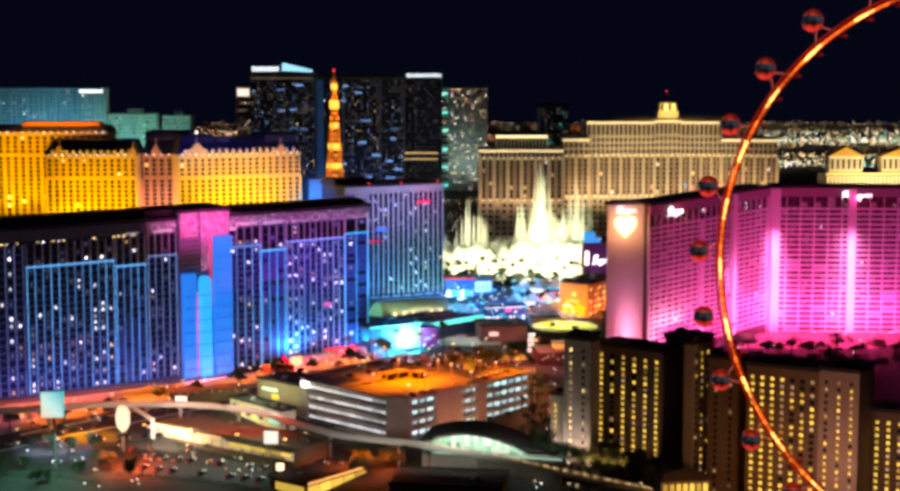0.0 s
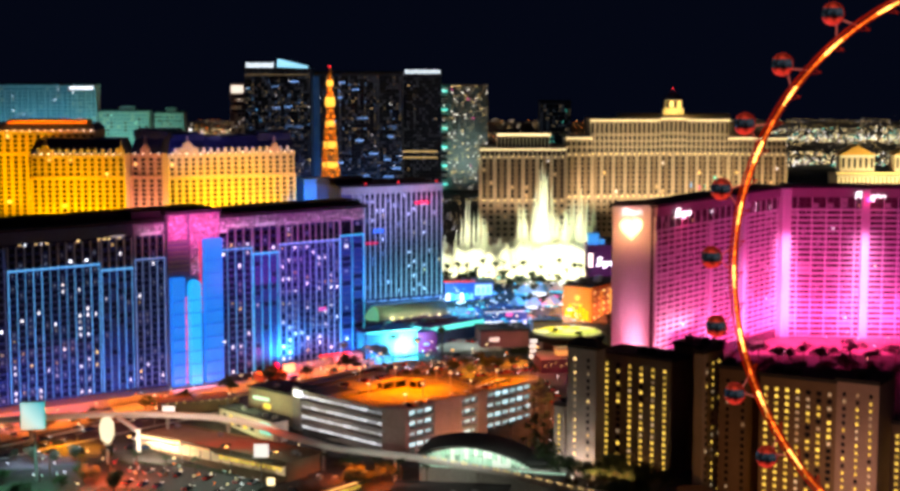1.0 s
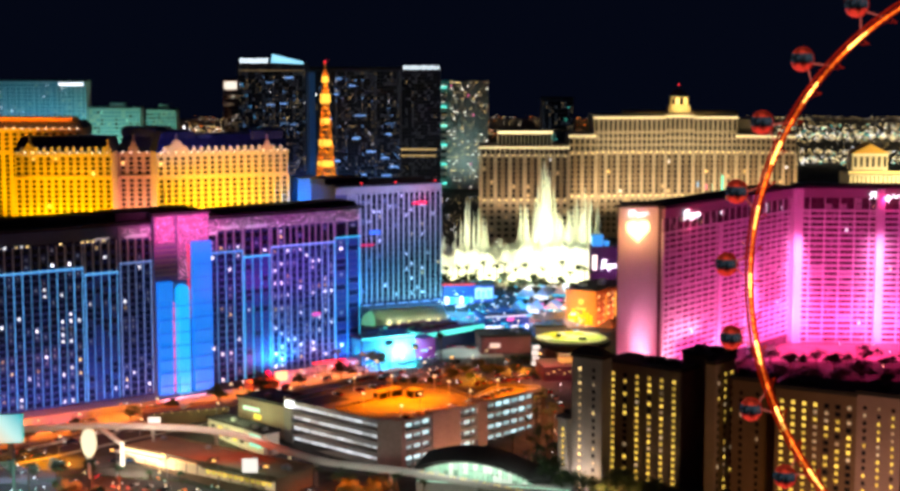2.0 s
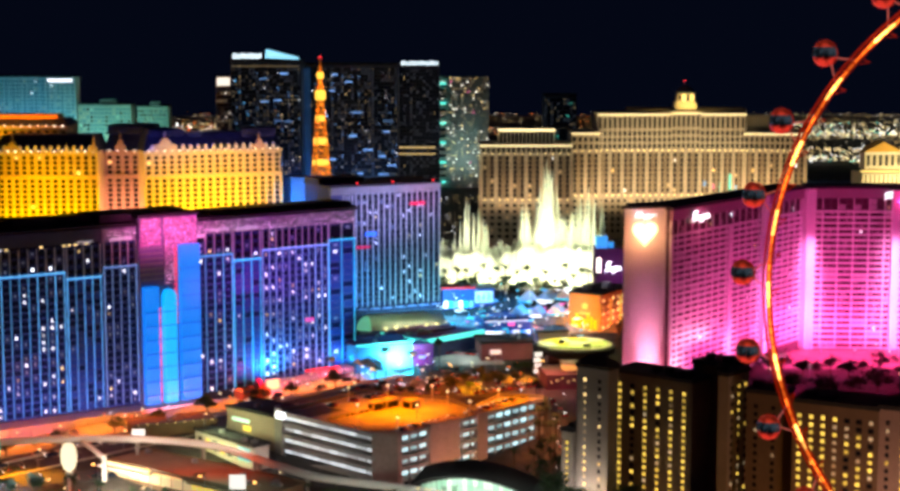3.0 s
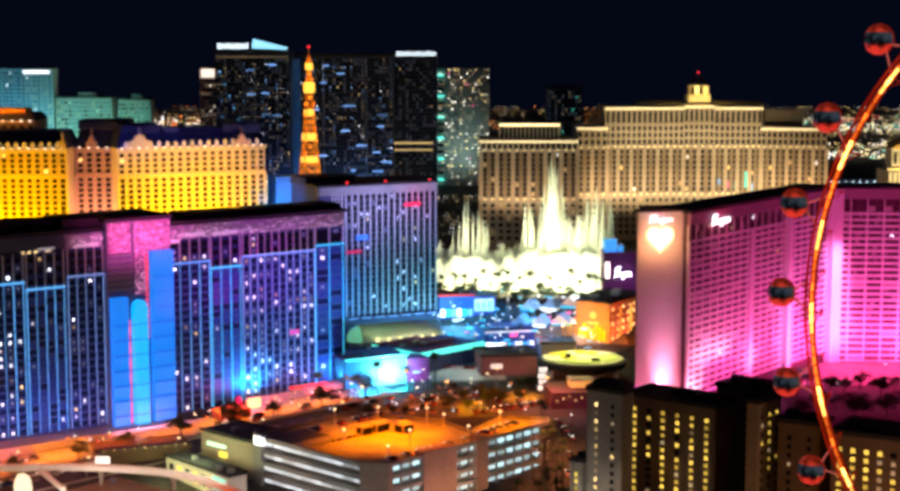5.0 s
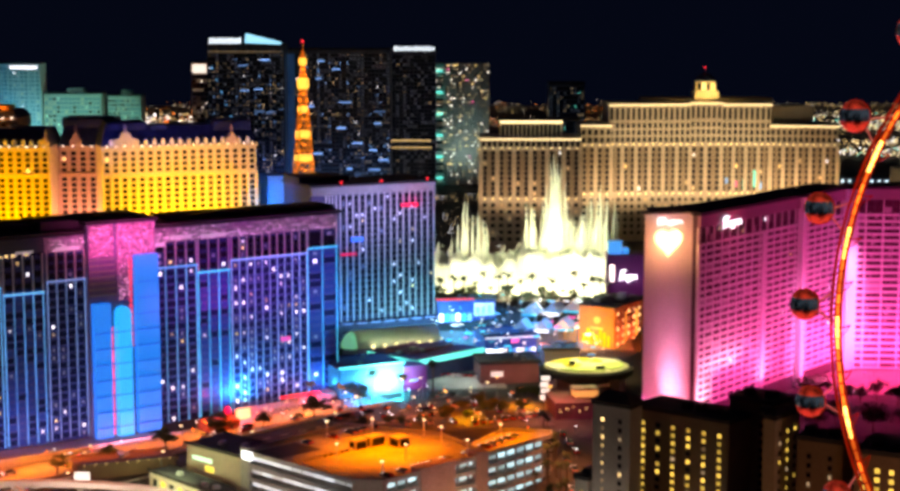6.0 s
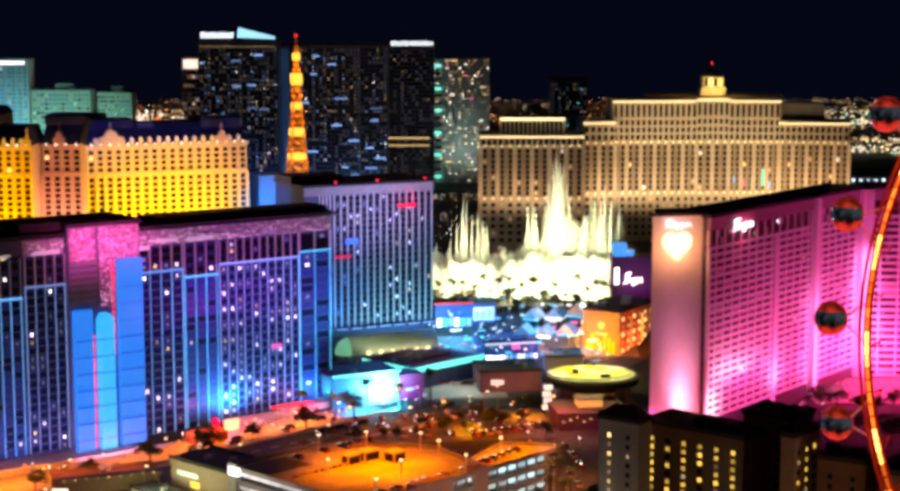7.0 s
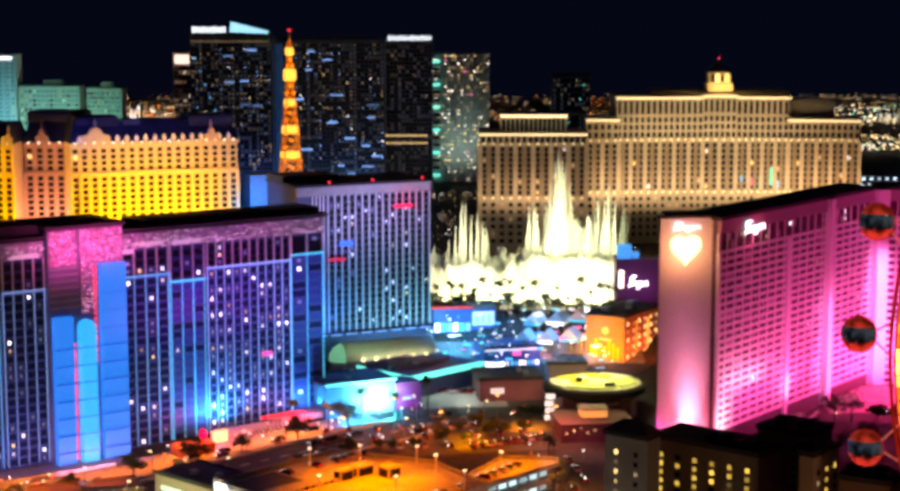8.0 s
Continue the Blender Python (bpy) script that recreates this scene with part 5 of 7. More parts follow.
    for i in range(28):
        t = first + 2 * math.pi * i / 28
        c = new("capsule", me_glass)
        c.parent = h
        c.location = (RC * math.cos(t), 0, RC * math.sin(t))
        if i == 0:
            tagged(c, "dark round glass capsule with red light")
        child("base_bowl", me_floor, c)
        child("frame_ring", me_band, c)
        child("roof_cap", me_cap, c)
        child("glazing", me_mull, c, kind="stuff")
        s = child("strut", me_strut, c)
        s.matrix_basis = Matrix.Rotation(-t, 4, "Y")
        for f in (0.25, 0.75):
            u = t + 2 * math.pi / 28 * f
            b = child("cable_bracket", me_thorn, rim)
            b.matrix_basis = Matrix.Translation((R * math.cos(u), 0, R * math.sin(u))) @ Matrix.Rotation(-u, 4, "Y")
    # hub and splayed legs, past the rim
    bm = bmesh.new()
    beam(bm, (0, -9, 0), (0, 9, 0), 5, 20)
    part("hub", bm, M["metal"], h)
    for sy in (-1, 1):
        for sx in (0.3, 1.0):
            bm = bmesh.new()
            beam(bm, (0, 8 * sy, 0), (40 * sx, 26 * sy, -cz - 21), 2.0, 12)
            part("leg", bm, M["white"], h)


giant_wheel()


# ---- brown hotels with yellow-lit windows ----
def stair_hotel(m, w, depth, hgt, nb, nf, seed, label, wall="brown", end=None, kinds=None):
    h = thing("brown_hotel", label, "hotel", m)
    slab("wall", (0, w, 0, depth, 0, hgt), M[wall], h)
    slab("parapet", (-0.5, w + 0.5, -0.5, depth + 0.5, hgt, hgt + 1.6), M["roof_dark"], h)
    kinds = kinds or [(0.66, "lit_yellow"), (0.26, "lit_dim"), (1, "glass")]
    windows(h, 0.5, w - 0.5, nb, 2, hgt - 3.5, nf, 2.1 if nb > 3 else 1.4, 1.8 if nb > 3 else 1.6, kinds, seed, y=-0.05, limit=45, lit=0.72)
    rng = random.Random(seed)
    for k in range(max(2, int(w / 8))):
        bx = rng.uniform(1, w - 4)
        slab("roof_unit", (bx, bx + rng.uniform(2, 3.5), 3, 7, hgt + 1.6, hgt + 1.6 + rng.uniform(1, 3)), M["roof_dark"], h)
    ledge = box_mesh("ledge", [(0, w, -0.12, 0, -0.1, 0.05)], M[wall])
    for j in range(nf):
        child("ledge", ledge, h, loc=(0, 0, 2 + (hgt - 4) * j / nf))
    return h


dark_panes = [(0.04, "lit_dim"), (1, "glass")]
end_panes = [(0.25, "lit_warm"), (0.35, "lit_dim"), (1, "glass")]
stair_hotel(pose(72.5, 844.9, -6, 0, 0, -40), 40, 18, 60.5, 6, 19, 401, "brown stucco hotel block with columns of yellow-lit windows")
e1 = stair_hotel(pose(55.5, 826, -6, 0, 0, -37), 15.5, 8, 66.5, 2, 19, 402, "pale grey stucco end block of the hotel", "grey_stucco", kinds=end_panes)
bm = bmesh.new()
eave, crest = [bm.verts.new(p) for p in ((-0.8, -0.8, 68.1), (16.3, -0.8, 68.1), (16.3, 8.8, 68.1), (-0.8, 8.8, 68.1))], [bm.verts.new(p) for p in ((4, 4, 71.6), (11.5, 4, 71.6))]
for f in ((eave[0], eave[1], crest[1], crest[0]), (eave[1], eave[2], crest[1]), (eave[2], eave[3], crest[0], crest[1]), (eave[3], eave[0], crest[0]), (eave[3], eave[2], eave[1], eave[0])):
    bm.faces.new(f)
part("roof", bm, M["brown"], e1, "dark hipped roof")
stair_hotel(pose(49.5, 829.5, -6, 0, 0, -37), 5.6, 8, 38, 1, 12, 409, "low stucco wing with one column of yellow-lit windows", "grey_stucco")
stair_hotel(pose(106, 836, -6, 0, 0, -40), 18, 16, 66, 2, 20, 403, "unlit dark rear block of the hotel", "brown", kinds=dark_panes)
stair_hotel(pose(110.8, 773, -6, 0, 0, 52), 17, 4.5, 73, 3, 21, 404, "tan stucco hotel block lit at its foot", "tan", kinds=[(0.3, "lit_yellow"), (0.25, "lit_dim"), (1, "glass")])
stair_hotel(pose(117, 768, -12, 0, 0, -30), 15, 12, 74, 2, 22, 405, "dark brown stucco hotel block with a few dim windows", kinds=[(0.3, "lit_dim"), (1, "glass")])
stair_hotel(pose(131.7, 751.4, -12, 0, 0, -30), 33, 22, 74, 7, 23, 406, "brown stucco hotel block with columns of yellow-lit windows")
stair_hotel(pose(160.3, 734.6, -12, 0, 0, -30), 17.7, 24, 75, 3, 23, 407, "pale rose stucco end block of the hotel", "rose_stucco", kinds=[(0.4, "lit_yellow"), (0.2, "lit_dim"), (1, "glass")])
stair_hotel(pose(185, 742, -12, 0, 0, -30), 26, 18, 55.5, 5, 17, 408, "lower brown stucco hotel wing with yellow-lit windows")
area("foot_light", (125, 772, 11), (118, 783, 24), 7, 2, 4500, (1.0, 0.92, 0.65), 120)
area("foot_light", (55, 814, 2), (62, 820, 34), 14, 2, 7000, (1.0, 0.82, 0.74))
# three unseen fills added to brighten the hotel walls
area("yard_light", (68, 803, 6), (88, 832, 38), 34, 3, 8000, (1.0, 0.56, 0.16))
area("yard_light", (122, 700, 4), (146, 744, 36), 56, 3, 8500, (1.0, 0.44, 0.08))
area("yard_light", (154, 690, 14), (168, 730, 44), 20, 3, 10000, (1.0, 0.58, 0.46))


# ---- lobby at the foot of the hotel ----
lobby = thing("lobby_pavilion", "small lobby pavilion with yellow-lit windows and a hipped roof", "building", pose(95, 757, -7.5, 0, 0, 8))
slab("wall", (0, 23, 0, 12, 0, 15), M["tan"], lobby)
bm = bmesh.new()
eave, crest = [bm.verts.new(p) for p in ((-1, -1, 15), (24, -1, 15), (24, 13, 15), (-1, 13, 15))], [bm.verts.new(p) for p in ((6, 6, 18.5), (17, 6, 18.5))]
for f in ((eave[0], eave[1], crest[1], crest[0]), (eave[1], eave[2], crest[1]), (eave[2], eave[3], crest[0], crest[1]), (eave[3], eave[0], crest[0]), (eave[3], eave[2], eave[1], eave[0])):
    bm.faces.new(f)
part("roof", bm, M["brown"], lobby, "brown hipped roof")
for k in range(7):
    slab("window", (1.2 + 3.1 * k, 3.2 + 3.1 * k, -0.25, 0, 9.6, 13.4), M["lit_yellow"], lobby)


# ---- parking garage ----
def prism(name, plan, z0, z1, material, parent, label=""):
    """An upright form over a plan polygon."""
    bm = bmesh.new()
    lo, hi = [bm.verts.new((px, py, z0)) for px, py in plan], [bm.verts.new((px, py, z1)) for px, py in plan]
    bm.faces.new(hi)
    bm.faces.new(lo[::-1])
    for k in range(len(plan)):
        bm.faces.new((lo[k], lo[(k + 1) % len(plan)], hi[(k + 1) % len(plan)], hi[k]))
    bmesh.ops.recalc_face_normals(bm, faces=bm.faces[:])
    return part(name, bm, material, parent, label)


def garage():
    h = thing("parking_garage", "concrete parking garage with open decks and an orange-lit roof deck", "garage", pose(-26.3, 831.2, 0, 0, 0, 46))
    main = [(5, 77), (5, 12), (12, 3.5), (67, 3.5), (74, 18), (80, 40), (64, 80)]
    east = [(67.4, 3.5), (109, 4.5), (114, 9), (102, 26), (74.4, 18)]
    wall_mat = mat("garage_wall", (0.4, 0.28, 0.25), 0.85, var=0.25)
    deck_mat = mat("deck_concrete", (0.34, 0.31, 0.27), 0.85, var=0.45, scale=0.35, bump=0.1)

    def edge(a, b, z0, z1, thick=0.5):
        d = Vector((b[0] - a[0], b[1] - a[1])).normalized()
        n = Vector((-d.y, d.x)) * thick
        prism("parapet", [a, b, (b[0] + n.x, b[1] + n.y), (a[0] + n.x, a[1] + n.y)], z0, z1, M["concrete"], h)

    for plan, lift, shrink in ((main, 0.0, 0.2), (east, 0.25, 0.45)):
        cx, cy = sum(p[0] for p in plan) / len(plan), sum(p[1] for p in plan) / len(plan)
        inner = [(p[0] + (cx - p[0]) * 0.03, p[1] + (cy - p[1]) * 0.03) for p in plan]
        core = [(p[0] + (cx - p[0]) * shrink, p[1] + (cy - p[1]) * shrink) for p in plan]
        prism("core", core, -4, 26 + lift, M["concrete"], h)
        for j in range(5):
            z = 5.5 + 5.2 * j + lift
            prism("deck", inner, z - 0.5, z, deck_mat, h)
            if j:
                for k in range(len(plan)):
                    edge(plan[k], plan[(k + 1) % len(plan)], z - 0.6, z + 1.3)
    prism("corner_wall", [(4.7, 12.5), (11.5, 3.0), (14, 3.0), (14, 6), (7, 14)], -2, 27.9, wall_mat, h, "solid corner wall")
    for x0, x1 in ((31, 50), (62, 68.5)):
        slab("stair_tower", (x0, x1, 2.8, 8, -2, 28.4), wall_mat, h, "solid reddish wall bay")
    slab("stair_tower", (4.6, 6, 72, 77.5, -2, 28.6), M["concrete"], h, "solid corner bay")
    slab("sign", (4.2, 4.6, 70, 76, 24.2, 27.2), M["led_white"], h, "white lit sign panel")
    pier = box_mesh("pier", [(-0.4, 0.4, 3.9, 4.6, 0, 26)], M["concrete"])
    for k in range(17):
        child("pier", pier, h, loc=(14 + 5.6 * k, 0.04 * k, 0))
    tube = box_mesh("strip_lamp", [(-2.5, 2.5, 5.2, 5.6, -1.7, 0.2)], lamp_mat("deck_light_cool", (0.55, 0.9, 1.0), 0.9, 0.8))
    side = box_mesh("strip_lamp", [(7.4, 7.8, -2.6, 2.6, -0.7, 0.4)], lamp_mat("deck_light_white", (0.8, 0.88, 0.95), 0.6, 0.9))
    for j in range(4):
        z = 9.7 + 5.2 * j
        for k in range(16):
            child("strip_lamp", tube, h, loc=(17 + 5.6 * k, 0.04 * k, z))
        for k in range(10):
            child("strip_lamp", side, h, loc=(0, 16 + 6.1 * k, z - 1.1))
    # roof deck: ramp wall and houses; a dark sheet paints in the unlit corner
    slab("ramp_well", (7, 30, 58, 74, 26.3, 26.36), M["asphalt"], h, "dark sheet painting the unlit corner of the deck")
    slab("ramp_wall", (11, 38, 47.6, 48.2, 26.3, 27.5), M["concrete"], h, "low ramp wall")
    for k in range(5):
        slab("ramp_gap", (22 + 3 * k, 23.6 + 3 * k, 47.5, 47.6, 26.5, 27.3), M["glass"], h)
    for bx, by, lx, ly in ((38, 46.5, 6.5, 4), (46, 46, 8, 5), (53, 37, 6, 6)):
        slab("ramp_house", (bx, bx + lx, by, by + ly, 26.3, 30.2), M["concrete"], h, "ramp enclosure on the roof deck")
        slab("ramp_opening", (bx - 0.15, bx, by + 0.8, by + ly - 0.8, 26.5, 29.4), M["glass"], h)
        slab("ramp_opening", (bx + 0.6, bx + lx - 0.6, by - 0.15, by, 26.5, 29.4), M["glass"], h)
    line = box_mesh("bay_line", [(-0.12, 0.12, 0, 5.2, 26.33, 26.36)], M["white"])
    for k in range(13):
        child("bay_line", line, h, loc=(14 + 4 * k, 7, 0))
        child("bay_line", line, h, loc=(30 + 3.4 * k, 66, 0))
    for px, py in ((16, 8), (40, 20), (62, 8), (22, 40), (44, 70), (70, 30), (74, 44), (60, 60), (90, 16)):
        slab("lamp_post", (px - 0.2, px + 0.2, py - 0.2, py + 0.2, 26.3, 33), M["white"], h)
        slab("lamp_head", (px - 0.5, px + 0.5, py - 0.5, py + 0.5, 33, 33.4), M["led_warm"], h)
    return h


garage()


# ---- street light over decks, lots and streets ----
P = lambda *p: local(-26.3, 831.2, 0, 46, p)
area("deck_orange", P(44, 36, 50), P(45, 37, 27), 40, 40, 48000, (1.0, 0.19, 0.0), 100)
area("deck_orange", P(92, 14, 46), P(92, 15, 27), 26, 12, 10000, (1.0, 0.22, 0.0), 90)
area("lot_orange", (8, 988, 44), (8, 989, 16), 70, 30, 30000, (1.0, 0.16, 0.0), 100)
area("lot_amber", (13, 986, 27), (13, 986.5, 15), 9, 6, 9000, (1.0, 0.36, 0.0), 90)
area("lot_amber", (38, 1006, 28), (38, 1006.5, 17), 12, 6, 8000, (1.0, 0.28, 0.0), 90)
area("street_orange", (-170, 880, 44), (-169, 881, 5), 110, 40, 14000, (1.0, 0.13, 0.01))
area("street_orange", (-75, 975, 50), (-75, 976, 14), 90, 30, 8000, (1.0, 0.2, 0.02))
area("lot_pale", (-115, 812, 34), (-115, 813, 0), 60, 26, 9000, (0.6, 1.0, 0.8), 100)
area("garage_front_warm", P(50, -22, 4), P(50, 0, 16), 70, 2, 9000, (1.0, 0.36, 0.3))
area("roof_red", (-104, 838, 20), (-104, 838.5, 6), 40, 14, 5000, (1.0, 0.1, 0.03))
area("lane_blue", (-192, 836, 12), (-192, 836.5, 0), 34, 8, 9000, (0.5, 0.65, 1.0), 120)
area("canopy_white", (-142, 838, 9), (-138, 850, 3), 24, 2, 9000, (1.0, 0.88, 0.66))
area("plaza_orange", (-40, 808, 8.5), (-40, 808.5, 0), 30, 6, 15000, (1.0, 0.13, 0.0))
area("sign_red", (-156, 812, 8), (-156, 812.5, 0), 26, 14, 30000, (1.0, 0.12, 0.03))
area("corner_orange", (-186, 857, 15), (-186, 857.5, 3), 26, 10, 16000, (1.0, 0.3, 0.0), 120)
area("garden_green", (-190, 800, 18), (-190, 800.5, 0), 44, 8, 15000, (0.3, 1.0, 0.7))
# unseen fill added to brighten the parapets of the garage's left face
area("garage_side_light", local(-26.3, 831.2, 0, 46, (-14, 36, 8)), local(-26.3, 831.2, 0, 46, (0, 36, 18)), 60, 3, 1400, (0.9, 0.85, 0.9))
area("court_magenta", (235, 1050, 46), (235, 1051, 18), 110, 40, 130000, (1.0, 0.03, 0.2))
area("shops_blue", (35, 1115, 62), (36, 1116, 24), 74, 56, 42000, (0.02, 0.36, 1.0), 90)
for bx, by, e, c in ((8, 1118, 5950, (0.1, 0.75, 1.0)), (28, 1112, 4250, (0.5, 0.85, 1.0)), (44, 1130, 6500, (0.6, 0.8, 1.0)), (52, 1120, 4250, (0.7, 0.85, 1.0)), (18, 1136, 5100, (0.05, 0.45, 1.0)), (70, 1140, 5100, (0.2, 0.7, 1.0)), (50, 1100, 2500, (1.0, 0.3, 0.4)), (24, 1150, 4500, (0.5, 0.85, 1.0)), (52, 1150, 6000, (0.75, 0.9, 1.0)), (78, 1148, 4500, (0.6, 0.9, 1.0)), (4, 1134, 4000, (0.2, 0.7, 1.0))):
    bulb("shop_light", (bx, by, gz(by) + 9), e, c, 1.2)
area("court_warm", (52, 905, 30), (52, 906, 8), 24, 60, 14000, (1.0, 0.3, 0.1), 110)
area("court_rose", (52, 985, 40), (52, 986, 15), 20, 30, 7000, (1.0, 0.25, 0.2), 100)
area("garage_foot", (20, 852, 4), (18, 860, 6), 40, 2, 2500, (1.0, 0.6, 0.2), 140)
area("plaza_grey", (8, 1054, 46), (9, 1055, 19), 26, 20, 3000, (0.8, 1.0, 0.9), 90)
area("arcade_rose", (34, 1038, 24), (34, 1048, 24), 26, 2, 900, (1.0, 0.35, 0.35), 140)


# ---- roads ----
def strip(name, pts, width, material, label, category, lift, kind="structure", kerb=0.0):
    """A paved strip along a line in plan, laid on the ground."""
    bm = bmesh.new()
    fine = []
    for (x0, y0), (x1, y1) in zip(pts, pts[1:]):
        n = max(2, int(math.hypot(x1 - x0, y1 - y0) / 12))
        fine += [(x0 + (x1 - x0) * k / n, y0 + (y1 - y0) * k / n) for k in range(n)]
    fine.append(pts[-1])
    rings = []
    for i, (x, y) in enumerate(fine):
        ax, ay = fine[max(i - 1, 0)]
        bx, by = fine[min(i + 1, len(fine) - 1)]
        d = math.hypot(bx - ax, by - ay)
        sx, sy = (by - ay) / d * width / 2, -(bx - ax) / d * width / 2
        l, r = (x - sx, y - sy), (x + sx, y + sy)
        rings.append([bm.verts.new((*q, gz(q[1]) + h)) for q, h in ((l, -0.6), (l, lift), (r, lift), (r, -0.6))])
    for a, b in zip(rings, rings[1:]):
        for k in range(3):
            bm.faces.new((a[k], a[k + 1], b[k + 1], b[k]))
    bmesh.ops.recalc_face_normals(bm, faces=bm.faces[:])
    me = bpy.data.meshes.new(name)
    bm.to_mesh(me)
    bm.free()
    me.materials.append(material)
    return tagged(new(name, me), label, category, kind=kind)


A36 = math.radians(36)


def along(s, off):
    """Plan point s metres along the blue hotel, off metres out from its front."""
    return (-260 + s * math.cos(A36) + off * math.sin(A36), 882 + s * math.sin(A36) - off * math.cos(A36))


M["violet_roof"] = mat("violet_roofing", (0.11, 0.03, 0.12), 0.8, var=0.4, scale=0.3)
M["maroon"] = mat("maroon_render", (0.17, 0.07, 0.07), 0.8, var=0.35, scale=0.3)
M["teal"] = mat("turquoise_render", (0.04, 0.22, 0.28), 0.6, var=0.1)
M["blue_paint"] = mat("blue_paint", (0.06, 0.14, 0.5), 0.5, var=0.15)
M["pave"] = mat("pale_paving", (0.3, 0.28, 0.26), 0.85, var=0.3, scale=0.4, bump=0.1)
strip("road", [along(-60, 46), along(330, 46), (95, 1112)], 20, M["asphalt"], "dark asphalt boulevard in front of the blue hotel", "road", 0.25)
strip("pavement", [along(-40, 25), along(270, 25)], 20, M["pave"], "paved hotel forecourt in orange light", "pavement", 0.45)
strip("kerb", [along(20, 42), along(150, 39.5), along(200, 36.5), along(275, 31.5)], 1.4, M["pale"], "pale low wall between forecourt and boulevard", "kerb", 1.1)
strip("kerb", [along(-40, 57.5), along(300, 57.5)], 1.2, M["concrete"], "pale kerb wall along the boulevard", "kerb", 0.6)
strip("road", [(-330, 845), (-200, 850), (-120, 868), (-40, 850), (40, 815)], 14, M["asphalt"], "asphalt street under the elevated track", "road", 0.3)
strip("parking_lot", [(-160, 822), (-118, 815), (-80, 798)], 34, M["asphalt"], "asphalt parking lot beside the low shops", "parking lot", 0.2)
strip("parking_lot", [(-52, 985), (48, 1000)], 46, M["asphalt"], "asphalt parking lot in orange light", "parking lot", 0.22)
strip("plaza", [(-8, 1052), (30, 1056)], 34, M["pave"], "pale paved plaza", "plaza", 0.4)
strip("courtyard", [(172, 1052), (300, 1052)], 48, M["pave"], "paved courtyard washed in magenta light", "courtyard", 0.4)
strip("pavement", [(-10, 1122), (100, 1124)], 26, M["pave"], "shopping street pavement in blue light", "pavement", 0.4)


# ---- cars ----
def car_mesh(name, prof, half, material, inset=0.0):
    bm = bmesh.new()
    l = [bm.verts.new((x, -half + (inset if z > 1.0 else 0), z)) for x, z in prof]
    r = [bm.verts.new((x, half - (inset if z > 1.0 else 0), z)) for x, z in prof]
    bm.faces.new(l)
    bm.faces.new(r[::-1])
    for k in range(len(prof)):
        bm.faces.new((l[k], r[k], r[(k + 1) % len(prof)], l[(k + 1) % len(prof)]))
    bmesh.ops.recalc_face_normals(bm, faces=bm.faces[:])
    me = bpy.data.meshes.new(name)
    bm.to_mesh(me)
    bm.free()
    me.materials.append(material)
    return me


paints = {"white": (0.7, 0.7, 0.7), "silver": (0.4, 0.41, 0.42), "black": (0.02, 0.02, 0.022), "red": (0.35, 0.03, 0.02), "blue": (0.04, 0.08, 0.2)}
cars = {}
bm = bmesh.new()
beam(bm, (0, -0.12, 0), (0, 0.12, 0), 0.36, 12)
wheel_me = bpy.data.meshes.new("wheel")
bm.to_mesh(wheel_me)
bm.free()
wheel_me.materials.append(M["roof_dark"])
head_me = box_mesh("headlight", [(-0.1, 0.1, -0.25, 0.25, -0.14, 0.14)], lamp_mat("head_white", (1.0, 0.95, 0.85), 1.8))
tail_me = box_mesh("tail_light", [(-0.1, 0.1, -0.25, 0.25, -0.14, 0.14)], lamp_mat("tail_red", (1.0, 0.03, 0.02), 0.35))


def make_car(colour):
    body = new("car", car_mesh("car", [(-2.3, 0.3), (2.25, 0.3), (2.35, 0.7), (1.2, 0.95), (-2.2, 1.0), (-2.35, 0.8)], 0.92, mat(colour + "_car_paint", paints[colour], 0.25, 0.2, var=0.05)))
    tagged(body, "parked %s saloon car on the asphalt" % colour, "car", "parked cars")
    child("cabin", car_mesh("cabin", [(-1.9, 0.98), (1.15, 0.98), (0.45, 1.48), (-1.2, 1.5)], 0.82, M["glass"], 0.14), body, "dark glazed cabin")
    for x in (-1.45, 1.4):
        for y in (-0.86, 0.86):
            child("wheel", wheel_me, body, loc=(x, y, 0.36))
    for y in (-0.6, 0.6):
        child("headlight", head_me, body, loc=(2.3, y, 0.68))
        child("tail_light", tail_me, body, loc=(-2.34, y, 0.78))
    return body


def put_car(x, y, rot, rng, up=0.3):
    colour = rng.choice(["white", "white", "silver", "black", "black", "red", "blue"])
    slope = math.degrees(math.atan2(gz(y + 2) - gz(y - 2), 4))
    m = pose(x, y, gz(y) + up) @ Matrix.Rotation(radians(slope), 4, "X") @ Matrix.Rotation(radians(rot), 4, "Z") @ Matrix.Scale(1.25, 4)
    if colour not in cars:
        cars[colour] = make_car(colour)
        cars[colour].matrix_basis = m
    else:
        ob = copy_thing(cars[colour], m)
        ob.matrix_basis = m


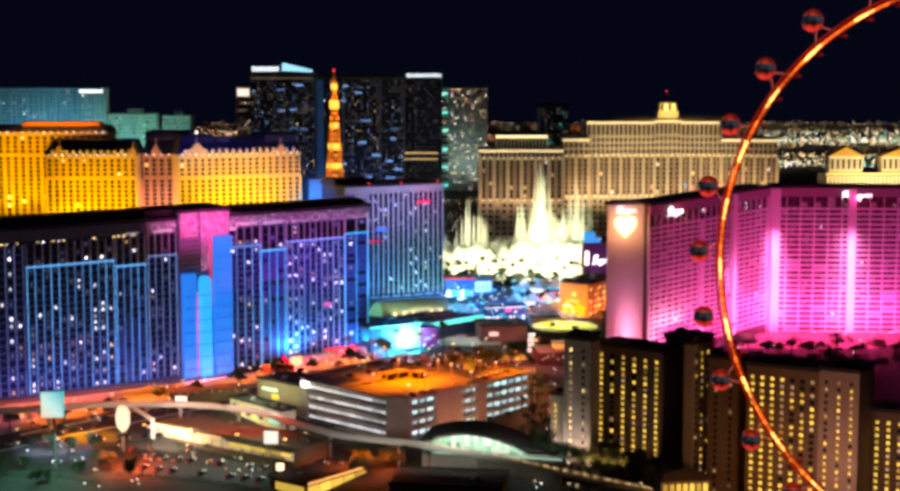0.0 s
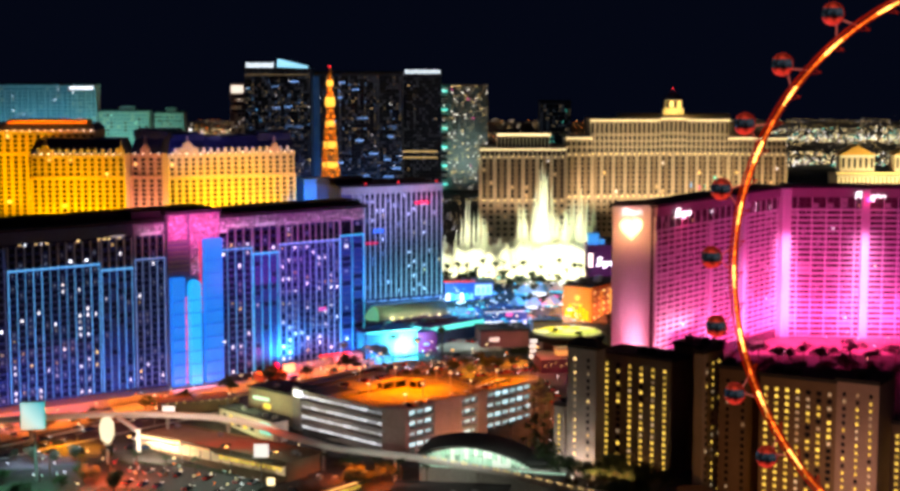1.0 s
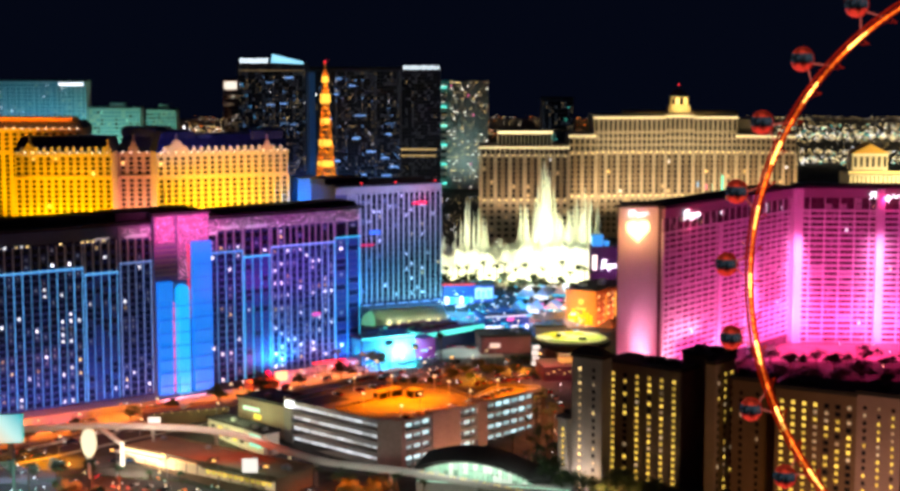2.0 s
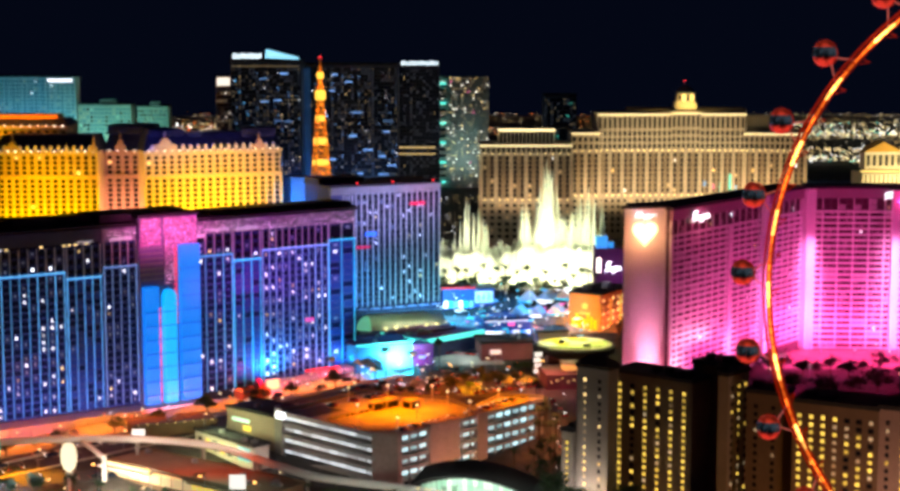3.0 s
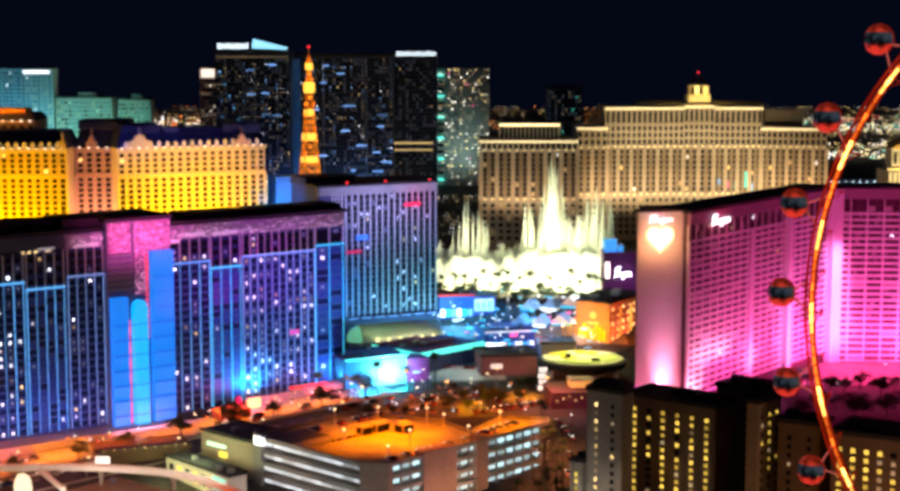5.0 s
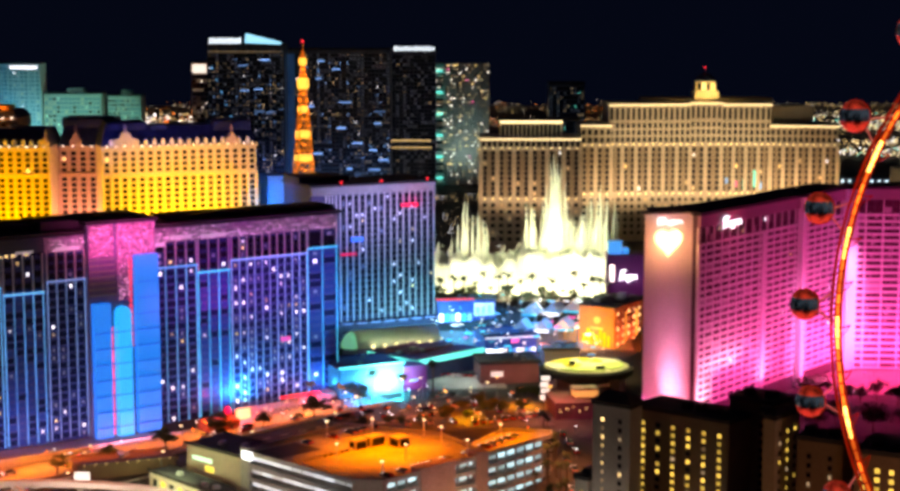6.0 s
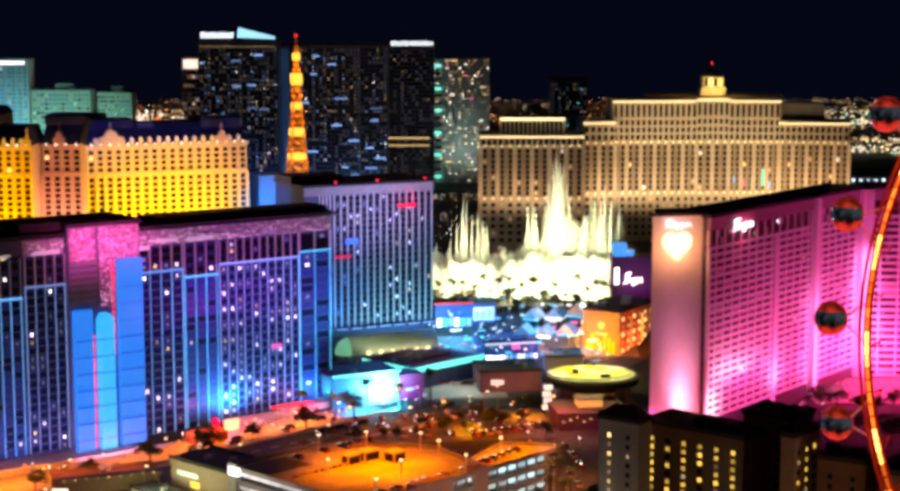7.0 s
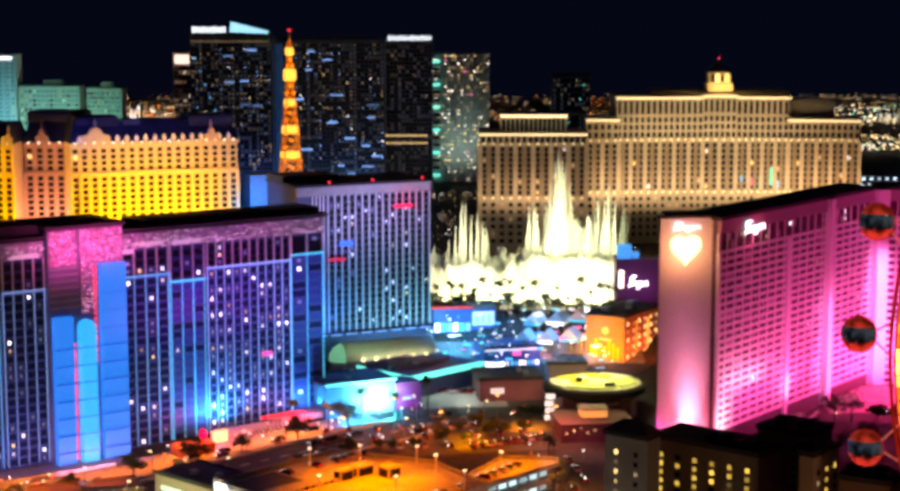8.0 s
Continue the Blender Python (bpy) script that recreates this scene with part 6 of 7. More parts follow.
rng = random.Random(77)
for k in range(11):
    x = -245 + 11 * k + rng.uniform(-4, 4)
    put_car(x, float(np.interp(x, (-330, -200, -120), (845, 850, 868))) - 3, 8 + 180 * (k % 2), rng, 0.32)
for k in range(22):
    s = rng.uniform(20, 300)
    put_car(*along(s, 40 + 4.2 * rng.randrange(4)), 36 + (180 if rng.random() < 0.5 else 0), rng, 0.27)
for k in range(16):
    put_car(*along(rng.uniform(10, 250), 20 + rng.uniform(0, 12)), 36 + rng.choice((0, 180, 90)), rng, 0.47)
for r in range(3):
    for k in range(9):
        if rng.random() < 0.75:
            x = -47 + 10.5 * k + rng.uniform(-0.6, 0.6)
            put_car(x, 974 + 13 * r + 0.15 * (x + 50), 100 + rng.uniform(-3, 3), rng, 0.24)
for r in range(2):
    for k in range(9):
        if rng.random() < 0.85:
            x = -148 + 7.2 * k
            put_car(x, 828 - 15 * r - 0.26 * (x + 150), 62 + rng.uniform(-3, 3), rng, 0.22)


# ---- street lamps ----
def street_lamp(hgt, material, label):
    h = thing("street_lamp", label, "street lamp", group="street lamps")
    bm = bmesh.new()
    lathe(bm, [(0.3, 0), (0.22, 0.6), (0.16, hgt * 0.6), (0.12, hgt)], 8)
    part("post", bm, M["metal"], h)
    bm = bmesh.new()
    beam(bm, (0, 0, hgt), (1.8, 0, hgt + 0.5), 0.1, 6)
    part("arm", bm, M["metal"], h)
    slab("lamp_head", (1.3, 2.7, -0.45, 0.45, hgt + 0.25, hgt + 0.65), material, h, "bright lamp head", bevel=0.1)
    return h


def put_lamps(first, places):
    for i, (x, y, r) in enumerate(places):
        m = pose(x, y, gz(y), 0, 0, r)
        if i == 0:
            first.matrix_basis = m
        else:
            copy_thing(first, m)


put_lamps(street_lamp(9, M["led_warm"], "steel street lamp with a warm bright head"), [(*along(12 + 21 * k, 35 if k % 2 else 56), 126 if k % 2 else 306) for k in range(15)])
put_lamps(street_lamp(13, lamp_mat("sodium_lamp", (1.0, 0.5, 0.12), 5.0), "tall steel lamp with an orange bright head"), [(-40 + 22 * k, 978 + 22 * (k % 2) + 4 * k, 90 * k) for k in range(5)] + [(-150 + 24 * k, 838 - 7 * k, 200) for k in range(4)])


# ---- palms and trees ----
def palm(hgt, seed):
    rng = random.Random(seed)
    h = thing("palm_tree", "tall palm tree with a dark feathery crown", "palm tree", group="palms")
    bm = bmesh.new()
    lathe(bm, [(0.42, 0), (0.3, hgt * 0.3), (0.24, hgt * 0.8), (0.3, hgt)], 8)
    part("trunk", bm, M["bark"], h)
    bm = bmesh.new()
    for k in range(16):
        t, up = 2 * math.pi * k / 16 + rng.uniform(-0.2, 0.2), rng.uniform(-0.1, 1.0)
        ln = rng.uniform(2.2, 3.2)
        last = None
        for j in range(6):
            f = j / 5
            p = Vector((math.cos(t) * ln * f, math.sin(t) * ln * f, hgt + up * ln * f * 0.9 - 1.9 * f * f * (1.2 - 0.5 * up)))
            side = Vector((-math.sin(t), math.cos(t), -0.25)) * (0.55 * math.sin(math.pi * min(1, f + 0.12)) + 0.05)
            row = [bm.verts.new(p - side), bm.verts.new(p + Vector((0, 0, 0.14))), bm.verts.new(p + side)]
            if last:
                bm.faces.new((last[0], last[1], row[1], row[0]))
                bm.faces.new((last[1], last[2], row[2], row[1]))
            last = row
    part("crown", bm, M["leaf"], h)
    return h


def tree(hgt, rad, seed):
    rng = random.Random(seed)
    h = thing("tree", "leafy dark broad-crowned tree", "tree", group="trees")
    bm = bmesh.new()
    lathe(bm, [(0.38, 0), (0.28, hgt * 0.3), (0.16, hgt * 0.6)], 8)
    for k in range(5):
        t = 2 * math.pi * k / 5 + rng.uniform(-0.4, 0.4)
        beam(bm, (0, 0, hgt * (0.3 + 0.05 * k)), (rad * 0.7 * math.cos(t), rad * 0.7 * math.sin(t), hgt * (0.6 + 0.06 * k)), 0.12, 5)
    part("trunk", bm, M["bark"], h)
    bm = bmesh.new()
    clumps = [(rng.gauss(0, 0.45) * rad, rng.gauss(0, 0.45) * rad, hgt * rng.uniform(0.5, 0.95)) for k in range(16)]
    for cx, cy, cz in clumps:
        for k in range(64):
            d = Vector((rng.gauss(0, 1), rng.gauss(0, 1), rng.gauss(0, 0.8))) * rad * 0.2
            c, s = Vector((cx, cy, cz)) + d, rng.uniform(0.3, 0.65) * max(1, rad / 5)
            a, b = Vector((rng.gauss(0, 1), rng.gauss(0, 1), rng.gauss(0, 1))).normalized() * s, Vector((rng.gauss(0, 1), rng.gauss(0, 1), rng.gauss(0, 1))).normalized() * s
            bm.faces.new([bm.verts.new(v) for v in (c - a, c + b * 0.6, c + a, c - b * 0.6)])
    part("crown", bm, M["leaf"], h)
    return h


def plant(protos, places, seed, lo=0.8, hi=1.2):
    rng = random.Random(seed)
    used = set()
    for i, (x, y) in enumerate(places):
        p = protos[i % len(protos)]
        s = rng.uniform(lo, hi)
        m = pose(x, y, gz(y) - 0.1, 0, 0, rng.uniform(0, 360)) @ Matrix.Scale(s, 4)
        if p.name not in used:
            used.add(p.name)
            p.matrix_basis = m
        else:
            ob = copy_thing(p, m)
            ob.matrix_basis = m


palms = [palm(12, 1), palm(14, 2), palm(10, 3)]
trees = [tree(9, 4.0, 4), tree(11, 4.6, 5), tree(7.5, 3.6, 6)]
rng = random.Random(12)
spots = [(-6 + 4.2 * k + rng.uniform(-1.6, 1.6), 1156 + rng.uniform(-4, 8)) for k in range(24)]
spots += [(42 + rng.uniform(-4, 8), 835 + 9 * k + rng.uniform(-3, 3)) for k in range(8)]
spots += [(-60 + 14 * k, 1000 + 6 * k) for k in range(5)]
plant(palms, spots[:24], 21, 0.85, 1.35)
plant_more = spots[24:]
bank = [(-10 + 3.2 * k + rng.uniform(-1.5, 1.5), 1160 + rng.uniform(-4, 5)) for k in range(36)]
wood = [(54 + rng.uniform(0, 34), 784 + rng.uniform(-8, 10)) for k in range(12)]
wood += [(172 + 8.5 * k + rng.uniform(-2, 2), 1016 + rng.uniform(-8, 8)) for k in range(14)]
wood += [(-50 + rng.uniform(0, 30), 806 + rng.uniform(-6, 12)) for k in range(8)]
wood += [(*along(20 + 13 * k + rng.uniform(-4, 4), 33 + rng.uniform(-2, 3)),) for k in range(0, 19, 2)]
wood += [(40 + 14 * k + rng.uniform(-4, 4), 1296 + rng.uniform(-4, 8)) for k in range(16)]
plant(trees, bank[::2], 20, 0.6, 1.1)
plant([palm(12, 8), palm(10, 9)], plant_more, 23, 0.85, 1.4)
plant([tree(9, 4.0, 14), tree(11, 4.6, 15), tree(7.5, 3.6, 16)], wood, 22, 0.7, 1.25)


# ---- elevated track ----
def catmull(ctrl, n=8):
    out = []
    q = [ctrl[0]] + list(ctrl) + [ctrl[-1]]
    for i in range(1, len(q) - 2):
        p0, p1, p2, p3 = (Vector(v) for v in q[i - 1:i + 3])
        for k in range(n):
            t = k / n
            out.append(tuple(0.5 * ((2 * p1) + (p2 - p0) * t + (2 * p0 - 5 * p1 + 4 * p2 - p3) * t * t + (3 * p1 - p0 - 3 * p2 + p3) * t ** 3)))
    out.append(tuple(ctrl[-1]))
    return out


def monorail():
    h = thing("elevated_track", "curved pale concrete elevated rail track on columns", "rail track", kind="structure")
    line = catmull([(-300, 840, 16.5), (-240, 858, 17.5), (-196, 868, 18.5), (-164, 872, 19.0), (-131, 870, 18.8), (-101, 861, 17.8), (-75, 840, 15.5), (-52, 824, 13.5), (-15, 812, 12.0), (23, 793, 10), (59, 768, 8), (90, 745, 7)])
    sweep("beam", line, [(-1.5, 0), (-1.5, -1.6), (-0.6, -2.4), (0.6, -2.4), (1.5, -1.6), (1.5, 0), (1.2, 0.5), (0.9, 0.1), (-0.9, 0.1), (-1.2, 0.5)], M["white"], h, "pale concrete guideway beam")
    for i in range(6, len(line) - 4, 8):
        x, y, z = line[i]
        bm = bmesh.new()
        lathe(bm, [(0.9, gz(y) - 0.5), (0.8, z - 5), (1.4, z - 2.4)], 10, x, y)
        part("column", bm, M["concrete"], h)
    post = box_mesh("rail_post", [(-0.18, 0.18, -0.18, 0.18, 0, 1.7)], M["white"])
    lamp = box_mesh("rail_lamp", [(-0.28, 0.28, -0.2, 0.2, -0.3, 0.3)], M["lit_warm"])
    for i in range(58, len(line) - 1):
        a, b = Vector(line[i]), Vector(line[i + 1])
        for f in (0.0, 0.33, 0.66):
            p = a + (b - a) * f
            child("rail_post", post, h, loc=(p.x - 0.8, p.y - 1.6, p.z + 0.2))
            if f != 0.33 and i > 64:
                child("rail_lamp", lamp, h, loc=(p.x - 0.8, p.y - 1.9, p.z + 1.0))
    bm = bmesh.new()
    beam(bm, (-150.5, 853.8, 3), (-150.5, 853.8, 15), 1.3, 4)
    beam(bm, (-150.5, 853.8, 13.8), (-164, 871, 17.2), 1.1, 4)
    part("bracket_column", bm, M["white"], h, "pale cantilever column")


monorail()
area("track_white", (-118, 846, 24), (-120, 866, 17), 110, 3, 9000, (1.0, 0.72, 0.55))
area("track_white", (-30, 792, 16), (-26, 812, 11), 80, 2, 4500, (0.95, 1.0, 0.8))


# ---- signs on poles ----
def billboard():
    h = thing("billboard", "tall roadside billboard with two lit teal and white faces", "billboard", pose(-191, 815, gz(815), 0, 0, 10))
    bm = bmesh.new()
    lathe(bm, [(0.7, 0), (0.6, 24), (0.6, 36)], 12)
    part("pole", bm, M["metal"], h)
    slab("panel", (-6.5, 4.5, -1.0, 1.0, 24.5, 38), M["roof_dark"], h, "dark panel box", bevel=0.3)
    scr = lamp_mat("screen_picture", (0.3, 0.8, 0.9), 1.0)
    nt = scr.node_tree
    tc, sep, ramp = nt.nodes.new("ShaderNodeTexCoord"), nt.nodes.new("ShaderNodeSeparateXYZ"), nt.nodes.new("ShaderNodeValToRGB")
    add = nt.nodes.new("ShaderNodeMath")
    nt.links.new(tc.outputs["Generated"], sep.inputs[0])
    nt.links.new(sep.outputs["X"], add.inputs[0])
    nt.links.new(sep.outputs["Z"], add.inputs[1])
    half = nt.nodes.new("ShaderNodeMath")
    half.operation, half.inputs[1].default_value = "MULTIPLY", 0.5
    nt.links.new(add.outputs[0], half.inputs[0])
    nt.links.new(half.outputs[0], ramp.inputs[0])
    ramp.color_ramp.elements[0].color, ramp.color_ramp.elements[1].color = (1.0, 0.75, 0.5, 1), (0.0, 0.5, 0.6, 1)
    mid = ramp.color_ramp.elements.new(0.45)
    mid.color = (0.6, 0.95, 0.9, 1)
    nt.links.new(ramp.outputs[0], nt.nodes["Principled BSDF"].inputs["Emission Color"])
    slab("screen", (-6.2, 4.2, -1.2, -1.0, 25, 37.6), scr, h, "lit screen with a teal and cream picture")
    slab("screen", (-6.2, 4.2, 1.0, 1.2, 25, 37.6), scr, h, "lit screen with a teal and cream picture")
    slab("side_strip", (4.5, 4.7, -0.8, 0.8, 25, 37.6), M["led_teal"], h, "teal edge light")


billboard()


def oval_sign():
    h = thing("oval_sign", "glowing white egg-shaped sign on a tapered pole", "sign", pose(-162.5, 838, gz(838)))
    bm = bmesh.new()
    lathe(bm, [(0.4, 0), (1.0, 8), (2.0, 10)], 12)
    part("pole", bm, M["white"], h)
    bm = bmesh.new()
    lathe(bm, [(0.4, 10), (2.2, 11.2), (3.3, 14), (3.6, 17), (3.2, 20), (2.2, 22.2), (0.4, 23)], 20)
    for v in bm.verts:
        v.co.y *= 0.4
    part("sign_face", bm, lamp_mat("oval_sign_light", (1.0, 0.85, 0.55), 1.3), h, "glowing white oval face")


oval_sign()
M["sign_soft"] = lamp_mat("sign_soft_white", (1.0, 0.95, 0.85), 1.1)
for x, y, z, w, hh, mt in ((-140, 880, 16, 6, 4.4, "sign_soft"), (-85, 800, 14.5, 6.6, 6, "sign_soft"), (-80, 792, 3.6, 3.4, 3.4, "led_warm")):
    s = thing("pole_sign", "small lit white sign panel on a steel pole", "sign", pose(x, y, gz(y)))
    bm = bmesh.new()
    lathe(bm, [(0.22, 0), (0.18, z - gz(y) if z > gz(y) else 5)], 8)
    part("pole", bm, M["metal"], s)
    b0 = (z - gz(y)) if z > gz(y) else 5
    slab("panel", (-w / 2, w / 2, -0.4, 0.4, b0, b0 + hh), M[mt], s, "lit sign panel", bevel=0.15)


# ---- low shops in the foreground ----
def low_block(name, label, x, y, rot, lx, ly, hgt, wall, roof, lit_front=None, units=0, zlow=-6):
    z = gz(y)
    h = thing(name, label, "building", pose(x, y, z, 0, 0, rot))
    slab("wall", (0, lx, 0, ly, zlow, hgt), M[wall], h)
    slab("roof", (-0.6, lx + 0.6, -0.6, ly + 0.6, hgt, hgt + 0.6), M[roof], h)
    slab("parapet", (-0.6, lx + 0.6, -0.6, -0.2, hgt + 0.6, hgt + 1.4), M[roof], h)
    slab("parapet", (-0.6, lx + 0.6, ly + 0.2, ly + 0.6, hgt + 0.6, hgt + 1.4), M[roof], h)
    rng = random.Random(int(x * 13 + y))
    for k in range(max(2, int(lx / 12))):
        bx, by = rng.uniform(2, lx - 5), rng.uniform(2, max(3, ly - 5))
        slab("roof_unit", (bx, bx + rng.uniform(1.5, 3), by, by + rng.uniform(1.5, 3), hgt + 0.6, hgt + 2.2), M["metal"], h)
    if units:
        for k in range(units):
            a = lx * k / units
            slab("shopfront", (a + 0.4, a + lx / units - 0.4, -0.25, 0, 0.4, hgt - 1.2), M[lit_front], h, "lit shopfront")
    return h


mall = low_block("shop_row", "long low row of shops with a white lit canopy edge", -151, 862, -37, 96, 24, 6, "brown", "brown", "lit_dim", 14)
for k in range(12):
    slab("lit_window", (54 + 3.4 * k, 56.2 + 3.4 * k, -0.45, -0.25, 2.2, 4.4), M["lit_yellow"], mall, "yellow lit window")
slab("canopy_light", (0, 28, -2.6, -0.7, 5.4, 6.2), M["led_warm"], mall, "bright white canopy edge")
slab("canopy", (0, 29, -6, -2.6, 4.8, 5.6), M["white"], mall, "flat white canopy")
slab("canopy_light", (31, 48, -1.2, -0.7, 5.2, 5.7), lamp_mat("canopy_amber", (1.0, 0.5, 0.2), 1.2), mall, "amber canopy edge light")
slab("canopy", (52, 95, -2.0, -0.6, 4.6, 5.4), M["brown"], mall, "brown canopy")
rest_b = low_block("restaurant", "low restaurant with an orange light line along its roof edge", -66, 776, 52, 42, 24, 6.5, "brown", "roof_dark", "lit_yellow", 5)
slab("edge_light", (0, 42, -0.9, -0.6, 6.6, 7.3), lamp_mat("edge_amber", (1.0, 0.45, 0.12), 2.0), rest_b, "amber light line on the roof edge")
slab("side_window", (-0.3, 0, 2, 20, 0.5, 5), M["lit_yellow"], rest_b, "yellow lit glazed side")
low_block("flat_building", "black flat-roofed building beside the station", -28, 772, -8, 52, 30, 8, "brown", "roof_dark")
red_b = low_block("flat_building", "low dark red building with lamps along the roof edge", -147, 906, 22, 40, 16, 6, "brown", "brown")
for k in range(9):
    slab("lamp", (2 + 4.4 * k, 2.5 + 4.4 * k, -0.9, -0.4, 7.0, 7.4), M["lit_warm"], red_b)
shed = low_block("shed_building", "pale green lit service building beside the garage", -104, 913, -42, 34, 20, 14, "tan", "roof_dark")
slab("window_band", (4, 16, -0.3, 0, 8.6, 10), M["led_green"], shed, "green lit window band")
slab("window_band", (12, 17, -0.3, 0, 4.6, 7), M["lit_yellow"], shed, "yellow lit opening")
area("wall_light_green", (-106, 886, 20), (-92, 902, 14), 20, 3, 5000, (0.8, 1.0, 0.45))


court = low_block("service_court", "low service court under the track in yellow and teal light", -117, 899, -48, 46, 9, 7.5, "pale", "roof_dark")
for k in range(5):
    slab("opening", (3 + 6 * k, 5.6 + 6 * k, -0.3, 0, 0.4, 5.2), M["lit_yellow" if k % 2 else "glass"], court)
# teal light on the wall made as a glowing panel
slab("screen", (35, 44, -0.4, 0, 0.6, 6.2), lamp_mat("court_teal", (0.2, 0.8, 0.85), 0.6), court, "glowing panel for the teal-lit part of the wall")
area("court_light", (-116, 872, 12), (-105, 885, 9), 34, 2, 6500, (0.9, 1.0, 0.42))


def station():
    h = thing("rail_station", "rail station with a dark curved roof and green-lit glass", "station", pose(-12, 815, 1, 0, 0, -14))
    slab("platform", (0, 68, -6, 16, -4, 7), M["concrete"], h, "concrete platform")
    rngs = random.Random(17)
    tones = [lamp_mat("station_glass_%d" % k, c, e) for k, (c, e) in enumerate((((0.6, 1.0, 0.7), 0.2), ((0.5, 0.9, 0.65), 0.1), ((0.8, 1.0, 0.8), 0.4), ((0.3, 0.5, 0.38), 0.04)))]
    for k in range(24):
        top = 15.2 - 9 * ((k + 0.5) * 2.2 / 56 - 0.36) ** 2 * 3.4
        cut = 7 + (top - 7) * rngs.choice((0.35, 0.5, 0.6))
        slab("glass_panel", (2.1 + 2.2 * k, 4.1 + 2.2 * k, 0, 0.3, 7, cut - 0.15), rngs.choice(tones), h, "pale green lit glass panel")
        slab("glass_panel", (2.1 + 2.2 * k, 4.1 + 2.2 * k, 0.2, 0.5, cut, top), rngs.choice(tones[:3]), h, "pale green lit glass panel")
    bm = bmesh.new()
    n = 18
    rows = []
    for k in range(n + 1):
        t = k / n
        z = 15.5 - 9 * (t - 0.36) ** 2 * 3.4 + (5.5 * (t - 0.84) / 0.16 if t > 0.84 else 0)
        rows.append([bm.verts.new((-2 + 60 * t, yy, z + dz)) for yy, dz in ((-2 + 3 * t, 0), (-2 + 3 * t, 0.8), (22, 2.2), (22, 1.2))])
    for a, b in zip(rows, rows[1:]):
        for k in range(4):
            bm.faces.new((a[k], a[(k + 1) % 4], b[(k + 1) % 4], b[k]))
    bm.faces.new(rows[0])
    bm.faces.new(rows[-1][::-1])
    bmesh.ops.recalc_face_normals(bm, faces=bm.faces[:])
    part("roof", bm, M["roof_dark"], h, "dark curved roof shell")
    for k in range(24):
        slab("rail_post", (1 + 2.8 * k, 1.35 + 2.8 * k, -5.9, -5.6, 7, 8.6), M["white"], h)
    slab("handrail", (0, 68, -6.0, -5.6, 8.6, 8.8), M["white"], h)
    slab("walkway_light", (0, 68, -5.0, -4.7, 7.05, 7.3), M["led_green"], h, "pale green floor light")


station()
area("station_light", (20, 800, 18), (22, 808, 7), 56, 3, 3500, (0.8, 1.0, 0.8))


# ---- shops and pavilions between the hotels ----
tp = low_block("teal_pavilion", "low pavilion washed in turquoise light", -48, 1019, 27, 33, 22, 14.5, "teal", "violet_roof")
slab("edge_light", (-0.6, 33.6, -1.0, -0.6, 14.6, 15.4), M["led_teal"], tp, "turquoise light line on the roof edge")
slab("side_wall", (33, 46, 0.6, 14, -2, 12.5), mat("plum_paint", (0.2, 0.04, 0.16), 0.7, var=0.2), tp, "plum painted end wall")
slab("side_light", (34, 45, 0.2, 0.6, -0.6, 0.1), M["led_pink"], tp, "rose light line")
slab("side_sign", (37, 41, 0.2, 0.6, 5, 5.8), M["lit_blue"], tp, "small blue sign bar")
T = lambda *p: local(-48, 1019, gz(1019), 27, p)
area("floodlight_teal", T(24, -10, 4), T(24, 0, 9), 12, 5, 32000, (0.35, 0.9, 1.0), 120)
area("floodlight_teal", T(16, -16, 2), T(16, 0, 8), 30, 3, 15000, (0.0, 0.6, 1.0))
area("floodlight_blue", T(8, -12, 1), T(6, 0, 4), 16, 3, 8000, (0.02, 0.2, 1.0))
area("floodlight_violet", T(38, -8, 2), T(39, 0, 6), 8, 3, 1800, (0.6, 0.1, 0.8))
area("roof_teal", (-26, 1046, 50), (-26, 1046.5, 28), 40, 24, 4000, (0.0, 0.6, 0.8), 100)
lp = low_block("casino_podium", "low casino building with a violet roof and turquoise light edge", -12.4, 1049.5, 46, 47, 34, 10.5, "slate", "violet_roof")
slab("edge_light", (-1.1, -0.6, -1, 34, 9.0, 11.6), M["led_teal"], lp, "turquoise light band on the roof edge")
slab("edge_light", (-0.6, 47.6, -1.1, -0.6, 9.0, 11.6), M["led_teal"], lp, "turquoise light band on the roof edge")
slab("roof_ridge", (8, 40, 14, 15.5, 11.1, 12.3), mat("rose_ridge", (0.3, 0.12, 0.2), 0.8, var=0.3), lp, "long low roof ridge")
cw = low_block("casino_podium", "low pale casino wing below the finned tower", -50, 1062, 0, 44, 38, 7.8, "pale", "violet_roof")
slab("edge_light", (-0.6, 44.6, -1.0, -0.6, 7.2, 8.8), M["led_teal"], cw, "turquoise light band on the roof edge")


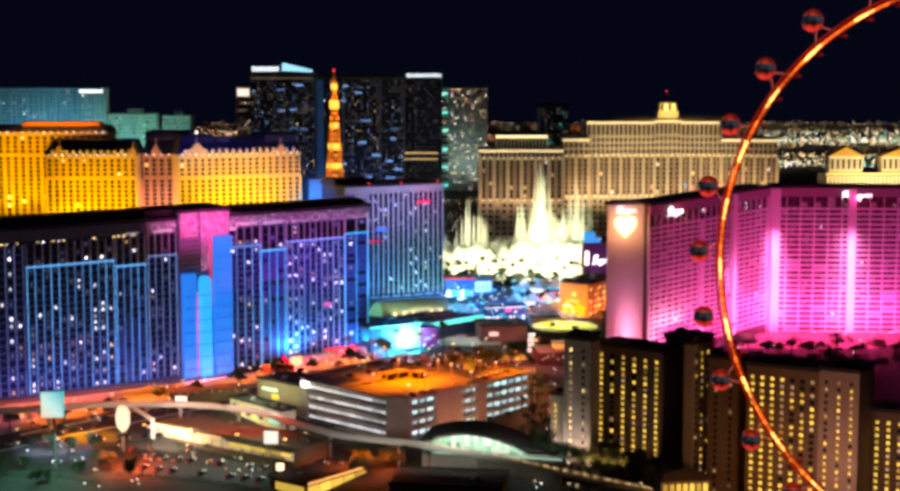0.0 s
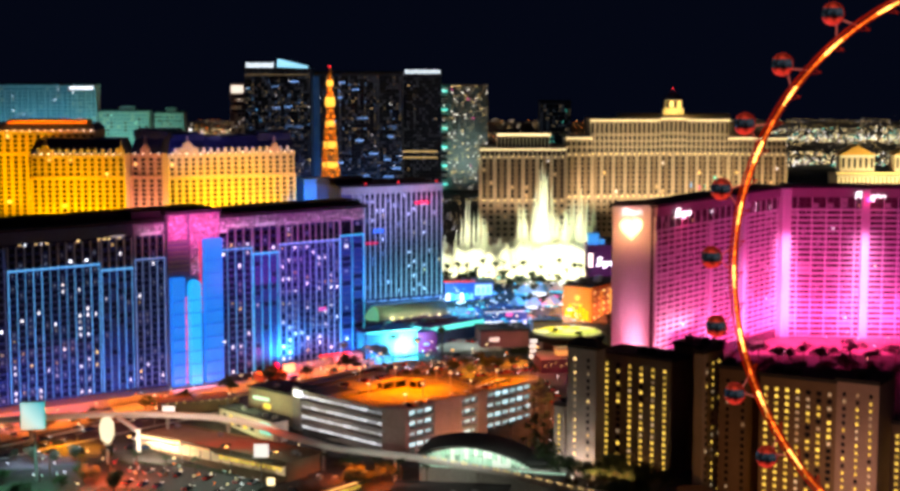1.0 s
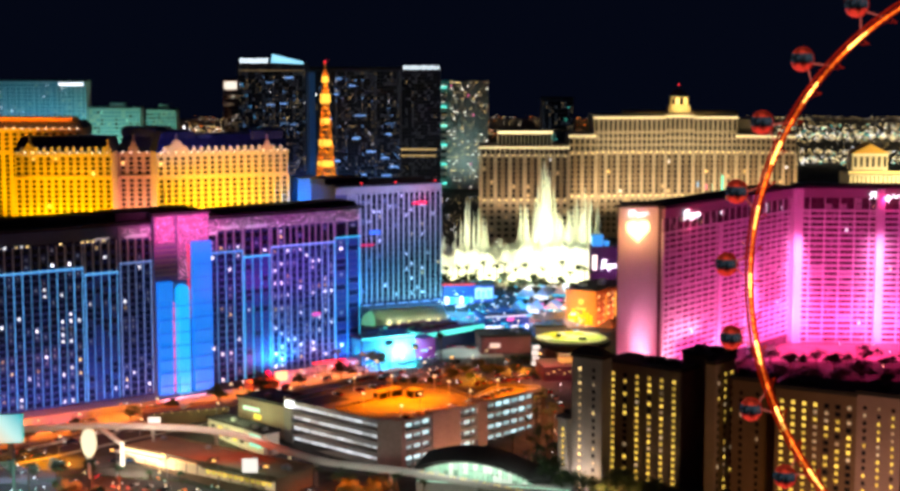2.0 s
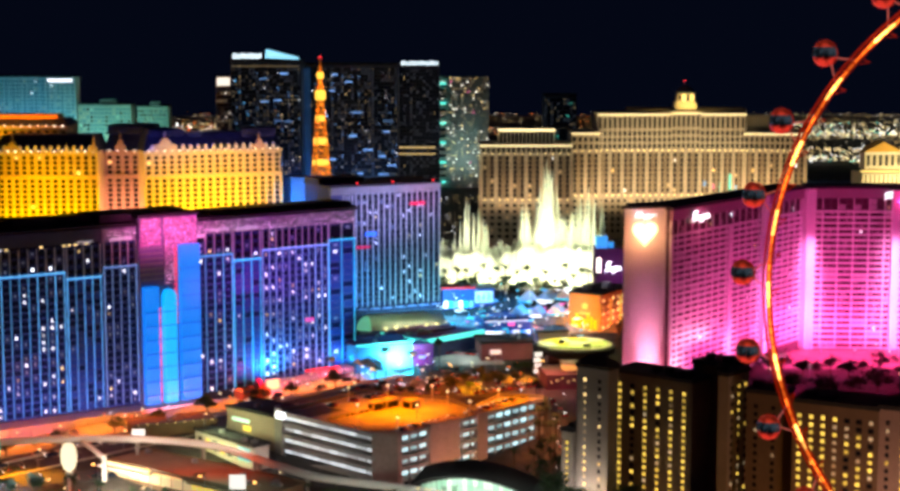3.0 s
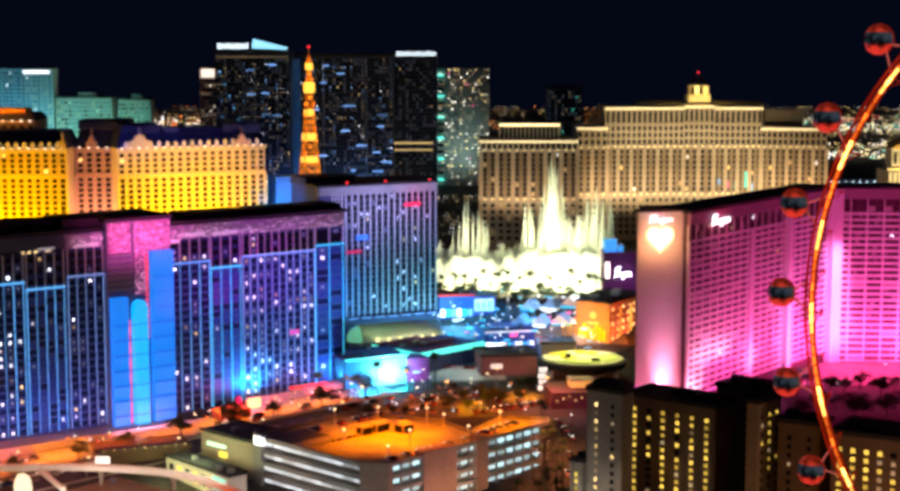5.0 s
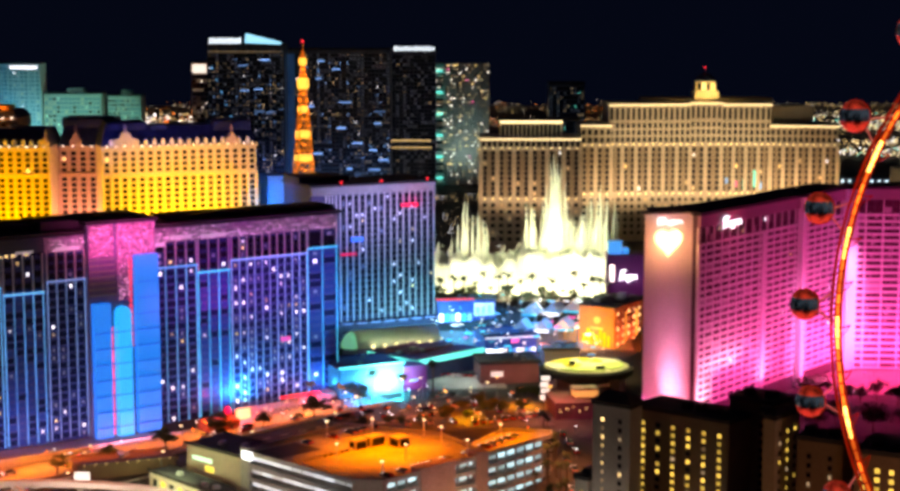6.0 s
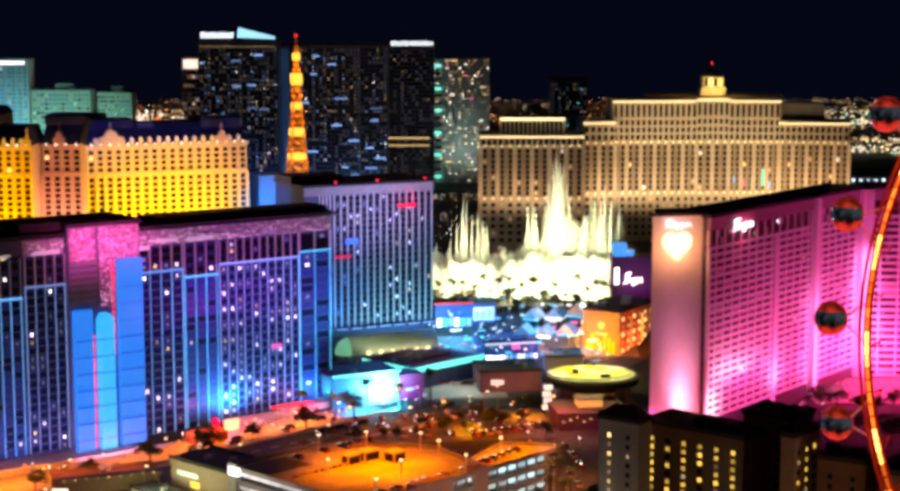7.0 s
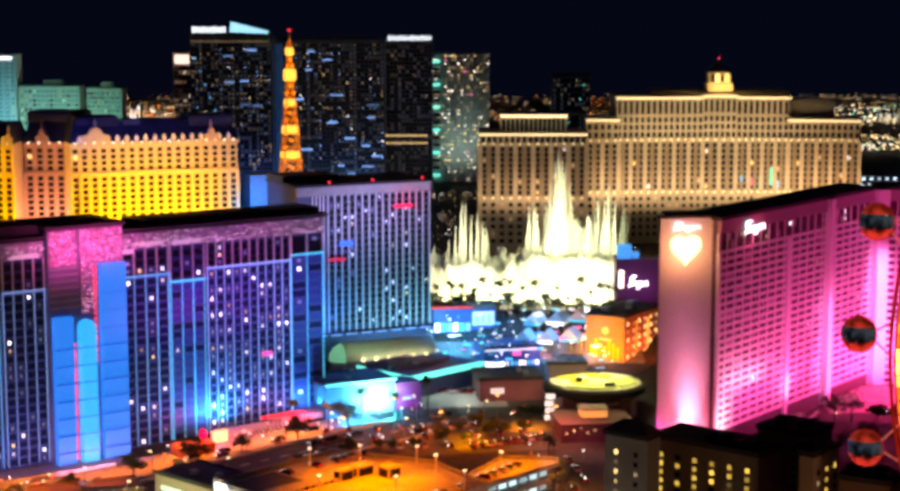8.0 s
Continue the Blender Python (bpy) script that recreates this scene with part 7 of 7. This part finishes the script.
def barrel_vault():
    h = thing("barrel_vault", "barrel-vaulted glass hall lit green at its round end", "hall", pose(-43, 1084, 29, 0, 0, 24))
    bm = bmesh.new()
    n = 14
    rings = []
    for x in (0, 46):
        rings.append([bm.verts.new((x, 7 - 7 * math.cos(math.pi * k / n), 8.5 * math.sin(math.pi * k / n))) for k in range(n + 1)])
    for k in range(n):
        bm.faces.new((rings[0][k], rings[0][k + 1], rings[1][k + 1], rings[1][k]))
    bm.faces.new(rings[1])
    bm.faces.new(rings[0][::-1])
    bmesh.ops.recalc_face_normals(bm, faces=bm.faces[:])
    part("vault", bm, M["pale"], h, "pale ribbed vault")
    bm = bmesh.new()
    lathe(bm, [(6.6, 0), (6.2, 3), (4.6, 5.8), (2.4, 7.4), (0.3, 7.9)], 18, 0.5, 7)
    part("end_dome", bm, lamp_mat("vault_green", (0.25, 0.9, 0.55), 0.42), h, "green-lit round end")
    for k in range(6):
        slab("uplight", (8 + 6.4 * k, 9 + 6.4 * k, -0.6, 0, 0, 1.6), M["led_warm"], h)


barrel_vault()
area("vault_light", (-22, 1080, 40), (-20, 1094, 32), 40, 2, 1300, (0.45, 0.95, 0.5))
for k in range(5):
    bulb("vault_uplight", local(-43, 1084, 29, 24, (9 + 7.4 * k, -1.6, 2)), 300, (0.9, 1.0, 0.55), 0.3)
bs = low_block("blue_shop", "blue-lit corner shop with a red roof line and white sign", -3, 1142, 8, 32, 14, 12.5, "blue_paint", "brown")
for k in range(6):
    slab("shop_window", (1 + 3.1 * k, 3.4 + 3.1 * k, -0.3, 0, 1, 5.2), M[("lit_cool", "led_cyan", "lit_blue")[k % 3]], bs)
slab("roof_line", (-0.8, 20, -0.9, -0.4, 12.9, 13.5), M["led_red"], bs, "red light line")
slab("sign", (20, 31, -1.2, -0.6, 4, 11), lamp_mat("sign_ice", (0.6, 0.85, 1.0), 0.7), bs, "white sign panel")
for k in range(3):
    slab("sign_bar", (21.4 + 3.2 * k, 22.4 + 3.2 * k, -1.4, -1.2, 5.5, 9.5), M["led_blue"], bs)
lb = low_block("blue_arcade", "low shop block in deep blue light with bright shopfronts", 22, 1100, 14, 28, 22, 11, "blue_paint", "slate")
slab("fascia_light", (0, 28, -0.9, -0.5, 9.8, 10.5), M["lit_cool"], lb, "white light line on the fascia")
for k in range(13):
    slab("shop_window", (0.6 + 2.1 * k, 1.9 + 2.1 * k, -0.3, 0, 2.4, 4.4), M[("lit_cool", "lit_white", "led_cyan", "lit_blue")[k * 5 % 4]], lb)
slab("sign", (14, 18, -1.0, -0.4, 7.4, 9.2), M["led_pink"], lb, "pink sign panel")
slab("sign", (2, 9, -1.0, -0.4, 2, 4), M["led_white"], lb, "white sign panel")
rw = low_block("red_arcade", "low maroon shop block", 19, 1047, 8, 29, 22, 10, "maroon", "roof_dark")
slab("sign", (5, 11, -0.6, 0, 4, 6.4), lamp_mat("arcade_sign", (0.8, 0.85, 0.8), 0.5), rw, "small pale sign bar")
low_block("red_arcade", "low reddish shop block", 52, 1086, 4, 18, 16, 8, "blush", "brown")


def awning_row(x, y, n, m, label):
    for k in range(n):
        r = random.Random(int(x * 7 + y + 31 * k))
        tx, ty = x + 11.5 * k + r.uniform(-0.6, 0.6), y + 1.4 * k + r.uniform(-0.8, 0.8)
        h = thing("market_tent", label, "tent", pose(tx, ty, gz(ty) - 0.2, 0, 0, -20 + r.uniform(-5, 5)) @ Matrix.Scale(r.uniform(1.25, 1.5), 4), group="market tents")
        bm = bmesh.new()
        v = [bm.verts.new(p) for p in ((0, 0, 6), (7, 0, 6), (7, 9, 6), (0, 9, 6), (3.5, 0, 9.5), (3.5, 9, 9.5))]
        for f in ((0, 1, 4), (1, 2, 5, 4), (2, 3, 5), (3, 0, 4, 5), (3, 2, 1, 0)):
            bm.faces.new([v[i] for i in f])
        part("canopy", bm, M[m], h)
        for px in (0.3, 6.7):
            for py in (0.3, 8.7):
                slab("post", (px - 0.15, px + 0.15, py - 0.15, py + 0.15, 0, 6), M["metal"], h)
        slab("light_bar", (0.5, 6.5, -0.2, 0, 5.2, 5.8), M["led_white"] if k % 2 else M["led_cyan"], h)


rngp = random.Random(15)
for k in range(70):
    x, y = rngp.uniform(-8, 80), rngp.uniform(1092, 1152)
    s = thing("shop_sign", "small lit shop sign panel on a post", "sign", pose(x, y, gz(y), 0, 0, rngp.uniform(-30, 30)), group="shop signs")
    hh, ww = rngp.uniform(3, 11), rngp.uniform(0.5, 2.0)
    slab("post", (-0.12, 0.12, -0.12, 0.12, -0.3, hh), M["metal"], s)
    slab("panel", (-ww, ww, -0.25, 0.25, hh, hh + rngp.uniform(0.35, 1.0)), M[rngp.choice(["lit_cool", "led_cyan", "led_blue", "led_cyan", "lit_cool", "led_pink", "led_teal", "lit_white"])], s)

awning_row(36, 1120, 4, "white", "white ridge tent lit pale blue")
awning_row(42, 1138, 3, "white", "white ridge tent lit pale blue")
rngb = random.Random(5)
for k in range(80):
    x, y = rngb.uniform(-6, 84), rngb.uniform(1094, 1156)
    s = thing("shop_lamp", "small bright shop lamp on a short post", "lamp", pose(x, y, gz(y)), group="shop lamps")
    hh = rngb.uniform(3, 12)
    slab("post", (-0.12, 0.12, -0.12, 0.12, 0, hh), M["metal"], s)
    slab("globe", (-0.3, 0.3, -0.3, 0.3, hh, hh + 0.6), M[rngb.choice(["led_white", "led_cyan", "lit_white", "led_cyan", "led_warm"])], s)


# orange corner hotel and the sign block behind it
def corner_hotel():
    x, y, z, rot = 72.5, 1122, 21, -32
    h = thing("corner_hotel", "orange-lit square hotel with a yellow glowing front and emblem", "hotel", pose(x, y, z, 0, 0, rot))
    W, D, T = 21, 42, 24.5
    wall = mat("orange_stucco", (0.55, 0.32, 0.16), 0.7, var=0.2, scale=0.4)
    slab("wall", (0, W, 0, D, -4, T), wall, h)
    slab("roof", (-0.5, W + 0.5, -0.5, D + 0.5, T, T + 0.8), M["roof_dark"], h)
    for bx, by in ((4, 8), (11, 20), (6, 31)):
        slab("roof_unit", (bx, bx + 4, by, by + 5, T + 0.8, T + 2.6), M["metal"], h)
    slab("plinth", (-0.3, W + 0.3, -0.3, D + 0.3, -4, 2.6), M["brown"], h, "dark ground storey")
    slab("frame", (0, 1.6, -0.5, 0, 2.6, T), wall, h)
    slab("frame", (W - 1.6, W, -0.5, 0, 2.6, T), wall, h)
    glow = lamp_mat("column_yellow", (1.0, 0.5, 0.0), 0.6, 0.6)
    for k in range(7):
        slab("light_column", (2.2 + 2.4 * k, 3.7 + 2.4 * k, -0.4, 0, 3.2, 9.5 + 1.6 * (k * 5 % 3)), glow, h, "yellow lit glazed strip")
    bm = bmesh.new()
    lathe(bm, [(1.9, 0), (1.9, 0.5)], 20)
    bmesh.ops.rotate(bm, cent=(0, 0, 0), matrix=Matrix.Rotation(math.pi / 2, 3, "X"), verts=bm.verts[:])
    bmesh.ops.translate(bm, vec=(W / 2, 0, 17.4), verts=bm.verts[:])
    part("emblem", bm, lamp_mat("emblem_light", (1.0, 0.62, 0.25), 0.3), h, "round pale lit emblem")
    slab("emblem_bar", (W / 2 - 3.4, W / 2 + 3.4, -0.5, 0, 12.4, 13.5), bpy.data.materials["emblem_light"], h)
    win = box_mesh("window", [(-0.05, 0.3, -0.8, 0.8, -0.9, 0.9)], M["lit_dim"])
    bright = box_mesh("window", [(-0.05, 0.3, -0.8, 0.8, -0.9, 0.9)], M["lit_warm"])
    tall = box_mesh("window", [(-0.05, 0.3, -0.5, 0.5, -8, 8)], M["lit_yellow"])
    for g in range(6):
        for j in range(5):
            child("window", bright if (g * 7 + j * 3) % 5 < 3 else win, h, loc=(W, 3 + 6.4 * g, 5 + 4 * j))
        if g % 2:
            child("window", tall, h, loc=(W, 6.2 + 6.4 * g, 13))
    L = lambda *p: local(x, y, z, rot, p)
    area("floodlight_orange", L(10, -17, 9), L(10, 0, 14), 18, 5, 15000, (1.0, 0.36, 0.0))
    area("floodlight_red", L(W + 12, 20, 4), L(W, 20, 13), 34, 2, 11000, (1.0, 0.12, 0.02))


corner_hotel()
sb = thing("sign_block", "dark purple rooftop sign block with white script strokes", "sign", pose(91, 1168, 32, 0, 0, 0))
slab("body", (0, 40, 0, 14, 0, 34), mat("purple_cladding", (0.06, 0.025, 0.08), 0.6, var=0.2), sb)
slab("screen", (1.5, 4, -0.6, 0, 19, 28), M["lit_white"], sb, "small bright screen")
script_sign(sb, 12, 22, 10, 6.5, M["led_white"], 3, "white script strokes", y=-0.6)
slab("top_screen", (1, 8, 0, 6, 34, 41), lamp_mat("screen_blue", (0.05, 0.4, 1.0), 0.8), sb, "blue lit screen")
slab("top_screen", (9, 12, 2, 6, 34, 37), bpy.data.materials["screen_blue"], sb, "blue lit screen")
area("floodlight_purple", (104, 1152, 50), (107, 1168, 58), 20, 2, 5000, (0.6, 0.1, 0.5))


def oval_pavilion():
    h = thing("oval_pavilion", "low building with a pale yellow lit oval roof, dark rim", "pavilion", pose(69.5, 1034, gz(1034), 0, 0, 8))
    bm = bmesh.new()
    lathe(bm, [(12, 5), (19.5, 7.4), (22.4, 9.2), (22.8, 11.6), (21.6, 12.6)], 40)
    for v in bm.verts:
        v.co.y *= 0.85
    part("rim", bm, M["roof_dark"], h, "dark rounded rim")
    bm = bmesh.new()
    lathe(bm, [(21.4, 12.2), (20, 12.8), (10, 13.4), (0.5, 13.8)], 40)
    for v in bm.verts:
        v.co.y *= 0.85
    part("roof", bm, mat("pale_roof_membrane", (0.6, 0.58, 0.36), 0.8, var=0.5, scale=0.6), h, "pale roof membrane")
    tones = {"yellow_roof_panel": (0.75, 0.66, 0.06), "lime_roof_panel": (0.5, 0.62, 0.2), "pale_roof_panel": (0.75, 0.76, 0.62)}
    tones = {k: mat(k, c, 0.8, var=0.3, scale=0.5) for k, c in tones.items()}
    for key, a0, a1, r0, r1 in (("yellow_roof_panel", 75, 150, 5, 19), ("pale_roof_panel", 20, 72, 8, 19.5), ("lime_roof_panel", -60, 15, 6, 18), ("pale_roof_panel", 155, 215, 12, 20), ("lime_roof_panel", 218, 290, 7, 18.5), ("yellow_roof_panel", 160, 230, 2, 11)):
        ring = [(r1 * math.cos(math.radians(a0 + (a1 - a0) * k / 8)), r1 * math.sin(math.radians(a0 + (a1 - a0) * k / 8)) * 0.85) for k in range(9)]
        ring += [(r0 * math.cos(math.radians(a1 - (a1 - a0) * k / 8)), r0 * math.sin(math.radians(a1 - (a1 - a0) * k / 8)) * 0.85) for k in range(9)]
        prism("roof_panel", ring, 12.5, 13.5 if r1 > 15 else 13.7, tones[key], h, "bright sloped roof panel")
    slab("roof_vent", (-9, -6.5, -4, -2, 14, 15.6), M["roof_dark"], h)
    slab("roof_vent", (2, 6, -13, -11, 13.6, 14.8), M["roof_dark"], h)
    for cx, cy, r, key in ((6, 6, 4.5, "yellow_roof_panel"), (-4, 8, 3.4, "pale_roof_panel"), (-9, -2, 3, "yellow_roof_panel")):
        bm = bmesh.new()
        lathe(bm, [(r, 13), (r * 0.7, 14), (0.1, 15)], 5, cx, cy)
        part("roof_peak", bm, tones[key], h, "low faceted roof peak")
    slab("body", (-18, 16, -12, 10, -4, 9), M["blush"], h, "lower building body")
    slab("body", (-24, 8, -44, -12, -8, 5), M["maroon"], h, "lower front body")
    # added block that glows for the cream-orange patch below the dish
    slab("kiosk", (-13, -2, -34, -26, 5, 8.4), lamp_mat("panel_orange", (1.0, 0.42, 0.1), 0.9, 0.7), h, "added glowing block for the cream and orange glow below the dish", bevel=0.5)
    slab("kiosk_roof", (-13.6, -1.4, -34.6, -25.4, 8.4, 9), M["tan"], h)
    slab("body", (-17, -9.5, -13.5, -12, -4, 9), M["maroon"], h, "maroon wing wall")
    slab("column", (8, 12, -18, -14, -6, 9), M["brown"], h)
    for k in range(5):
        slab("lamp", (-22 + 3 * k, -21.4 + 3 * k, -44.6, -44, 1 + (k % 3), 1.6 + (k % 3)), M["lit_warm"], h)


oval_pavilion()
py = thing("pylon_sign", "stack of white lit sign boxes on a steel post", "sign", pose(48.5, 1012, gz(1012), 0, 0, 10))
slab("post", (-0.3, 0.3, -0.3, 0.3, -0.3, 13.5), M["metal"], py)
for k in range(4):
    slab("sign_box", (-2.2 + 0.5 * (k % 2), 2.2 - 0.4 * (k % 3), -0.5, 0.5, 2.2 + 3 * k, 4.3 + 3 * k), M["sign_soft"], py, "white lit sign box", bevel=0.15)
bulb("pavilion_lamp", (70, 1016, gz(1016) + 5), 3500, (1.0, 0.5, 0.15), 1.0)
bulb("pavilion_lamp", (52, 1004, gz(1004) + 5), 2500, (0.9, 0.6, 0.9), 1.0)
bulb("plaza_lamp", (12, 1046, gz(1046) + 6), 1800, (0.7, 0.9, 0.9), 1.0)
bulb("plaza_lamp", (40, 1056, gz(1056) + 7), 2200, (1.0, 0.35, 0.4), 1.0)
area("roof_yellow", (70, 1034, 52), (70, 1034.5, 32), 30, 24, 19000, (1.0, 0.95, 0.42))

# ---- long dark hall with lamps, behind the pink hotel ----
hall = thing("exhibition_hall", "long dark hall with a row of blue-white lamps", "building", pose(222, 1390, 58))
slab("wall", (0, 130, 0, 40, 0, 30), M["glass_blue"], hall)
slab("roof", (-1, 131, -1, 41, 30, 31.2), M["roof_dark"], hall)
hl = box_mesh("lamp", [(-0.8, 0.8, -0.6, 0.2, -0.7, 0.7)], lamp_mat("hall_lamp", (0.6, 0.85, 1.0), 2.0, 0.6))
for j, zz in enumerate((14, 19, 23, 27)):
    for k in range(26):
        child("lamp", hl, hall, loc=(2 + 5 * k + 1.3 * (j % 2), -0.2, zz))

# ---- lamps on the streets and roofs ----
rngl = random.Random(91)


def lamp_scatter(n, xr, yr, keys, label, lift=(1, 6), rot=None):
    for k in range(n):
        if rot:
            x, y = along(rngl.uniform(*xr), rngl.uniform(*yr))
        else:
            x, y = rngl.uniform(*xr), rngl.uniform(*yr)
        s = thing("yard_lamp", label, "lamp", pose(x, y, gz(y)), group="yard lamps")
        hh = rngl.uniform(*lift)
        slab("post", (-0.1, 0.1, -0.1, 0.1, -0.3, hh), M["metal"], s)
        slab("globe", (-0.26, 0.26, -0.26, 0.26, hh, hh + 0.5), M[rngl.choice(keys)], s)


lamp_scatter(44, (10, 262), (16, 36), ["led_warm", "led_orange", "led_warm", "led_white", "led_red"], "small warm lamp on a short post", rot=True)
lamp_scatter(40, (-48, 50), (970, 1030), ["led_warm", "led_orange", "led_white"], "small warm lamp on a short post")
lamp_scatter(60, (-215, -60), (786, 860), ["led_warm", "led_white", "led_red", "led_warm", "led_green", "led_white", "led_orange"], "small lamp on a short post", (0.5, 3))
lamp_scatter(14, (36, 60), (850, 990), ["led_warm", "led_white", "led_orange"], "small warm lamp between garage and hotel", (2, 8))
lamp_scatter(16, (40, 100), (778, 796), ["led_warm", "led_white", "led_orange"], "small warm lamp among the trees", (1, 4))
lamp_scatter(26, (172, 300), (1010, 1070), ["led_pink", "led_warm", "led_white"], "small lamp in the magenta courtyard", (2, 7))
lamp_scatter(40, (20, 250), (1292, 1318), ["led_warm", "lit_warm", "led_white"], "small warm lamp on the lake shore", (2, 9))

# ---- cars on the garage roof ----
def deck_car(lx, ly, rot, rng):
    p = local(-26.3, 831.2, 0, 46, (lx, ly, 26.3))
    copy_thing(cars[rng.choice(list(cars))], pose(p.x, p.y, p.z, 0, 0, 46 + rot) @ Matrix.Scale(1.2, 4)).matrix_basis = pose(p.x, p.y, p.z, 0, 0, 46 + rot) @ Matrix.Scale(1.2, 4)


rngd = random.Random(64)
for k in range(13):
    if rngd.random() < 0.5:
        deck_car(32 + 3.4 * k, 68.6, 90, rngd)
    if rngd.random() < 0.35:
        deck_car(16 + 4 * k, 9.6, 90, rngd)
for k in range(5):
    deck_car(77 + 5 * k, 12.5 + 0.6 * k, 100, rngd)

# ---- planting beds and kerbs in the foreground ----
M["hedge"] = mat("hedge_leaves", (0.05, 0.09, 0.035), 0.9, var=0.6, scale=2.5, bump=0.8)


def hedge(pts, w, hgt, seed):
    """A clipped hedge of many small leaves along a line in plan."""
    r = random.Random(seed)
    bm = bmesh.new()
    for (x0, y0), (x1, y1) in zip(pts, pts[1:]):
        length = math.hypot(x1 - x0, y1 - y0)
        nx, ny = (y1 - y0) / length, -(x1 - x0) / length
        for k in range(int(length * 12)):
            f, o = r.random(), r.uniform(-0.5, 0.5) * w
            x, y = x0 + (x1 - x0) * f + nx * o, y0 + (y1 - y0) * f + ny * o
            c, e = Vector((x, y, gz(y) + hgt * r.uniform(0.05, 1.0) * r.uniform(0.6, 1.1))), r.uniform(0.25, 0.55)
            a, b = Vector((r.gauss(0, 1), r.gauss(0, 1), r.gauss(0, 0.6))).normalized() * e, Vector((r.gauss(0, 1), r.gauss(0, 1), r.gauss(0, 0.6))).normalized() * e
            bm.faces.new([bm.verts.new(v) for v in (c - a, c + b * 0.7, c + a, c - b * 0.7)])
    me = bpy.data.meshes.new("hedge")
    bm.to_mesh(me)
    bm.free()
    me.materials.append(M["hedge"])
    tagged(new("hedge", me), "uneven dark green hedge beside the parking lot", "hedge", "hedges")


hedge([(-160, 806), (-120, 799), (-84, 783)], 3, 1.4, 1)
hedge([(-158, 839), (-122, 834), (-100, 822)], 2.4, 1.2, 2)
hedge([(-215, 826), (-180, 832), (-165, 842)], 4, 1.5, 3)
hedge([(-230, 806), (-190, 802), (-165, 796)], 5, 1.8, 4)
more = [(-225 + 9 * k + rngd.uniform(-3, 3), 802 + rngd.uniform(-10, 12)) for k in range(9)]
more += [(-208 + 11 * k + rngd.uniform(-3, 3), 842 + rngd.uniform(-4, 4)) for k in range(5)]
plant([tree(8, 3.6, 44), tree(6.5, 3.2, 45)], more, 46, 0.7, 1.2)
plant([palm(11, 47)], [(-198 + 13 * k + rngd.uniform(-3, 3), 824 + rngd.uniform(-8, 8)) for k in range(9)] + [(-70 + 12 * k, 830 - 5 * k + rngd.uniform(-3, 3)) for k in range(6)], 48)
plant([tree(17, 6.5, 91), tree(14, 5.5, 92), tree(19, 7, 93)], [(60 + 5.2 * k + rngd.uniform(-2, 2), 806 - 1.5 * k + rngd.uniform(-4, 4)) for k in range(8)] + [(44, 816), (50, 806), (132, 716), (150, 708)], 94, 0.75, 1.1)
plant([palm(15, 95), palm(12, 96)], [(46 + rngd.uniform(-3, 7), 872 + 7 * k + rngd.uniform(-2, 2)) for k in range(12)] + [(30 + 6 * k, 846 + rngd.uniform(-4, 4)) for k in range(4)], 97, 0.8, 1.2)
for k in range(9):
    put_car(58 - 2.2 * (k % 3), 876 + 11 * k, 96 + rngd.uniform(-4, 4), rngd, 0.2)
plant([tree(7, 3.4, 81), tree(6, 3.0, 82)], [(-34 + 9 * k + rngd.uniform(-3, 3), 972 + 3.2 * k + rngd.uniform(-3, 3)) for k in range(9)] + [(38 + 4 * k, 1022 + rngd.uniform(-3, 3)) for k in range(4)] + [(10 + 7 * k, 1000 + 2 * k) for k in range(3)], 83, 0.7, 1.1)
for k in range(12):
    put_car(-2 + 2.9 * k, 1066 - 0.5 * k + rngd.uniform(-1, 1), 60 + rngd.uniform(-4, 4), rngd, 0.45)
for k in range(10):
    put_car(46 - 3.4 * k, 994 - 1.6 * k, 100 + rngd.uniform(-4, 4), rngd, 0.27)
stripe = mat("road_paint", (0.65, 0.62, 0.55), 0.7, var=0.2)
for k in range(34):
    s = 12 + 9 * k
    (x0, y0), (x1, y1) = along(s, 46), along(s + 4, 46)
    strip("lane_mark", [(x0, y0), (x1, y1)], 0.5, stripe, "white painted lane dash on the boulevard", "road marking", 0.3)
plant([tree(14, 7.5, 71), tree(12, 6.5, 72), tree(15, 8, 73)], [(150 + 14 * k + rngd.uniform(-4, 4), 978 + rngd.uniform(-12, 8)) for k in range(11)], 74, 0.6, 0.95)
